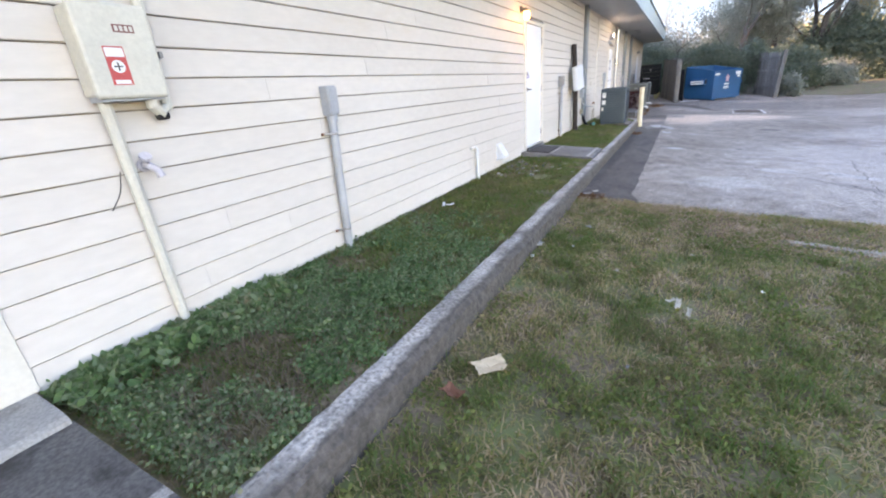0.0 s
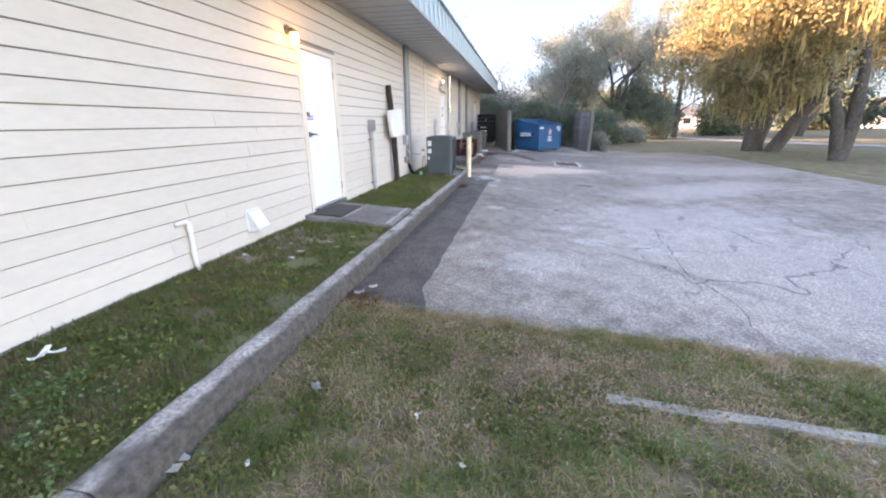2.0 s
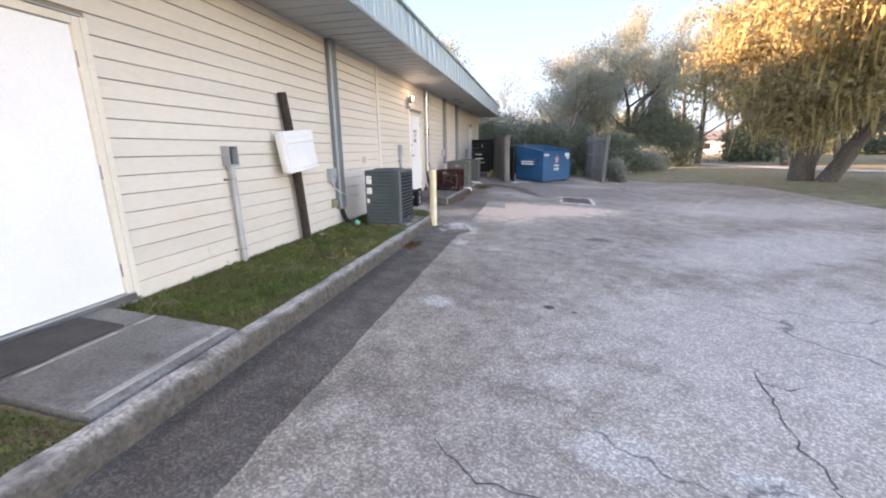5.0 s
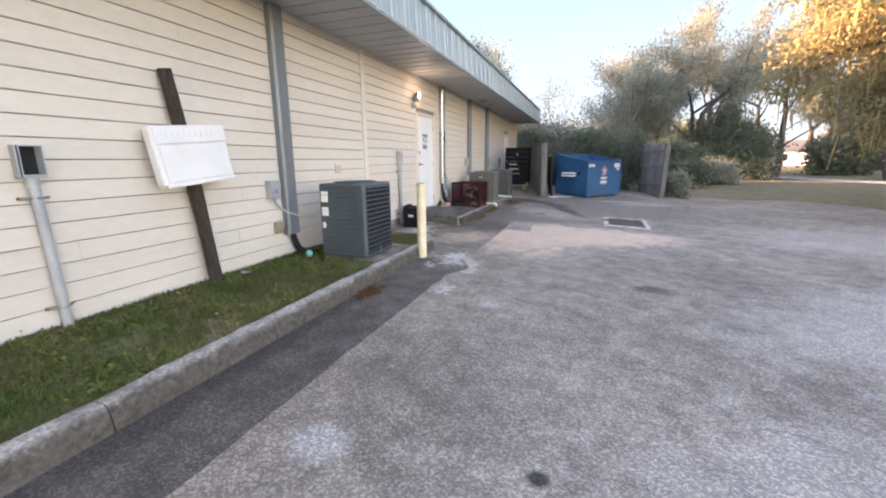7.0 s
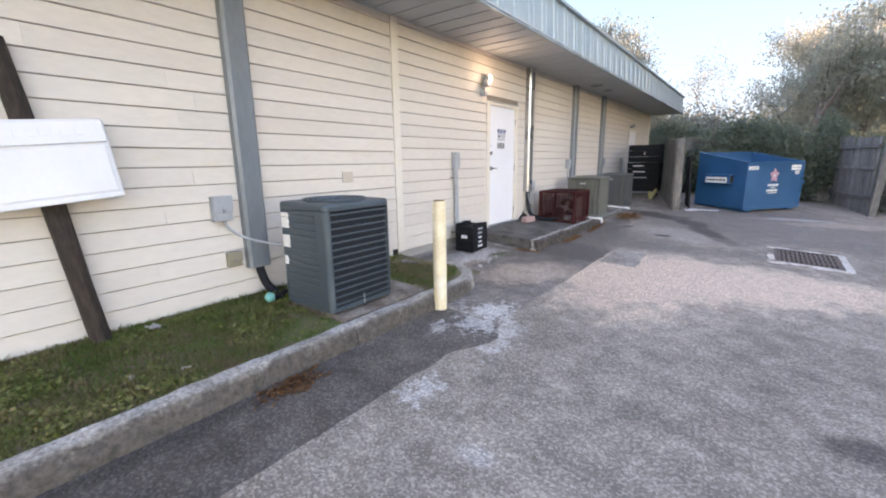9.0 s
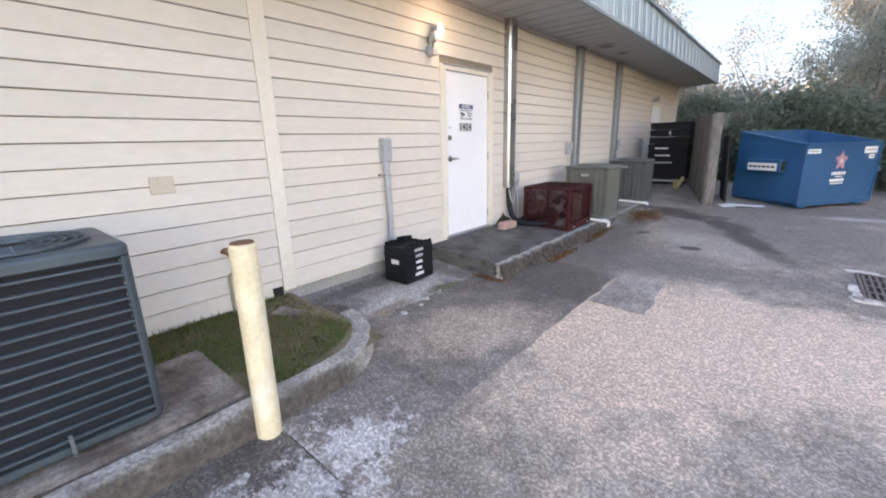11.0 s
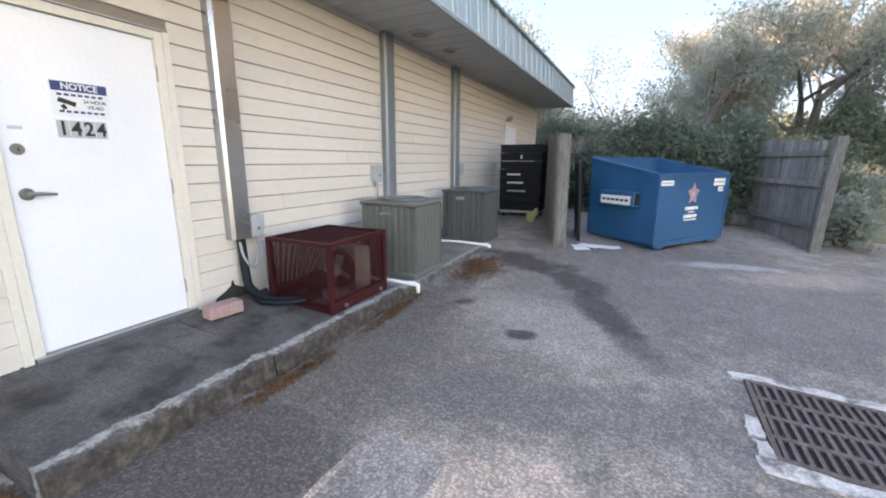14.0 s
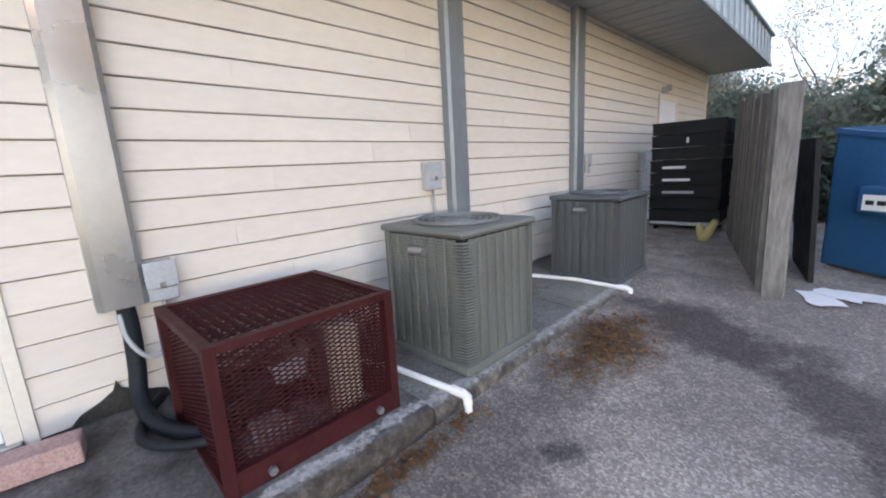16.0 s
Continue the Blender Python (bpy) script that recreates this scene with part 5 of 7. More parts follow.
def post_bar(X, Y, sx, sy, r, wx, wy, z0, z1):
    """A rounded upright at one corner, with a wing along each face."""
    out = [(X, Y - wy)] + [(X - r + r * math.cos(a), Y - r + r * math.sin(a)) for a in (math.pi / 2 * i / 5 for i in range(6))] + [(X - wx, Y)]
    inn = [(X - wx, Y - 0.02), (X - 0.035, Y - 0.035), (X - 0.02, Y - wy)]
    q = out + inn
    bm = bmesh.new()
    lo = [bm.verts.new((px * sx, py * sy, z0)) for px, py in q]
    hi = [bm.verts.new((px * sx, py * sy, z1)) for px, py in q]
    bm.faces.new(lo), bm.faces.new(hi)
    for i in range(len(q)):
        j = (i + 1) % len(q)
        bm.faces.new((lo[i], lo[j], hi[j], hi[i]))
    return bm


def rounded_lid(X, Y, r, layers):
    """A cap with rounded corners in plan; layers give (inset, height)."""
    bm = bmesh.new()
    rings = []
    for ins, z in layers:
        ring = []
        rr = max(r - ins, 0.01)
        for qx, qy, a0 in ((1, 1, 0), (-1, 1, 90), (-1, -1, 180), (1, -1, 270)):
            for i in range(6):
                a = radians(a0 + 18 * i)
                ring.append(bm.verts.new((qx * (X - ins - rr) + rr * math.cos(a), qy * (Y - ins - rr) + rr * math.sin(a), z)))
        rings.append(ring)
    for p, q in zip(rings, rings[1:]):
        for i in range(24):
            bm.faces.new((p[i], p[(i + 1) % 24], q[(i + 1) % 24], q[i]))
    bm.faces.new(rings[0][::-1])
    bm.faces.new(rings[-1])
    return bm


def louvred_condenser(name, x0, x1, y0, y1, z0, h, body_mat, label, slats):
    t = thing(name, pose((x0 + x1) / 2, (y0 + y1) / 2, z0), label, "air conditioner", "outdoor condenser units")
    X, Y = (x1 - x0) / 2, (y1 - y0) / 2
    part("base_pan", rounded_lid(X, Y, 0.05, [(0.02, 0.0), (0.006, 0.006), (0.0, 0.02), (0.0, 0.045)]), body_mat, t)
    part("coil", boxed(-X + 0.040, X - 0.028, -Y + 0.035, Y - 0.040, 0.0455, h - 0.05), COIL, t, "dark finned coil")
    za, zb = 0.0455, h - 0.0605
    for sx, sy, wx, wy in ((1, -1, 0.13, 0.045), (-1, -1, 0.04, 0.05), (1, 1, 0.05, 0.03), (-1, 1, 0.05, 0.05)):
        part("corner_post", post_bar(X, Y, sx, sy, 0.038, wx, wy, za, zb), body_mat, t)
    # one pressed side sheet with shallow ribs, open slatted guards on the others
    bm = bmesh.new()
    rows = []
    for k in range(slats):
        a, e = za + (zb - za) * k / slats, za + (zb - za) * (k + 1) / slats
        rows += [(a, 0.010), (a + 0.010, 0.011), (a + 0.022, 0.004), (e - 0.004, 0.005)]
    rows.append((zb, 0.010))
    line = [[bm.verts.new((x, -Y + d, z)) for z, d in rows] for x in (-X + 0.0405, X - 0.1305)]
    for i in range(len(rows) - 1):
        bm.faces.new((line[0][i], line[1][i], line[1][i + 1], line[0][i + 1]))
    part("side_sheet", bm, body_mat, t)
    for k in range(slats):
        z = za + (zb - za) * (k + 0.5) / slats
        part("louvre", boxed(X - 0.022, X - 0.003, -Y + 0.0455, Y - 0.0305, z - 0.006, z + 0.005, bevel=0.002), body_mat, t)
        part("louvre", boxed(-X + 0.003, -X + 0.022, -Y + 0.051, Y - 0.051, z - 0.006, z + 0.005), body_mat, t)
        part("louvre", boxed(-X + 0.051, X - 0.051, Y - 0.022, Y - 0.003, z - 0.006, z + 0.005), body_mat, t)
    top = part("top", rounded_lid(X + 0.003, Y + 0.003, 0.05, [(0.01, h - 0.06), (0.0, h - 0.055), (0.0, h - 0.022), (0.006, h - 0.010), (0.020, h - 0.002), (0.05, h)]), body_mat, t)
    R = 0.255
    part("fan_well", tubed([(0, 0, h - 0.004), (0, 0, h + 0.003)], R * 0.96, 32), DARK, top, "dark fan opening")
    for k in range(6):
        r = R * (0.25 + 0.15 * k)
        ring = [(r * math.cos(a), r * math.sin(a), h + 0.008) for a in (2 * math.pi * i / 28 for i in range(29))]
        part("guard_ring", tubed(ring, 0.004 if k < 5 else 0.009, 5), body_mat, top)
    bm = bmesh.new()
    for k in range(8):
        a = 2 * math.pi * k / 8
        tube(bm, [(0.06 * math.cos(a), 0.06 * math.sin(a), h + 0.009), (R * math.cos(a), R * math.sin(a), h + 0.007)], 0.004, 5)
    part("guard_spokes", bm, body_mat, top)
    return t, X, Y


blue, X, Y = louvred_condenser("condenser_unit", -1.90, -1.275, 11.965, 12.645, 0.348, 0.875, ACBLUE, "slate blue louvred condenser unit with white stickers", 14)
for z, hh in ((0.765, 0.035), (0.70, 0.085), (0.545, 0.10), (0.38, 0.07)):
    part("sticker", boxed(-X + 0.038, -X + (0.125 if z > 0.4 else 0.075), -Y - 0.004, -Y + 0.012, z - hh / 2, z + hh / 2), PAPER, blue, "white rating sticker")
part("anchor_clip", boxed(X + 0.001, X + 0.006, -0.01, 0.004, -0.012, 0.10), GALV, blue)
cap = thing("pipe_cap", pose(-2.05, 11.90, 0.345), "teal plastic cap on a black hose end", "cap")
part("dome", tubed([(0, 0, 0), (0.02, -0.02, 0.04), (0.03, -0.03, 0.07)], [0.036, 0.045, 0.022], 12), TEAL, cap, "", True)
part("hose", tubed([(0.0, 0.0, 0.0), (-0.03, 0.1, -0.01), (-0.1, 0.2, 0.0)], 0.035, 8), RUBBER, cap)
green, X, Y = condenser("condenser_unit", -2.045, -1.325, 18.905, 19.625, 0.318, 0.84, ACGREEN, "olive-grey condenser unit with creased sheet sides", 0, ribs=True)
part("maker_plate", tubed([(X - 0.31, -Y - 0.001, 0.70), (X - 0.43, -Y - 0.001, 0.70)], [0.024, 0.024], 10, True), GALV, green, "rounded pale maker's plate")
grey, X, Y = condenser("condenser_unit", -2.045, -1.325, 21.02, 21.78, 0.325, 0.83, ACGREY, "slate-grey condenser unit near the black trays", 0, ribs=True)
part("maker_plate", tubed([(X - 0.33, -Y - 0.001, 0.70), (X - 0.45, -Y - 0.001, 0.70)], 0.024, 10), GALV, grey, "rounded pale maker's plate")


def drain_line(y0, x_end):
    t = thing("drain_line", pose(0, y0, 0), "white plastic drain pipe across the walkway", "pipe", "white drain pipes")
    z = 0.352 if y0 < 20 else 0.36
    ze = z - 0.03
    part("pipe", tubed([(-2.2, -0.10, z + 0.01), (-1.7, 0.06, z), (x_end - 0.03, 0.14, ze)], 0.019, 10), PVC, t)
    part("elbow", tubed([(x_end - 0.07, 0.135, ze + 0.003), (x_end, 0.145, ze), (x_end + 0.03, 0.147, ze - 0.012), (x_end + 0.034, 0.147, ze - 0.05)], 0.026, 10), PVC, t)
    part("outlet", tubed([(x_end + 0.034, 0.147, ze - 0.045), (x_end + 0.036, 0.147, ze - 0.095)], 0.021, 10), PVC, t)


drain_line(18.62, -1.245)
drain_line(20.86, -1.245)

# ---------- red iron cage with a small unit in it ----------
cage = thing("security_cage", pose(-1.76, 18.06, 0.325), "dark red iron mesh cage on the walkway", "cage")
CX, CY, CH = 0.34, 0.385, 0.615
bm_edges = [((sx * CX, sy * CY, 0), (sx * CX, sy * CY, CH)) for sx in (-1, 1) for sy in (-1, 1)]
for a, b in bm_edges:
    part("upright", boxed(a[0] - 0.022, a[0] + 0.022, a[1] - 0.022, a[1] + 0.022, 0.0, CH, bevel=0.003), REDIRON, cage)
for z in (0.0, CH - 0.035):
    for sx in (-1, 1):
        part("rail", boxed(sx * CX - 0.020, sx * CX + 0.020, -CY + 0.0225, CY - 0.0225, z + 0.001, z + (0.034 if z else 0.11)), REDIRON, cage)
    for sy in (-1, 1):
        part("rail", boxed(-CX + 0.0225, CX - 0.0225, sy * CY - 0.020, sy * CY + 0.020, z + 0.001, z + (0.034 if z else 0.05)), REDIRON, cage)


def mesh_panel(m, w, h, step=0.031):
    """Expanded metal: short crossing strands clipped to the panel."""
    vs, fs = [], []
    for sign in (1, -1):
        k = -h
        while k < w + h:
            slope = 0.36 * sign
            c = -h * 1.2 + (k + h) * 0.9
            u0, u1 = -w / 2, w / 2
            v0, v1 = c + slope * (u0 + w / 2), c + slope * (u1 + w / 2)
            # clip to 0..h
            if sign < 0:
                v0, v1 = v0 + h * 0.6, v1 + h * 0.6
            if not (max(v0, v1) < 0 or min(v0, v1) > h):
                def cut(u, v, lim):
                    return u + (lim - v) / slope, lim
                a, b = (u0, v0), (u1, v1)
                if a[1] < 0: a = cut(*a, 0)
                if a[1] > h: a = cut(*a, h)
                if b[1] < 0: b = cut(*b, 0)
                if b[1] > h: b = cut(*b, h)
                if b[0] - a[0] > 0.01:
                    t2 = 0.0027
                    i = len(vs)
                    for (u, v) in (a, b):
                        for dn, dv in ((-0.003, -t2), (0.003, -t2), (0.003, t2), (-0.003, t2)):
                            vs.append(m @ Vector((dn + 0.002 * sign, u, v + dv)))
                    fs += [(i, i + 1, i + 5, i + 4), (i + 1, i + 2, i + 6, i + 5), (i + 2, i + 3, i + 7, i + 6), (i + 3, i, i + 4, i + 7)]
            k += step * 0.72
    obj("mesh_panel", vs, fs, REDIRON, cage, "expanded metal mesh")


mesh_panel(pose(CX - 0.012, 0, 0.02), 2 * CY - 0.04, CH - 0.04)
mesh_panel(pose(-CX + 0.012, 0, 0.02), 2 * CY - 0.04, CH - 0.04)
mesh_panel(pose(0, -CY + 0.012, 0.02, 0, 0, 90), 2 * CX - 0.04, CH - 0.04)
mesh_panel(pose(0, CY - 0.012, 0.02, 0, 0, 90), 2 * CX - 0.04, CH - 0.04)
mesh_panel(pose(0 + CX - 0.03, 0, CH - 0.018) @ Matrix.Rotation(-math.pi / 2, 4, "Y"), 2 * CY - 0.04, 2 * CX - 0.05, 0.048)
for yy in (-0.24, 0.28):
    part("anchor_bolt", tubed([(CX + 0.012, yy, 0.05), (CX + 0.04, yy, 0.05)], 0.018, 6), GALV, cage)
unit = thing("compressor_unit", pose(-1.78, 18.10, 0.325), "small grey compressor unit with a round fan inside the cage", "compressor")
part("tray", boxed(-0.27, 0.27, -0.30, 0.30, 0.0, 0.035, bevel=0.006), BOXGREY, unit)
part("coil_block", boxed(-0.20, 0.199, 0.10, 0.26, 0.036, 0.46, bevel=0.006), STEEL, unit, "dull finned coil block")
part("end_plate", boxed(0.20, 0.285, 0.095, 0.225, 0.036, 0.47, bevel=0.006), BOXCREAM, unit, "tan end plate of the coil")
part("fan_shroud", tubed([(0.02, 0.099, 0.24), (0.02, 0.06, 0.24)], [0.19, 0.175], 24), DARK, unit)
for k in range(4):
    a = k * math.pi / 2 + 0.4
    part("fan_blade", boxed(0.02, 0.16, -0.004, 0.004, -0.045, 0.045, m=Matrix.Translation((0.02, 0.05, 0.24)) @ Matrix.Rotation(a, 4, "Y") @ pose(0, 0, 0, 25)), STEEL, unit)
part("fan_motor", tubed([(0.02, 0.05, 0.24), (0.02, -0.10, 0.24)], [0.055, 0.05], 14), BOXGREY, unit)
part("compressor_pot", tubed([(-0.05, -0.13, 0.036), (-0.05, -0.13, 0.06), (-0.05, -0.13, 0.22), (-0.05, -0.13, 0.27)], [0.10, 0.115, 0.115, 0.05], 18), RUBBER, unit, "", True)
part("control_box", boxed(0.10, 0.24, -0.26, -0.12, 0.036, 0.13, bevel=0.005), CONDUIT, unit, "grey control box")
part("rating_label", boxed(0.12, 0.22, -0.262, -0.2605, 0.06, 0.11), SIGNWHITE, unit, "white rating label")
t = thing("black_hose", pose(-2.0, 17.5, 0.375), "black wrapped hose lying slack on the walkway", "hose")
part("hose", tubed(bent([(-0.30, 0.15, 0.06), (-0.18, 0.05, 0.035), (0.0, 0.0, 0.032), (0.15, 0.06, 0.032), (0.26, 0.2, 0.032), (0.28, 0.34, 0.035)]), 0.022, 10), RUBBER, t, "", True)
part("cable", tubed(bent([(-0.30, 0.28, 0.5), (-0.29, 0.28, 0.3), (-0.27, 0.26, 0.1), (-0.18, 0.24, 0.02), (0.0, 0.22, 0.014), (0.15, 0.3, 0.014)]), 0.012, 8), CONDUIT, t, "thin grey cable", True)
t = thing("wall_gap", pose(WALL, 17.28, 0.383), "mouldy torn corner at the foot of the boards, gap shade coloured in", "gap")
# Flat near-black piece colours in the shaded gap together with the mould.
rim = [(0.0, 0.0), (0.42, 0.0), (0.40, 0.05), (0.33, 0.075), (0.27, 0.10), (0.22, 0.13), (0.205, 0.175), (0.185, 0.125), (0.13, 0.09), (0.05, 0.055)]
vs = [(0.0, yy, z) for yy, z in rim] + [(0.0085 + 0.002 * bumpy(yy, z, 30), yy, z) for yy, z in rim]
k = len(rim)
obj("torn_edge", vs, [tuple(range(k)), tuple(range(2 * k - 1, k - 1, -1))] + [(i, (i + 1) % k, k + (i + 1) % k, k + i) for i in range(k)], surface("gap_shade_and_mould", (0.016, 0.015, 0.013), (0.045, 0.042, 0.036), 9, 0.95, fine=60, fine_amt=0.4, bump=0.6, dist=0.004), t)
t = thing("brick", pose(-2.12, 17.19, 0.383, 0, 0, -8), "single worn pink brick on the walkway", "brick")
bm = bmesh.new()
box(bm, -0.06, 0.07, -0.135, 0.135, 0.0, 0.10, bevel=0.010)
part("block", bm, PINKBRICK, t)

# ---------- bollard, crate, trays ----------
t = thing("bollard", pose(-1.005, 13.005, level(-1.0, 13) - 0.02), "faded yellow round steel bollard by the kerb", "bollard")
part("post", tubed([(0, 0, 0), (0, 0.003, 0.6), (0, 0.006, 1.035), (0, 0.006, 1.05)], [0.062, 0.062, 0.062, 0.055], 20), YELLOW, t, "", False)
part("rusty_top", tubed([(0, 0.006, 1.045), (0, 0.006, 1.056)], [0.057, 0.05], 20), RUST, t)


def crate():
    t = thing("plastic_crate", pose(-2.03, 15.10, 0.238, 0, 0, 2), "black folding plastic crate with grey print by the wall", "crate")
    L, W, H = 0.205, 0.15, 0.405
    for a in ((-W, W, -L, -L + 0.018, 0.0, H - 0.04), (-W, W, L - 0.018, L, 0.0, H - 0.04), (-W, -W + 0.018, -L + 0.018, L - 0.018, 0.0, H - 0.04), (W - 0.018, W, -L + 0.018, L - 0.018, 0.0, H - 0.04)):
        part("side", boxed(*a, bevel=0.004), BLACK, t)
    part("base", boxed(-W + 0.018, W - 0.018, -L + 0.018, L - 0.018, 0.0, 0.02), BLACK, t)
    part("folded_panels", boxed(-W + 0.02, W - 0.02, -L + 0.02, L - 0.02, 0.30, 0.35), BLACK, t)
    rng = random.Random(4)
    for k in range(7):
        y = -L + 0.03 + k * (2 * L - 0.06) / 6
        for x in (-W + 0.012, W - 0.012):
            part("notch_lug", boxed(x - 0.012, x + 0.012, y - 0.020, y + 0.020, H - 0.04, H - 0.01 + rng.uniform(0, 0.022), bevel=0.004), BLACK, t)
    for z in (0.05, 0.16, 0.27):
        part("rib", boxed(W, W + 0.010, -L, L, z, z + 0.012), BLACK, t)
        part("rib", boxed(-W, W, -L - 0.010, -L, z, z + 0.012), BLACK, t)
    for k, (z, w) in enumerate(((0.325, 0.13), (0.265, 0.11), (0.20, 0.09), (0.135, 0.075), (0.075, 0.12))):
        part("print_bar", boxed(W + 0.010, W + 0.012, -0.02 - w / 2, -0.02 + w / 2, z - 0.014, z + 0.014), BOXGREY if k < 2 else SIGNWHITE, t)
    part("label", boxed(-0.04, 0.06, -L - 0.012, -L - 0.010, 0.195, 0.24), SIGNWHITE, t, "white paper label")


crate()


def tray_stack():
    for k in range(8):
        t = thing("bread_tray", pose(-1.555, 24.15, 0.545 + k * 0.175, 0, 0, [2, -1, 1, 0, -2, 1, 0, 1][k]), "black plastic bread tray in a tall stack", "tray", "stack of black trays")
        W, D, H = 0.445, 0.30, 0.165
        part("floor", boxed(-W, W, -D, D, 0.0, 0.014), BLACK, t)
        for a in ((-W, W, -D, -D + 0.016, 0.015, H), (-W, W, D - 0.016, D, 0.015, H), (-W, -W + 0.016, -D + 0.016, D - 0.016, 0.015, H), (W - 0.016, W, -D + 0.016, D - 0.016, 0.015, H)):
            part("side", boxed(*a), BLACK, t)
        part("rim", boxed(-W - 0.008, W + 0.008, -D - 0.012, -D + 0.004, H - 0.03, H), BLACK, t)
        if k in (3, 4, 2):
            part("label_strip", boxed(-0.28, 0.22 - 0.05 * k, -D - 0.004, -D - 0.0005, 0.05, 0.085), BOXGREY if k == 2 else SIGNWHITE, t, "pale printed strip")
        if k == 6:
            part("tag", boxed(0.0, 0.03, -D - 0.004, -D - 0.0005, 0.05, 0.12), SIGNWHITE, t)
    t = thing("tray_dolly", pose(-1.555, 24.15, 0.36), "low grey dolly under the tray stack", "dolly")
    part("deck", boxed(-0.43, 0.43, -0.29, 0.29, 0.13, 0.18, bevel=0.008), BOXGREY, t)
    for sx in (-1, 1):
        for sy in (-1, 1):
            part("wheel", tubed([(sx * 0.36 - 0.02, sy * 0.22, 0.055), (sx * 0.36 + 0.02, sy * 0.22, 0.055)], 0.055, 14), BLACK, t)
            part("fork", boxed(sx * 0.36 - 0.028, sx * 0.36 + 0.028, sy * 0.22 - 0.02, sy * 0.22 + 0.02, 0.09, 0.13), STEEL, t)


tray_stack()
for k, (x, y, r) in enumerate(((-1.22, 23.45, 60), (-1.10, 23.40, -80))):
    t = thing("foam_roll", pose(x, y, 0.355 if x < -1.1 else level(x, y) + 0.06, 0, 0, r), "dirty yellow foam sleeve leaning on the ground", "roll", "yellow rolls by the trays")
    part("roll", tubed([(0, -0.06, 0.0), (0.0, 0.0, 0.12), (0.02, 0.05, 0.22)], [0.06, 0.055, 0.035], 12), HIVIZ, t)


# ---------- dumpster ----------
def dumpster():
    t = thing("dumpster", pose(1.05, 22.22, level(1.0, 22.6) - 0.005, 0, 0, 54.5), "blue steel dumpster with white labels and an open sloping top", "dumpster")
    # local x along the labelled front, local y to the back
    L, D, HF, HB, T = 1.88, 1.32, 1.17, 1.42, 0.02
    b0 = 0.10

    def plate(name, corners, thick, label=""):
        vs = [Vector(c) for c in corners]
        nrm = (vs[1] - vs[0]).cross(vs[2] - vs[0]).normalized() * thick
        a = vs + [v - nrm for v in vs]
        return obj(name, a, [(0, 1, 2, 3), (7, 6, 5, 4), (0, 4, 5, 1), (1, 5, 6, 2), (2, 6, 7, 3), (3, 7, 4, 0)], DUMP, t, label)

    front = plate("front_wall", [(0, 0, b0), (L, 0, b0), (L, 0, HF), (0, 0, HF)], T)
    plate("back_wall", [(L, D, b0), (0, D, b0), (0, D, HB), (L, D, HB)], T)
    left = plate("side_wall", [(0, D, b0), (0, 0, b0), (0, 0, HF), (0, D, HB)], T)
    plate("side_wall", [(L, 0, b0), (L, D, b0), (L, D, HB), (L, 0, HF)], T)
    part("floor", boxed(T, L - T, T, D - T, b0, b0 + 0.03), RUST, t, "rusty steel floor")
    part("trash", boxed(0.5, 0.95, 0.7, 1.1, b0 + 0.031, 0.98, bevel=0.05), plain("brown_card", (0.20, 0.09, 0.05)), t, "brown cardboard rubbish")
    for a, e in (((0, 0, HF), (L, 0, HF)), ((0, D, HB), (L, D, HB)), ((0, 0, HF), (0, D, HB)), ((L, 0, HF), (L, D, HB))):
        a, e = Vector(a), Vector(e)
        part("rim", tubed([a, e], 0.034, 4), DUMP, t)
    for x in (0.0, L):
        part("corner_edge", boxed(x - 0.02, x + 0.02, -0.022, 0.02, b0 - 0.02, HF - 0.02, bevel=0.006), DUMP, t)
    for x in (0.12, L - 0.32):
        part("skid", boxed(x, x + 0.2, 0.02, D - 0.02, 0.0, b0, bevel=0.01), DUMP, t)
    part("bottom_lip", boxed(0.0, L, -0.02, 0.012, b0 - 0.05, b0 + 0.03), DUMP, t)
    for sx, x in ((-1, -0.0005), (1, L + 0.0005)):
        bm = bmesh.new()
        x0, x1 = (x - 0.15, x) if sx < 0 else (x, x + 0.15)
        box(bm, x0, x1, 0.30, 0.98, 0.66, 0.90, bevel=0.02)
        pk = part("fork_pocket", bm, DUMP, t)
        if sx < 0:
            # Thin dark plate paints the shaded mouth; the pocket is solid.
            part("pocket_mouth", boxed(x0 + 0.025, x1 - 0.02, 0.297, 0.302, 0.69, 0.87), DARK, pk, "dark pocket opening")
            lb = part("label", boxed(x0 - 0.002, x0 - 0.0002, 0.36, 0.93, 0.69, 0.83), PAPER, pk, "white warning label")
            for k in range(6):
                part("print_bar", boxed(x0 - 0.003, x0 - 0.002, 0.40 + k * 0.088, 0.465 + k * 0.088, 0.74, 0.78), INK, lb)
    for a in ((0.05, 0.36, 1.01, 1.085), (1.47, 1.80, 0.98, 1.10), (1.62, 1.76, 0.88, 0.96)):
        lb = part("label", boxed(a[0], a[1], -0.003, -0.0008, a[2], a[3]), PAPER, t, "white label")
        part("print_bar", boxed(a[0] + 0.02, a[1] - 0.02, -0.004, -0.003, (a[2] + a[3]) / 2 - 0.012, (a[2] + a[3]) / 2 + 0.012), BOXGREY, lb)
    bm = bmesh.new()
    star = [bm.verts.new((0.92 + (0.17 if k % 2 == 0 else 0.095) * math.sin(math.pi * k / 5), -0.0015, 0.86 + (0.19 if k % 2 == 0 else 0.11) * math.cos(math.pi * k / 5))) for k in range(10)]
    bm.faces.new(star)
    bmesh.ops.solidify(bm, geom=bm.faces[:], thickness=0.0006)
    em = part("emblem", bm, plain("pale_pink_emblem", (0.68, 0.40, 0.46)), t, "pink star emblem with a pale centre")
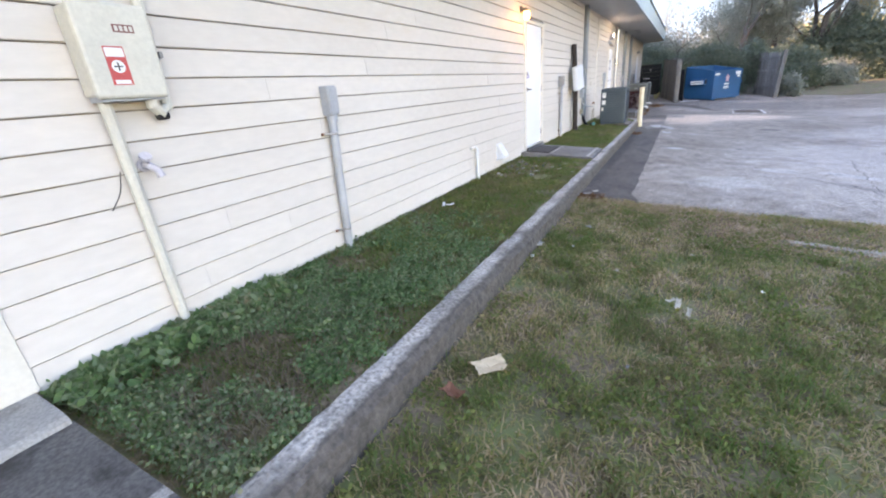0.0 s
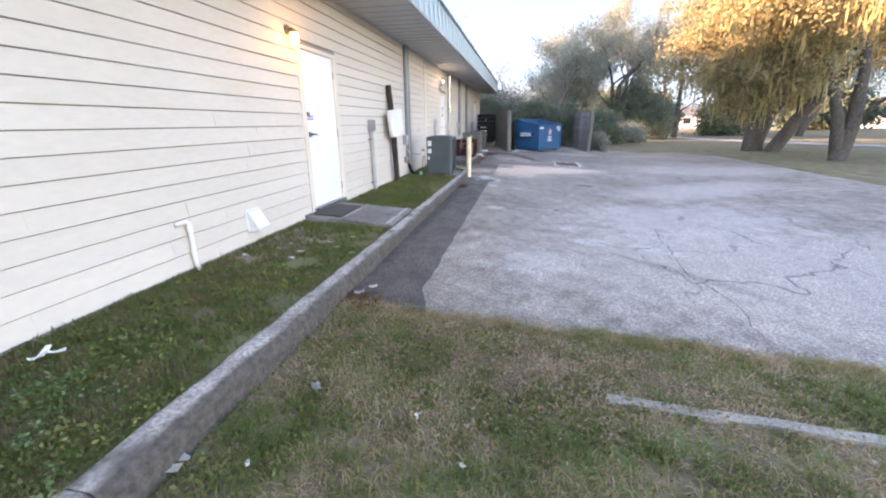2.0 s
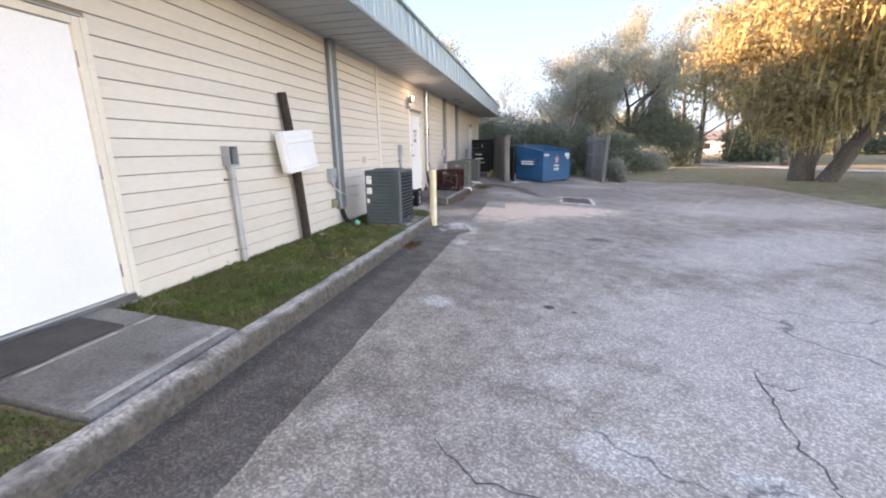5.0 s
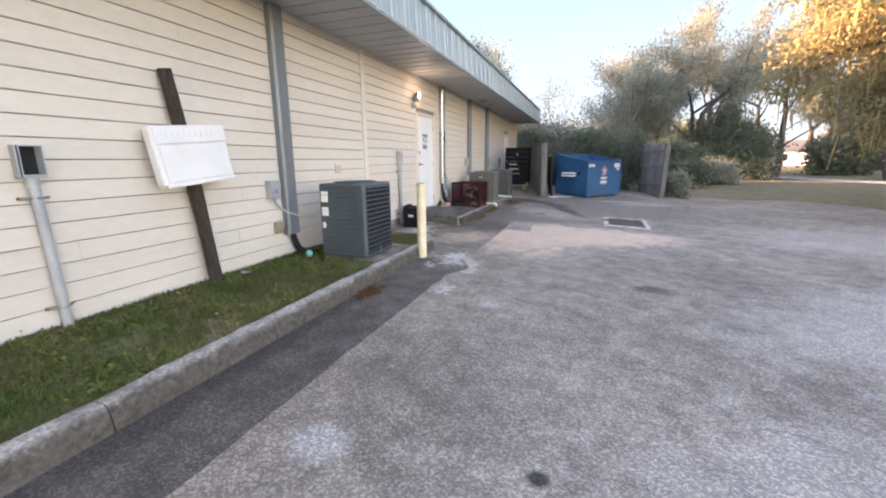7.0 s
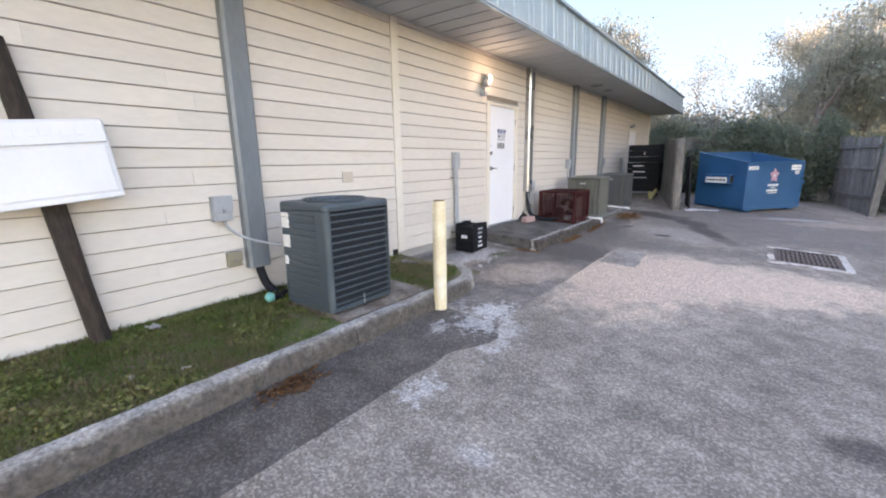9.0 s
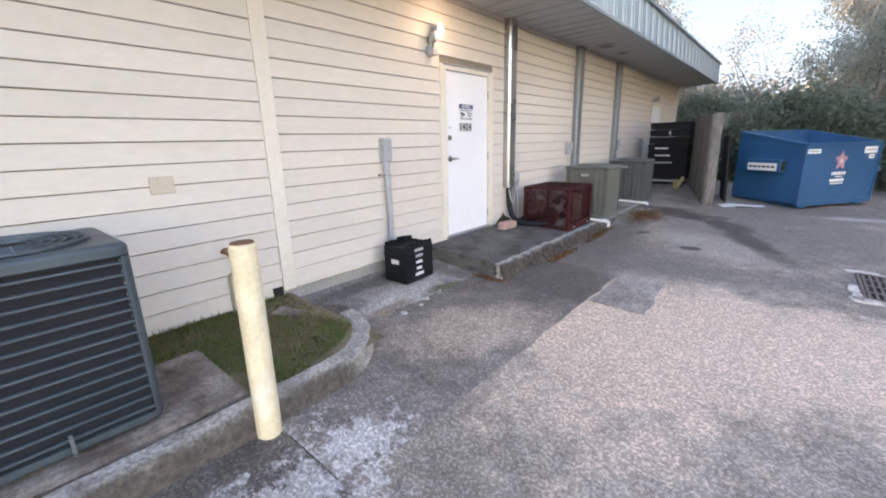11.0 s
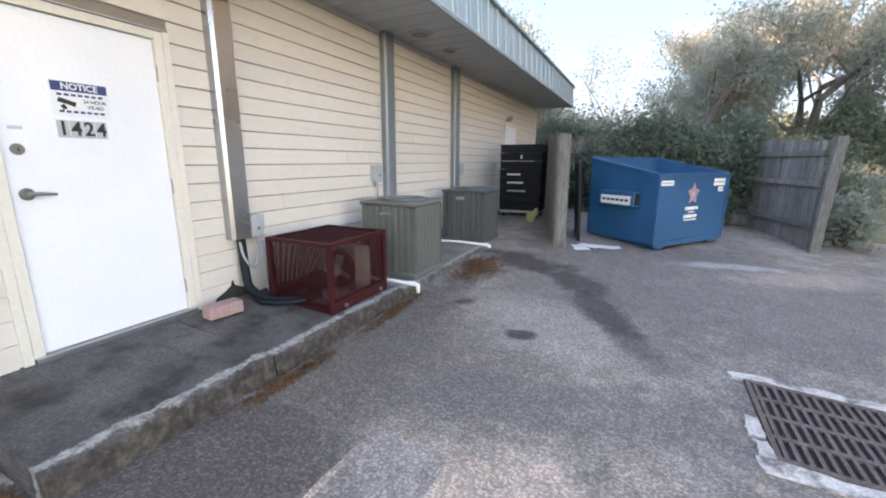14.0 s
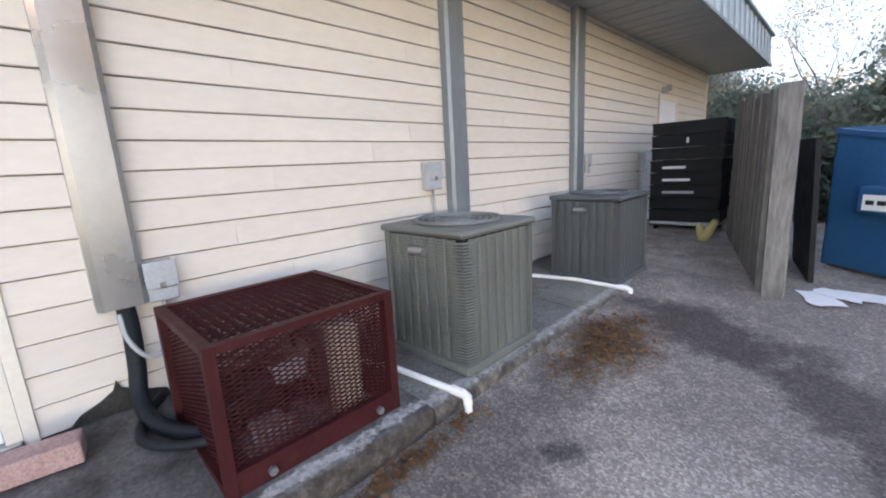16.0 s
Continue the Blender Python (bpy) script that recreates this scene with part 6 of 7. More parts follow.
    part("emblem_centre", boxed(0.88, 0.96, -0.0034, -0.0026, 0.82, 0.89), plain("white_emblem", (0.74, 0.68, 0.70)), em)
    for x0, x1, z0, z1 in ((0.74, 1.10, 0.60, 0.655), (0.84, 1.02, 0.555, 0.575), (0.72, 1.10, 0.475, 0.525), (0.74, 1.08, 0.43, 0.45)):
        k, x = 0, x0
        while x < x1 - 0.02:
            e = min(x + 0.05 + 0.03 * ((k * 7) % 3), x1)
            part("print_bar", boxed(x, e - 0.012, -0.003, -0.0008, z0, z1), PAPER, t)
            x, k = e, k + 1
    part("hinge_box", boxed(L - 0.03, L + 0.10, -0.02, 0.14, 0.62, 0.72, bevel=0.01), DUMP, t)


dumpster()


# ---------- board fence round the dumpster ----------
def fence(name, p, q, h, label, lean=0.0, rails_side=1, seed=1):
    """Upright boards with rails from p to q."""
    rng = random.Random(seed)
    p, q = Vector(p), Vector(q)
    d = (q - p).normalized()
    nrm = Vector((-d.y, d.x)) * rails_side
    t = thing(name, pose(p.x, p.y, level(p.x, p.y)), label, "fence", "board fences")
    L = (q - p).length
    s, base = 0.0, level(p.x, p.y)
    rot = math.atan2(d.y, d.x)
    while s < L - 0.05:
        w = rng.uniform(0.135, 0.15)
        c = d * (s + w / 2)
        zz = level(p.x + c.x, p.y + c.y) - base
        vs_h = h + rng.uniform(-0.025, 0.03)
        part("board", boxed(-w / 2 + 0.003, w / 2 - 0.003, -0.009, 0.009, zz + 0.02, zz + vs_h, bevel=0.0, m=pose(c.x, c.y, 0, rng.uniform(-0.6, 0.6), rng.uniform(-0.5, 0.5), math.degrees(rot))), GREYWOOD, t)
        s += w
    for z in (0.35, 1.05, h - 0.28):
        a = nrm * 0.03
        zz = level(q.x, q.y) - base
        bm = bmesh.new()
        box(bm, 0, L, -0.019, 0.019, z, z + 0.085, m=pose(a.x, a.y, zz * 0.5, 0, 0, math.degrees(rot)))
        part("rail", bm, GREYWOOD, t)
    return t


def post(x, y, w, h, label, lean=(0, 0)):
    t = thing("fence_post", pose(x, y, level(x, y) - 0.05), label, "fence post", "fence posts")
    bm = bmesh.new()
    box(bm, -w / 2, w / 2, -w / 2, w / 2, 0, h + 0.05, bevel=0.008)
    for v in bm.verts:
        f = max(v.co.z, 0)
        v.co.x += lean[0] * f
        v.co.y += lean[1] * f
    part("timber", bm, GREYWOOD, t)
    return t


fence("fence", (-0.40, 21.76), (-0.99, 23.82), 1.70, "weathered grey board fence beside the dumpster", rails_side=-1, seed=3)
fence("fence", (-0.98, 23.90), (-0.80, 26.0), 1.66, "weathered grey board fence behind the trays", rails_side=-1, seed=4)
post(-0.27, 21.68, 0.15, 1.74, "thick weathered fence post with split face", (-0.015, 0.02))
post(-0.375, 21.72, 0.06, 1.70, "thin weathered timber nailed to the post")
fence("fence", (-0.75, 26.06), (2.95, 26.1), 1.75, "dark weathered fence behind the dumpster", rails_side=-1, seed=5)
fence("fence", (2.97, 26.0), (3.48, 24.05), 1.84, "weathered grey board fence with rails facing the lot", rails_side=-1, seed=7)
post(3.52, 23.95, 0.14, 1.92, "leaning weathered fence post at the lot edge", (0.04, 0.0))
t = thing("dark_board", pose(-0.08, 22.35, level(-0.1, 22.3)), "dark sheet standing between fence and dumpster", "board")
part("sheet", boxed(-0.02, 0.02, -0.12, 0.75, 0, 1.30, m=pose(0, 0, 0, 0, -3, 12)), BLACK, t)

# ---------- drain in the lot ----------
t = thing("storm_drain", pose(1.99, 18.10, level(2.0, 18.1) + 0.004, 2.0, 3.13), "rusty slotted storm drain in a broken white concrete collar", "drain")
gx0, gx1, gy0, gy1 = -0.38, 0.38, -0.44, 0.43
for a in ((-0.47, 0.47, gy1, 0.52), (-0.47, 0.47, -0.56, gy0), (-0.455, gx0, gy0, -0.28), (-0.47, gx0 - 0.01, -0.25, -0.04), (gx1, 0.47, gy0, gy1)):
    bm = bmesh.new()
    box(bm, a[0], a[1], a[2], a[3], -0.1, 0.016)
    bmesh.ops.subdivide_edges(bm, edges=bm.edges[:], cuts=7, use_grid_fill=True)
    for v in bm.verts:
        v.co += Vector((0.035 * bumpy(v.co.x, v.co.y, 6, 3) + 0.02 * bumpy(v.co.x, v.co.y, 19, 3), 0.035 * bumpy(v.co.x, v.co.y, 6, 9) + 0.02 * bumpy(v.co.x, v.co.y, 17, 9), 0.014 * bumpy(v.co.x, v.co.y, 9, 1) if v.co.z > 0 else 0))
    part("collar", bm, surface("collar_concrete", (0.52, 0.475, 0.43), (0.68, 0.625, 0.57), 6, 0.9, fine=60, fine_amt=0.35, bump=0.6, dist=0.006, dirt=(0.17, 0.145, 0.125), dirt_scale=7, dirt_from=0.5) if "collar_concrete" not in bpy.data.materials else bpy.data.materials["collar_concrete"], t, "broken pale collar", False)
part("pit", boxed(gx0, gx1, gy0, gy1, -0.02, 0.004), DARK, t)
fr = part("grate_frame", boxed(gx0, gx0 + 0.03, gy0, gy1, 0.005, 0.02), GRATE, t)
part("grate_frame", boxed(gx1 - 0.03, gx1, gy0, gy1, 0.005, 0.02), GRATE, t)
for k in range(5):
    y = gy0 + (gy1 - gy0 - 0.035) * k / 4
    part("cross_bar", boxed(gx0 + 0.031, gx1 - 0.031, y, y + 0.035, 0.005, 0.02), GRATE, t)
for k in range(4):
    for j in range(13):
        x = gx0 + 0.045 + j * (gx1 - gx0 - 0.10) / 12
        y = gy0 + 0.036 + (gy1 - gy0 - 0.035) * k / 4
        part("bar", boxed(x - 0.003, x + 0.021, y, y + (gy1 - gy0 - 0.035) / 4 - 0.037, 0.005, 0.018), GRATE, t)

# ---------- small things on the ground ----------
t = thing("door_mat", pose(-2.12, 7.43, 0.372, 0, 3.8), "dark rubber door mat on the landing", "mat")
part("mat", boxed(-0.19, 0.20, -0.36, 0.34, 0.0, 0.016, bevel=0.004), MAT, t)
t = thing("concrete_strip", pose(0.93, 4.26, level(0.95, 4.3)), "thin pale concrete edging strip in the lawn", "edging")
bm = bmesh.new()
box(bm, 0, 3.4, -0.036, 0.036, -0.08, 0.02)
bmesh.ops.subdivide_edges(bm, edges=[e for e in bm.edges if abs(e.verts[0].co.x - e.verts[1].co.x) > 1], cuts=24)
for v in bm.verts:
    v.co += Vector((0.01 * bumpy(v.co.x, v.co.y * 9, 5), 0.010 * bumpy(v.co.x, v.co.y * 9, 3, 5), 0.008 * bumpy(v.co.x, 0, 4) - 0.0546 * v.co.x))
part("strip", bm, EDGING, t)


def scrap(name, x, y, size, material, label, category, seed, curl=0.3, z=None):
    """A small crumpled flat piece lying on the ground."""
    rng = random.Random(seed)
    n = 5
    base = level(x, y) + 0.018 if z is None else z
    t = thing(name, pose(x, y, base, 0, 0, rng.uniform(0, 360)), label, category)
    vs, fs = [], []
    for j in range(n):
        for i in range(n):
            u, v = i / (n - 1) - 0.5, j / (n - 1) - 0.5
            r = 1 + 0.16 * rng.uniform(-1, 1) * (abs(u) > 0.4 or abs(v) > 0.4)
            vs.append((u * size[0] * r, v * size[1] * r, size[0] * curl * (u * u + 0.5 * v * v + 0.12 * rng.uniform(-1, 1)) + 0.004))
    for j in range(n - 1):
        for i in range(n - 1):
            fs.append((j * n + i, j * n + i + 1, (j + 1) * n + i + 1, (j + 1) * n + i))
    m = len(vs)
    vs += [(a, b, c + 0.003) for a, b, c in vs]
    fs += [tuple(k + m for k in f[::-1]) for f in fs]
    rim = [i for i in range(n)] + [n - 1 + n * j for j in range(1, n)] + [n * n - 1 - i for i in range(1, n)] + [n * (n - 1 - j) for j in range(1, n - 1)]
    for a, b in zip(rim, rim[1:] + rim[:1]):
        fs.append((a, b, b + m, a + m))
    ob = obj("piece", vs, fs, material, t)
    return t


scrap("card_scrap", -0.72, 1.60, (0.17, 0.11), CARDB, "torn tan cardboard piece on the lawn", "scrap", 1, 0.25)
scrap("dead_leaf", -0.80, 1.33, (0.11, 0.06), plain("brown_leaf", (0.20, 0.08, 0.045), 0.8), "curled brown dead leaf on the lawn", "leaf", 2, 0.8)
scrap("paper_scrap", 0.11, 2.66, (0.12, 0.03), SCRAPPALE, "torn greyish paper shred on the lawn", "paper", 3, 0.6)
scrap("paper_scrap", 0.17, 2.58, (0.11, 0.025), SCRAPPALE, "torn greyish paper shred on the lawn", "paper", 4, 0.6)
scrap("paper_scrap", 0.07, 2.72, (0.07, 0.02), SCRAPPALE, "small greyish paper shred on the lawn", "paper", 5, 0.5)
for k, (x, y, s) in enumerate(((-1.50, 10.70, 0.055), (-1.38, 10.95, 0.05), (-1.9, 3.95, 0.05), (-1.55, 10.1, 0.035), (-0.30, 3.05, 0.03), (0.2, 3.6, 0.03), (-0.1, 1.9, 0.025), (-1.46, 5.95, 0.06), (-1.6, 6.1, 0.05), (-1.72, 5.7, 0.07), (-1.45, 6.35, 0.05), (-1.66, 15.15, 0.05), (-0.92, 5.2, 0.09), (-0.85, 5.35, 0.07), (-0.98, 3.3, 0.07), (-2.2, 11.05, 0.12))):
    scrap("litter_scrap", x, y, (s, s * 0.6), SCRAPPALE if k % 3 else SLAB_EDGE, "small pale scrap on the ground", "litter", 20 + k, 0.4, z=(strip_height(x, y) + 0.02) if x < -1.13 and y < 13 else (0.225 if x < -1.3 else None))
for k, (x, y, s) in enumerate(((0.02, 21.80, 0.40), (0.34, 22.02, 0.48), (0.14, 21.95, 0.36))):
    scrap("paper_scrap", x, y, (s, s * 0.55), PAPER, "flattened white paper sheet by the fence post", "paper", 60 + k, 0.03, z=level(x, y) + 0.006 + 0.004 * k)
for x, y, a, b, seed in ((-2.12, 3.68, 0.16, 0.03, 71), (-2.07, 3.72, 0.09, 0.03, 72)):
    scrap("paper_scrap", x, y, (a, b), PAPER, "curled white strip of paper in the grass strip", "paper", seed, 0.5, z=strip_height(x, y) + 0.03)
for x, y, a, seed in ((-0.07, 3.85, 0.035, 73), (-0.70, 3.40, 0.035, 74), (-0.985, 3.36, 0.07, 75), (-0.66, 3.94, 0.08, 76), (0.60, 3.1, 0.03, 77), (-0.95, 3.05, 0.05, 80)):
    scrap("litter_scrap", x, y, (a, a * 0.5), SLAB_EDGE if a > 0.06 else PAPER, "small pale scrap on the lawn", "litter", seed, 0.5)
rng = random.Random(8)
for k in range(7):
    x, y = rng.uniform(-1.62, -1.48), rng.uniform(14.3, 15.1)
    r = rng.uniform(0.015, 0.035)
    t = thing("rubble_stone", pose(x, y, 0.19, rng.uniform(-20, 20), rng.uniform(-20, 20), rng.uniform(0, 360)), "small broken piece of concrete", "rubble", "rubble along the low slab")
    part("stone", boxed(-r, r, -r * 0.7, r * 0.7, -r * 0.4, r * 0.5, bevel=r * 0.3), SLAB_EDGE, t)
for k in range(44):
    x, y = min(-2.3 + abs(rng.gauss(0, 0.42)), -1.25), rng.uniform(5.3, 6.75)
    r = rng.uniform(0.010, 0.030)
    t = thing("rubble_stone", pose(x, y, strip_height(x, y) + 0.006, rng.uniform(-20, 20), rng.uniform(-20, 20), rng.uniform(0, 360)), "broken pale concrete lump in the strip", "rubble", "rubble below the vent")
    part("stone", boxed(-r, r, -r * 0.7, r * 0.7, -r * 0.4, r * 0.5, bevel=r * 0.3), SLAB_EDGE if k % 4 == 0 else DOORSLAB, t)
# Thin tan square added in place of a brownish smear on the boards.
t = thing("wall_patch", pose(WALL, 13.12, 1.37), "small tan plate standing for a brownish smear on the boards", "patch")
part("plate", boxed(0.0, 0.006, -0.075, 0.075, -0.06, 0.06, bevel=0.002), plain("tan_smear", (0.53, 0.46, 0.375), 0.7), t)
t = thing("grey_stone", pose(-2.0, 13.72, 0.30, 0, 8, 30), "flat grey stone at the end of the strip", "stone")
part("stone", boxed(-0.13, 0.13, -0.08, 0.08, -0.03, 0.035, bevel=0.03), PADCON, t)


# ---------- trees, shrubs ----------
def limbs(rng, start, way, length, radius, depth, out, tips, droop=0.0, spread_deg=38):
    pts, rad = [Vector(start)], [radius]
    n = 5
    d = Vector(way).normalized()
    for i in range(n):
        d = (d + Vector((rng.uniform(-1, 1), rng.uniform(-1, 1), rng.uniform(-0.6, 0.8) - droop)) * 0.20).normalized()
        pts.append(pts[-1] + d * length / n)
        rad.append(radius * (1 - 0.55 * (i + 1) / n))
    out.append((pts, rad))
    if depth == 0:
        tips += pts[1:]
        return
    if depth == 1:
        tips.append(pts[-1])
    kids = rng.choice((3, 4)) if depth > 1 else 4
    for k in range(kids):
        at = pts[-1] if k < 2 else pts[rng.choice((2, 3, 4))]
        side = Vector((rng.uniform(-1, 1), rng.uniform(-1, 1), rng.uniform(-0.35, 0.6))).normalized()
        w = (d + side * math.tan(radians(spread_deg)) * rng.uniform(0.7, 1.5)).normalized()
        limbs(rng, at, w, length * rng.uniform(0.55, 0.8), rad[-1] * (0.85 if k < 2 else 0.6), depth - 1, out, tips, droop, spread_deg)


def cards(points, per, scatter, size, rng, long=1.8, hang=0.0):
    """Small leaf pieces scattered round points: arrays of vertices and faces."""
    pts = np.repeat(np.array([tuple(p) for p in points]), per, axis=0)
    n = len(pts)
    pts = pts + rng.normal(0, 1, (n, 3)) * np.array(scatter)
    a = rng.normal(0, 1, (n, 3))
    a[:, 2] -= hang
    a /= np.linalg.norm(a, axis=1)[:, None]
    b = rng.normal(0, 1, (n, 3))
    b -= a * (a * b).sum(1)[:, None]
    b /= np.linalg.norm(b, axis=1)[:, None]
    s = size * rng.uniform(0.55, 1.35, (n, 1))
    a, b = a * s * long * 0.5, b * s * 0.5
    v = np.stack([pts - a, pts + b * 0.9 - a * 0.1, pts + a, pts - b * 0.9 - a * 0.1], 1).reshape(-1, 3)
    return v


def quads(name, v, material, parent, label=""):
    me = bpy.data.meshes.new(name)
    n = len(v) // 4
    me.vertices.add(len(v))
    me.vertices.foreach_set("co", np.asarray(v, dtype=np.float32).ravel())
    me.loops.add(n * 4)
    me.loops.foreach_set("vertex_index", np.arange(n * 4, dtype=np.int32))
    me.polygons.add(n)
    me.polygons.foreach_set("loop_start", np.arange(0, n * 4, 4, dtype=np.int32))
    me.update(calc_edges=True)
    me.materials.append(material)
    ob = new(name, me)
    ob.parent = parent
    return tagged(ob, label)


def moss_strands(points, rng, length, width):
    """Hanging moss: narrow tapering pieces that fall from the limbs."""
    p = np.array([tuple(q) for q in points])
    n = len(p)
    L = length * rng.uniform(0.35, 1.5, n)
    ang = rng.uniform(0, 2 * np.pi, n)
    w = width * rng.uniform(0.5, 1.4, n)
    side = np.stack([np.cos(ang) * w, np.sin(ang) * w, np.zeros(n)], 1)
    sway = rng.normal(0, 0.10, (n, 3)) * L[:, None]
    sway[:, 2] = 0
    low = p + sway
    low[:, 2] -= L
    mid = p + sway * 0.4
    mid[:, 2] -= L * 0.45
    return np.concatenate([np.stack([p - side * 0.5, p + side * 0.5, mid + side, mid - side], 1).reshape(-1, 3), np.stack([mid - side, mid + side, low + side * 0.15, low - side * 0.15], 1).reshape(-1, 3)])


def tree(name, x, y, label, seed, stems, height, leaf, per, scatter, size, moss=0, spread_deg=38, depth=3, droop=0.0, bark=BARK, moss_len=1.0, z=None, low=0.0, moss_mat=MOSS_GREY):
    rng, nr = random.Random(seed), np.random.default_rng(seed)
    t = thing(name, pose(x, y, (level(x, y) if z is None else z) - 0.1), label, "tree")
    out, tips = [], []
    for (dx, dy, lx, ly, r, f) in stems:
        limbs(rng, (dx, dy, 0), (lx, ly, 1), height * f, r, depth, out, tips, droop, spread_deg)
    bm = bmesh.new()
    for pts, rad in out:
        n = 9 if rad[0] > 0.12 else (6 if rad[0] > 0.04 else 4)
        if rad[0] > 0.009:
            tube(bm, pts, rad, n, False)
    part("trunk", bm, bark, t, "", True)
    pick = [p for p in tips if p.z > low]
    quads("crown", cards(pick, per, scatter, size, nr), leaf, t)
    if moss:
        src = [pick[nr.integers(len(pick))] + Vector(nr.normal(0, 1, 3) * np.array(scatter) * 0.8) for _ in range(moss)]
        quads("moss", moss_strands(src, nr, moss_len, 0.032), moss_mat, t, "hanging moss")
    return t


tree("live_oak", 12.4, 27.2, "broad live oak hung with moss, sun gold put in its colour", 11, [(0, 0.2, 0.02, 0.02, 0.50, 0.34), (0.5, -0.5, 0.45, -0.05, 0.36, 0.36), (0.3, 0.6, 0.25, 0.40, 0.28, 0.38)], 13.5, LEAF, 120, (0.46, 0.46, 0.30), 0.085, moss=2000, spread_deg=50, droop=0.16, moss_len=0.75, low=1.7, moss_mat=MOSS)
tree("live_oak", 12.7, 21.5, "live oak at the verge hung with moss, sun gold put in its colour", 12, [(0, 0, 0.25, 0.1, 0.32, 0.36), (0.1, 0.2, -0.35, -0.15, 0.25, 0.38)], 12.0, LEAF, 120, (0.46, 0.46, 0.30), 0.085, moss=1600, spread_deg=50, droop=0.16, moss_len=0.75, low=1.7, moss_mat=MOSS)
tree("oak_tree", 8.5, 43.0, "tall grey-green oak behind the lot", 21, [(0, 0, 0.05, 0, 0.38, 0.40), (0.3, 0.1, -0.3, 0.1, 0.3, 0.42)], 12.0, LEAF_GREY, 54, (0.40, 0.40, 0.28), 0.088, moss=900, spread_deg=44, moss_len=0.6)
first = tree("oak_tree", 2.5, 41.0, "grey-green oak behind the fence; unseen western copies block the sun", 22, [(0, 0, -0.05, 0, 0.32, 0.40), (0.3, 0.1, 0.3, 0.1, 0.26, 0.42)], 9.0, LEAF_GREY, 54, (0.38, 0.38, 0.27), 0.082, moss=600, spread_deg=42, moss_len=0.5)
second = tree("oak_tree", 14.5, 46.5, "tall pale-trunked oak at the park edge; unseen western copies block the sun", 23, [(0, 0, 0.02, 0, 0.28, 0.48)], 13.0, LEAF_GREY, 66, (0.40, 0.40, 0.29), 0.090, moss=900, spread_deg=46, moss_len=0.6)
# Copies with x below -10 are unseen trees added to block the sun.
for ob, x, y, r, s in ((first, 5.2, 47.0, 70, 1.15), (second, 19.5, 43.0, 100, 0.95), (second, 11.0, 53.0, 200, 1.1), (first, 27.0, 50.0, 30, 1.1), (second, 34.0, 62.0, 60, 1.2), (first, 24.0, 64.0, 250, 1.3), (second, 17.0, 60.0, 10, 1.1), (second, 40.0, 45.0, 160, 1.1), (first, 48.0, 58.0, 300, 1.3), (second, 26.0, 33.0, 75, 0.95), (first, -13.0, 38.0, 20, 1.2), (second, -19.0, 43.0, 120, 0.95), (first, -11.0, 46.0, 320, 1.2), (second, -14.0, 54.0, 20, 1.0), (second, -22.0, 37.0, 50, 1.2), (second, -11.0, 31.8, 15, 0.62), (first, -17.0, 32.5, 240, 0.75)):
    c = copy_thing(ob, pose(x, y, level(x, y) - 0.1, 0, 0, r))
    c.scale = (s, s, s)
# a thin, mostly bare tree beyond the end of the wall
tree("bare_tree", -0.6, 33.5, "thin sparse tree beyond the end of the wall", 31, [(0, 0, 0.15, 0, 0.09, 0.40), (0.2, 0.1, -0.15, 0.1, 0.07, 0.42)], 6.3, LEAF_GREY, 5, (0.16, 0.16, 0.14), 0.042, spread_deg=32)


def shrub(name, x, y, rx, ry, h, label, leaf, n, size, seed, z=None, group=""):
    """A bush: short stems and an uneven mass of many small leaves with gaps."""
    nr, rng = np.random.default_rng(seed), random.Random(seed)
    base = level(x, y) - 0.05 if z is None else z
    t = thing(name, pose(x, y, base), label, "shrub", group)
    lobes = []
    for k in range(26):
        a, r = rng.uniform(0, 2 * math.pi), math.sqrt(rng.uniform(0, 1))
        lobes.append((math.cos(a) * r * rx * 0.85, math.sin(a) * r * ry * 0.85, h * rng.uniform(0.12, 0.95) * (1 - 0.45 * r * r)))
    bm = bmesh.new()
    for lo in lobes[:14]:
        tube(bm, [(lo[0] * 0.15, lo[1] * 0.15, 0), (lo[0] * 0.6, lo[1] * 0.6, lo[2] * 0.6), lo], [0.03, 0.02, 0.008], 5, False)
    part("stems", bm, BARK, t)
    quads("foliage", cards(lobes, n // 26, (rx * 0.22, ry * 0.22, h * 0.13), size, nr), leaf, t)
    return t


shrub("dark_shrub", 10.0, 43.5, 2.9, 2.4, 4.4, "large dark green rounded shrub at the park edge", LEAF_DARK, 60000, 0.10, 41)
vine = shrub("vine_shrub", 0.9, 26.0, 2.1, 0.6, 2.25, "tangled vine shrub spilling over the back fence", LEAF_DARK, 42000, 0.062, 42)
shrub("vine_shrub", 2.75, 26.4, 0.75, 0.6, 2.15, "vine shrub hanging over the fence corner", LEAF_DARK, 20000, 0.06, 43)
shrub("green_shrub", -1.9, 30.5, 1.5, 1.2, 2.6, "dense blue-green shrub beyond the wall end", LEAF_DARK, 48000, 0.068, 44)
shrub("green_shrub", 0.6, 31.5, 2.3, 1.4, 2.1, "dense shrub row behind the fence", LEAF_DARK, 46000, 0.078, 45)
shrub("green_shrub", 4.4, 33.0, 2.6, 1.6, 2.2, "dense shrub row behind the fence", LEAF_DARK, 46000, 0.085, 46)
shrub("green_shrub", 7.2, 37.0, 2.4, 1.4, 1.5, "low grey-green brush at the lot edge", LEAF_GREY, 26000, 0.07, 47)
shrub("weed_clump", 4.2, 25.2, 0.5, 0.6, 1.0, "thin grey-green weeds by the fence post", LEAF_GREY, 3000, 0.07, 48)
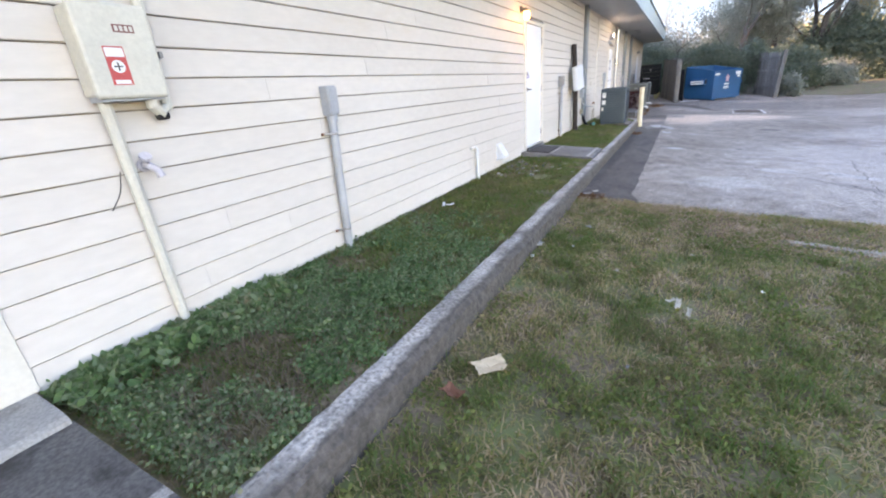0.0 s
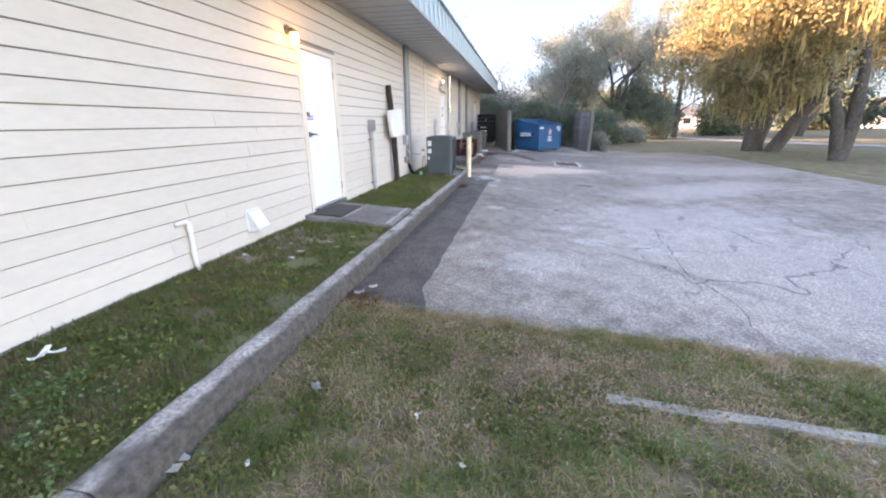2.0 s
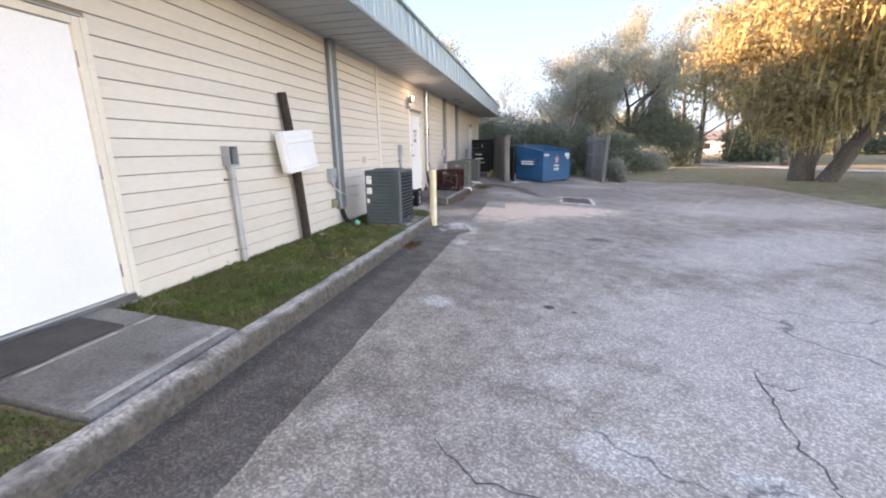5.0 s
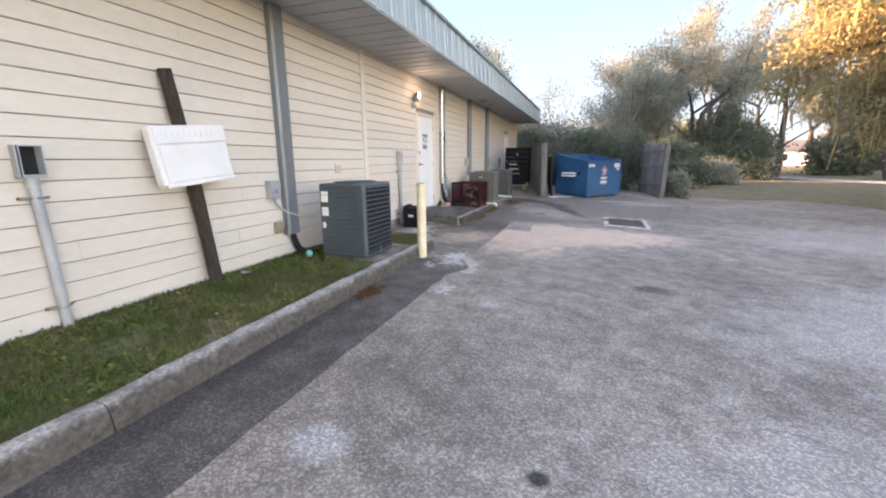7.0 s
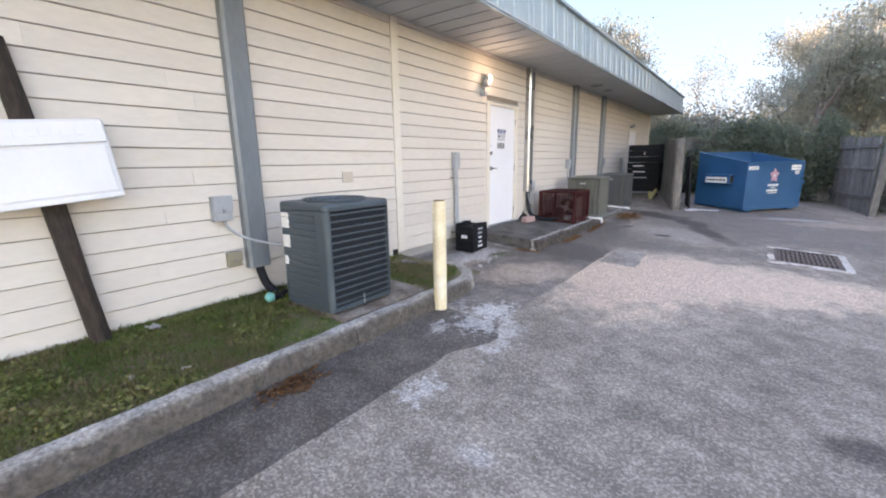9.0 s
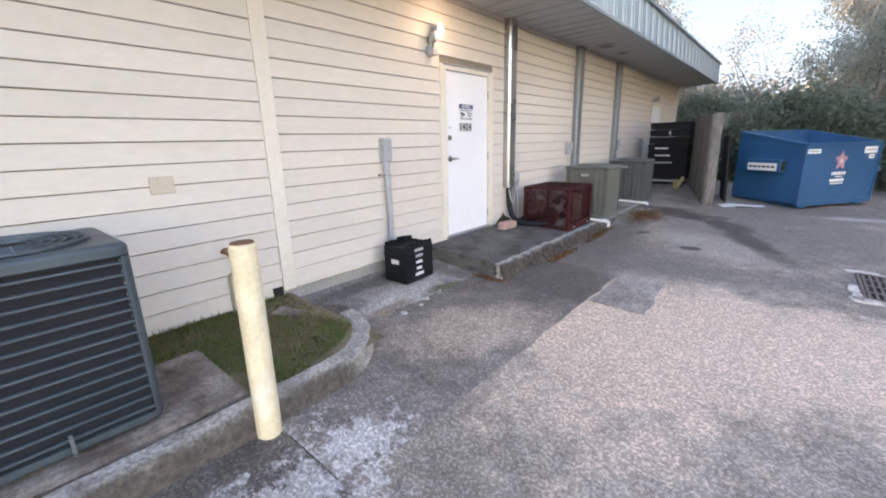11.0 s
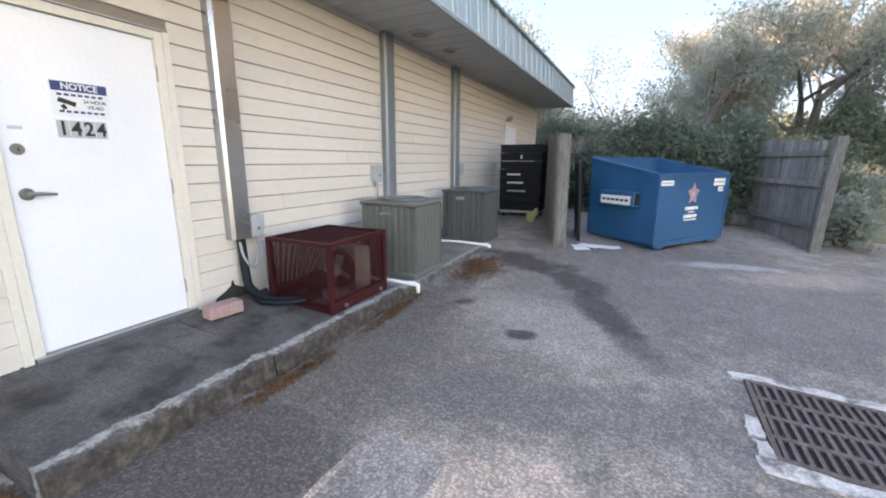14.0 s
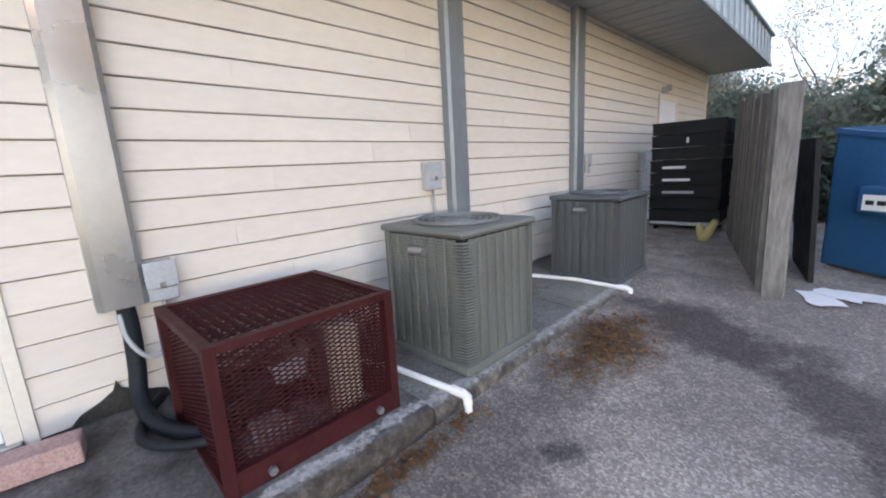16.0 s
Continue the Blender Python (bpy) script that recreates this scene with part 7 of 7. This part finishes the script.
shrub("green_shrub", 20.5, 52.0, 2.4, 1.8, 3.4, "dark shrub on the far lawn", LEAF_DARK, 8000, 0.2, 49)
shrub("green_shrub", 30.0, 70.0, 4.0, 2.5, 5.0, "dark shrub clump across the far road", LEAF_DARK, 8000, 0.3, 50)
shrub("green_shrub", 14.5, 66.0, 6.0, 2.5, 6.0, "dark thicket far beyond the park road", LEAF_DARK, 14000, 0.32, 51)
shrub("green_shrub", 46.0, 78.0, 7.0, 3.0, 6.5, "dark thicket far beyond the park road", LEAF_DARK, 12000, 0.36, 52)
shrub("green_shrub", 60.0, 60.0, 7.0, 4.0, 7.0, "dark thicket far beyond the park road", LEAF_DARK, 12000, 0.36, 53)
shrub("grey_thicket", -4.0, 52.0, 6.0, 3.0, 5.5, "hazy grey-green thicket beyond the lot", LEAF_GREY, 16000, 0.17, 55)
shrub("grey_thicket", 3.5, 56.0, 6.0, 3.0, 6.0, "hazy grey-green thicket beyond the lot", LEAF_GREY, 16000, 0.17, 56)
shrub("green_shrub", 36.0, 40.0, 3.0, 3.0, 4.5, "dark shrub beside the far road", LEAF_DARK, 9000, 0.22, 54)

# ---------- pale sky behind the trees ----------
vs, fs = [], []
for k in range(33):
    a = radians(-72 + 5 * k)
    for z in (-3, 30, 70, 125):
        vs.append((190 * math.sin(a), 10 + 190 * math.cos(a), z))
for k in range(32):
    for j in range(3):
        fs.append((4 * k + j, 4 * k + j + 1, 4 * k + j + 5, 4 * k + j + 4))
tagged(obj("backdrop", vs, fs, FARSKY), "pale blue evening sky beyond the trees", "sky", kind="structure")

# ---------- far side: park road, low houses ----------
def ribbon(name, line, width, material, lift, label, category):
    vs, fs = [], []
    for k, (x, y) in enumerate(line):
        a, b = Vector(line[max(k - 1, 0)]), Vector(line[min(k + 1, len(line) - 1)])
        d = (b - a).normalized()
        n = Vector((-d.y, d.x)) * width / 2
        z = max(ground_height(x + s * n.x, y + s * n.y) for s in (-1, 0, 1))
        vs += [(x + n.x, y + n.y, z + lift), (x - n.x, y - n.y, z + lift)]
    for k in range(len(line) - 1):
        fs.append((2 * k, 2 * k + 1, 2 * k + 3, 2 * k + 2))
    return tagged(obj(name, vs, fs, material), label, category, kind="structure")


ribbon("park_road", [(40, 24), (30, 27), (22, 31), (18, 36), (15.5, 43), (14.0, 52), (12, 64)], 2.6, ROADM, 0.03, "pale narrow road curving through the park", "road")
ribbon("far_road", [(-30, 92), (10, 90), (40, 86), (90, 72), (130, 55)], 7.0, ROADM, 0.05, "pale far road beyond the lawn", "road")
for x, y, w, r in ((34, 104, 16, 4), (62, 96, 14, 14), (84, 84, 14, 28)):
    t = thing("low_house", pose(x, y, 0.0, 0, 0, -r), "low white house across the far road", "house", "far houses")
    part("wall", boxed(-w / 2, w / 2, -4, 4, 0, 2.8), WHITE, t)
    bm = bmesh.new()
    q = [(-w / 2 - 0.5, -4.6, 2.8), (w / 2 + 0.5, -4.6, 2.8), (w / 2 + 0.5, 4.6, 2.8), (-w / 2 - 0.5, 4.6, 2.8), (-w / 2 + 2.5, 0, 4.6), (w / 2 - 2.5, 0, 4.6)]
    vv = [bm.verts.new(p) for p in q]
    for f in ((0, 1, 5, 4), (1, 2, 5), (2, 3, 4, 5), (3, 0, 4), (0, 3, 2, 1)):
        bm.faces.new([vv[i] for i in f])
    part("roof", bm, plain("grey_shingle", (0.16, 0.15, 0.15), 0.9) if "grey_shingle" not in bpy.data.materials else bpy.data.materials["grey_shingle"], t)
    for k in range(3):
        wx = -w / 3 + k * w / 3
        wd = part("window", boxed(wx - 0.7, wx + 0.7, -4.05, -4.001, 0.9, 2.1), DARK, t)
        part("frame", boxed(wx - 0.78, wx + 0.78, -4.03, -4.0005, 0.82, 0.89), WHITE, wd)


# ---------- grass, weeds, dead leaves ----------
def blades_on(name, n, where, height, hgt, wid, material, seed, label, bend=0.6):
    """Grass blades with two bends each, standing on height(x, y)."""
    nr = np.random.default_rng(seed)
    xy = where(nr, n)
    n = len(xy)
    z = np.array([height(x, y) for x, y in xy])
    p = np.c_[xy, z]
    ang = nr.uniform(0, 2 * np.pi, n)
    h = hgt * nr.uniform(0.4, 1.35, n)
    w = wid * nr.uniform(0.6, 1.4, n)
    dirn = np.c_[np.cos(ang), np.sin(ang), np.zeros(n)]
    side = np.c_[-np.sin(ang), np.cos(ang), np.zeros(n)] * w[:, None]
    lean = nr.uniform(0.15, 1.0, n) * bend
    up = np.c_[np.zeros(n), np.zeros(n), np.ones(n)]
    mid = p + up * (h * 0.6)[:, None] + dirn * (h * lean * 0.45)[:, None]
    tip = p + up * (h * (1 - 0.35 * lean))[:, None] + dirn * (h * lean * 1.25)[:, None]
    v = np.stack([p - side, p + side, mid + side * 0.75, mid - side * 0.75, mid - side * 0.75, mid + side * 0.75, tip + side * 0.1, tip - side * 0.1], 1)
    me = bpy.data.meshes.new(name)
    # share the middle edge, so that one blade is one island
    v6 = v[:, [0, 1, 2, 3, 6, 7]].reshape(-1, 3)
    me.vertices.add(len(v6))
    me.vertices.foreach_set("co", v6.astype(np.float32).ravel())
    idx = (np.arange(n)[:, None] * 6 + np.array([0, 1, 2, 3, 3, 2, 4, 5])[None]).astype(np.int32).ravel()
    me.loops.add(len(idx))
    me.loops.foreach_set("vertex_index", idx)
    me.polygons.add(2 * n)
    me.polygons.foreach_set("loop_start", np.arange(0, len(idx), 4, dtype=np.int32))
    me.update(calc_edges=True)
    me.materials.append(material)
    return tagged(new(name, me), label, "grass", kind="stuff")


def on_lawn(nr, n):
    xy = np.c_[nr.uniform(-1.03, 4.2, n), nr.uniform(-0.2, 5.10, n)]
    thin = np.array([bumpy(x, y, 1.3, 6) + 0.4 * bumpy(x, y, 5, 2) for x, y in xy])
    strip = (np.abs(xy[:, 1] - 4.26) < 0.045) & (xy[:, 0] > 0.92)
    return xy[(nr.uniform(-0.75, 0.6, n) < thin + 0.35) & ~strip]


def on_strip(nr, n):
    xy = np.c_[nr.uniform(-2.385, -1.16, n), nr.uniform(0.40, 13.9, n)]
    y = xy[:, 1]
    slab = ((y > 6.94) & (y < 8.02)) | ((y > 12.0) & (y < 13.0) & (xy[:, 0] > -1.9))
    bare = np.array([bumpy(a, b, 1.1, 12) for a, b in xy]) > 0.12
    rubble = (y > 5.3) & (y < 6.75) & (xy[:, 0] < -1.45 + 0.25 * np.sin(y * 7))
    corner = (y > 13.4) & (xy[:, 0] > -1.75 + 0.5 * np.sqrt(np.clip(1 - ((y - 13.4) / 0.6) ** 2, 0, 1)))
    return xy[~slab & ~corner & ~(bare & (nr.uniform(0, 1, n) < 0.75)) & ~(rubble & (nr.uniform(0, 1, n) < 0.9))]


def at_wall(nr, n):
    y = nr.uniform(0.4, 13.8, n)
    keep = ~((y > 6.9) & (y < 8.1))
    return np.c_[WALL + 0.02 + np.abs(nr.normal(0, 0.05, n)), y][keep]


blades_on("lawn_grass", 120000, on_lawn, ground_height, 0.035, 0.0036, GRASS, 1, "short patchy green and straw-coloured lawn grass", 1.5)
blades_on("strip_grass", 120000, on_strip, strip_height, 0.026, 0.0036, GRASS_DEEP, 2, "green grass in the strip along the wall", 1.5)
blades_on("wall_grass", 4500, at_wall, strip_height, 0.058, 0.003, GRASS_DEEP, 3, "taller grass along the foot of the boards", 0.7)


def tufts(nr, n):
    c = np.c_[nr.uniform(-0.95, 3.6, 320), nr.uniform(0.0, 4.8, 320)]
    return c[nr.integers(len(c), size=n)] + nr.normal(0, 0.045, (n, 2))


def strip_tufts(nr, n):
    c = np.c_[nr.uniform(-2.3, -1.25, 420), nr.uniform(2.0, 11.9, 420)]
    c = c[(c[:, 1] < 6.8) | (c[:, 1] > 8.2)]
    return c[nr.integers(len(c), size=n)] + nr.normal(0, 0.045, (n, 2))


blades_on("lawn_tufts", 26000, tufts, ground_height, 0.062, 0.0030, GRASS_DEEP, 8, "darker green tufts in the lawn", 1.1)
blades_on("strip_tufts", 30000, strip_tufts, strip_height, 0.044, 0.0036, GRASS_DEEP, 9, "taller green tufts in the strip", 1.0)
blades_on("dry_stems", 2600, lambda nr, n: np.c_[nr.uniform(-2.2, -1.25, n), 0.45 + np.abs(nr.normal(0.5, 0.6, n))], strip_height, 0.075, 0.0022, DRY, 10, "dry brown stems among the weeds", 1.4)


def edge_grass(nr, n):
    x = nr.uniform(-1.0, 4.5, n)
    return np.c_[x, np.array([lot_edge(a) for a in x]) + nr.normal(-0.03, 0.05, n)]


blades_on("edge_grass", 9000, edge_grass, ground_height, 0.045, 0.0024, GRASS, 4, "dry grass along the asphalt edge", 1.2)


def weeds(name, n, where, height, size, material, seed, label):
    nr = np.random.default_rng(seed)
    xy = where(nr, n)
    pts = [(x, y, height(x, y) + 0.02 + 0.035 * abs(bumpy(x, y, 8))) for x, y in xy]
    v = cards(pts, 5, (0.025, 0.025, 0.012), size, nr, 1.6)
    ob = quads(name, v, material, None, label)
    return tagged(ob, label, "weeds", kind="stuff")


def weed_zone(nr, n):
    xy = np.c_[nr.uniform(-2.36, -1.2, n), 0.45 + np.abs(nr.normal(0, 1.3, n))]
    keep = np.array([bumpy(x, y, 1.6, 21) + 0.5 * bumpy(x, y, 5.5, 2) > -0.12 for x, y in xy])
    return xy[keep & (xy[:, 1] < 3.6)]


weeds("broad_weeds", 15000, weed_zone, strip_height, 0.016, WEED, 5, "broad-leaved green weeds in the strip")
weeds("wall_weeds", 1300, lambda nr, n: np.c_[-2.34 + np.abs(nr.normal(0, 0.10, n)), nr.uniform(0.42, 1.6, n)], lambda x, y: strip_height(x, y) + 0.04, 0.036, WEED, 6, "taller weeds at the foot of the wall")
def clumped(x0, x1, y0, y1, seed):
    """Places in uneven clumps over a stretch of ground, none on the landing slab."""
    def where(nr, n):
        xy = np.c_[nr.uniform(x0, x1, n), nr.uniform(y0, y1, n)]
        keep = np.array([bumpy(x, y, 2.1, seed) + 0.6 * bumpy(x, y, 6.5, seed + 3) > 0.08 for x, y in xy])
        slab = ((xy[:, 1] > 6.9) & (xy[:, 1] < 8.05)) | ((xy[:, 1] > 11.95) & (xy[:, 0] > -1.95))
        slab |= (xy[:, 1] > 5.3) & (xy[:, 1] < 6.75) & (xy[:, 0] < -1.5)
        return xy[keep & ~slab]
    return where


weeds("lawn_weeds", 17000, clumped(-1.0, 3.6, 0.0, 4.85, 4), lambda x, y: ground_height(x, y) - 0.010, 0.017, CLOVER, 7, "small green leaves in the lawn")
weeds("strip_weeds", 14000, clumped(-2.34, -1.2, 2.4, 12.3, 9), lambda x, y: strip_height(x, y) - 0.010, 0.017, CLOVER, 17, "small green leaves in the strip")


def dead_leaves(name, n, cx, cy, sx, sy, seed, label, turn=0.0, size=0.035, material=DEAD):
    nr = np.random.default_rng(seed)
    u, v = nr.normal(0, sx, n), nr.normal(0, sy, n)
    c, s = math.cos(radians(turn)), math.sin(radians(turn))
    x, y = cx + u * c - v * s, cy + u * s + v * c
    ok = ((x > -1.25) | (y < 15.7)) & ((x > -1.0) | (y > 13.5)) & (np.abs(u) < 2.2 * sx) & (np.abs(v) < 2.2 * sy)
    pts = [(a, b, level(a, b) + 0.022) for a, b in zip(x[ok], y[ok])]
    vv = cards(pts, 1, (0.0, 0.0, 0.006), size, nr, 1.7)
    base = np.repeat(np.array(pts), 4, axis=0)
    vv[:, 2] = base[:, 2] + (vv[:, 2] - base[:, 2]) * 0.45
    ob = quads(name, vv, material, None, label)
    return tagged(ob, label, "dead leaves", kind="stuff")


dead_leaves("dead_leaves", 650, -0.98, 19.95, 0.13, 0.30, 1, "orange-brown dead leaves against the walkway edge", 0, 0.028)
dead_leaves("dead_leaves", 320, -1.17, 18.3, 0.035, 0.28, 2, "orange-brown dead leaves against the walkway edge", 0, 0.028)
dead_leaves("dead_leaves", 300, -1.18, 16.95, 0.035, 0.25, 3, "orange-brown dead leaves against the walkway edge", 0, 0.028)
dead_leaves("dead_leaves", 140, -1.40, 15.66, 0.12, 0.03, 4, "brown dead leaves in the corner of the step", 0, 0.026)
dead_leaves("dead_leaves", 320, -0.93, 11.35, 0.06, 0.12, 5, "orange-brown pine litter against the kerb", 0, 0.028)
dead_leaves("dead_leaves", 160, -0.88, 5.12, 0.12, 0.08, 6, "pale dead leaves at the corner of the asphalt", 0, 0.03)
dead_leaves("dead_leaves", 7000, 0.5, 4.45, 0.9, 0.34, 7, "pale and reddish brown leaf litter at the lawn edge", 0, 0.015, LITTER)


# ---------- pieces of the wall ----------
siding()
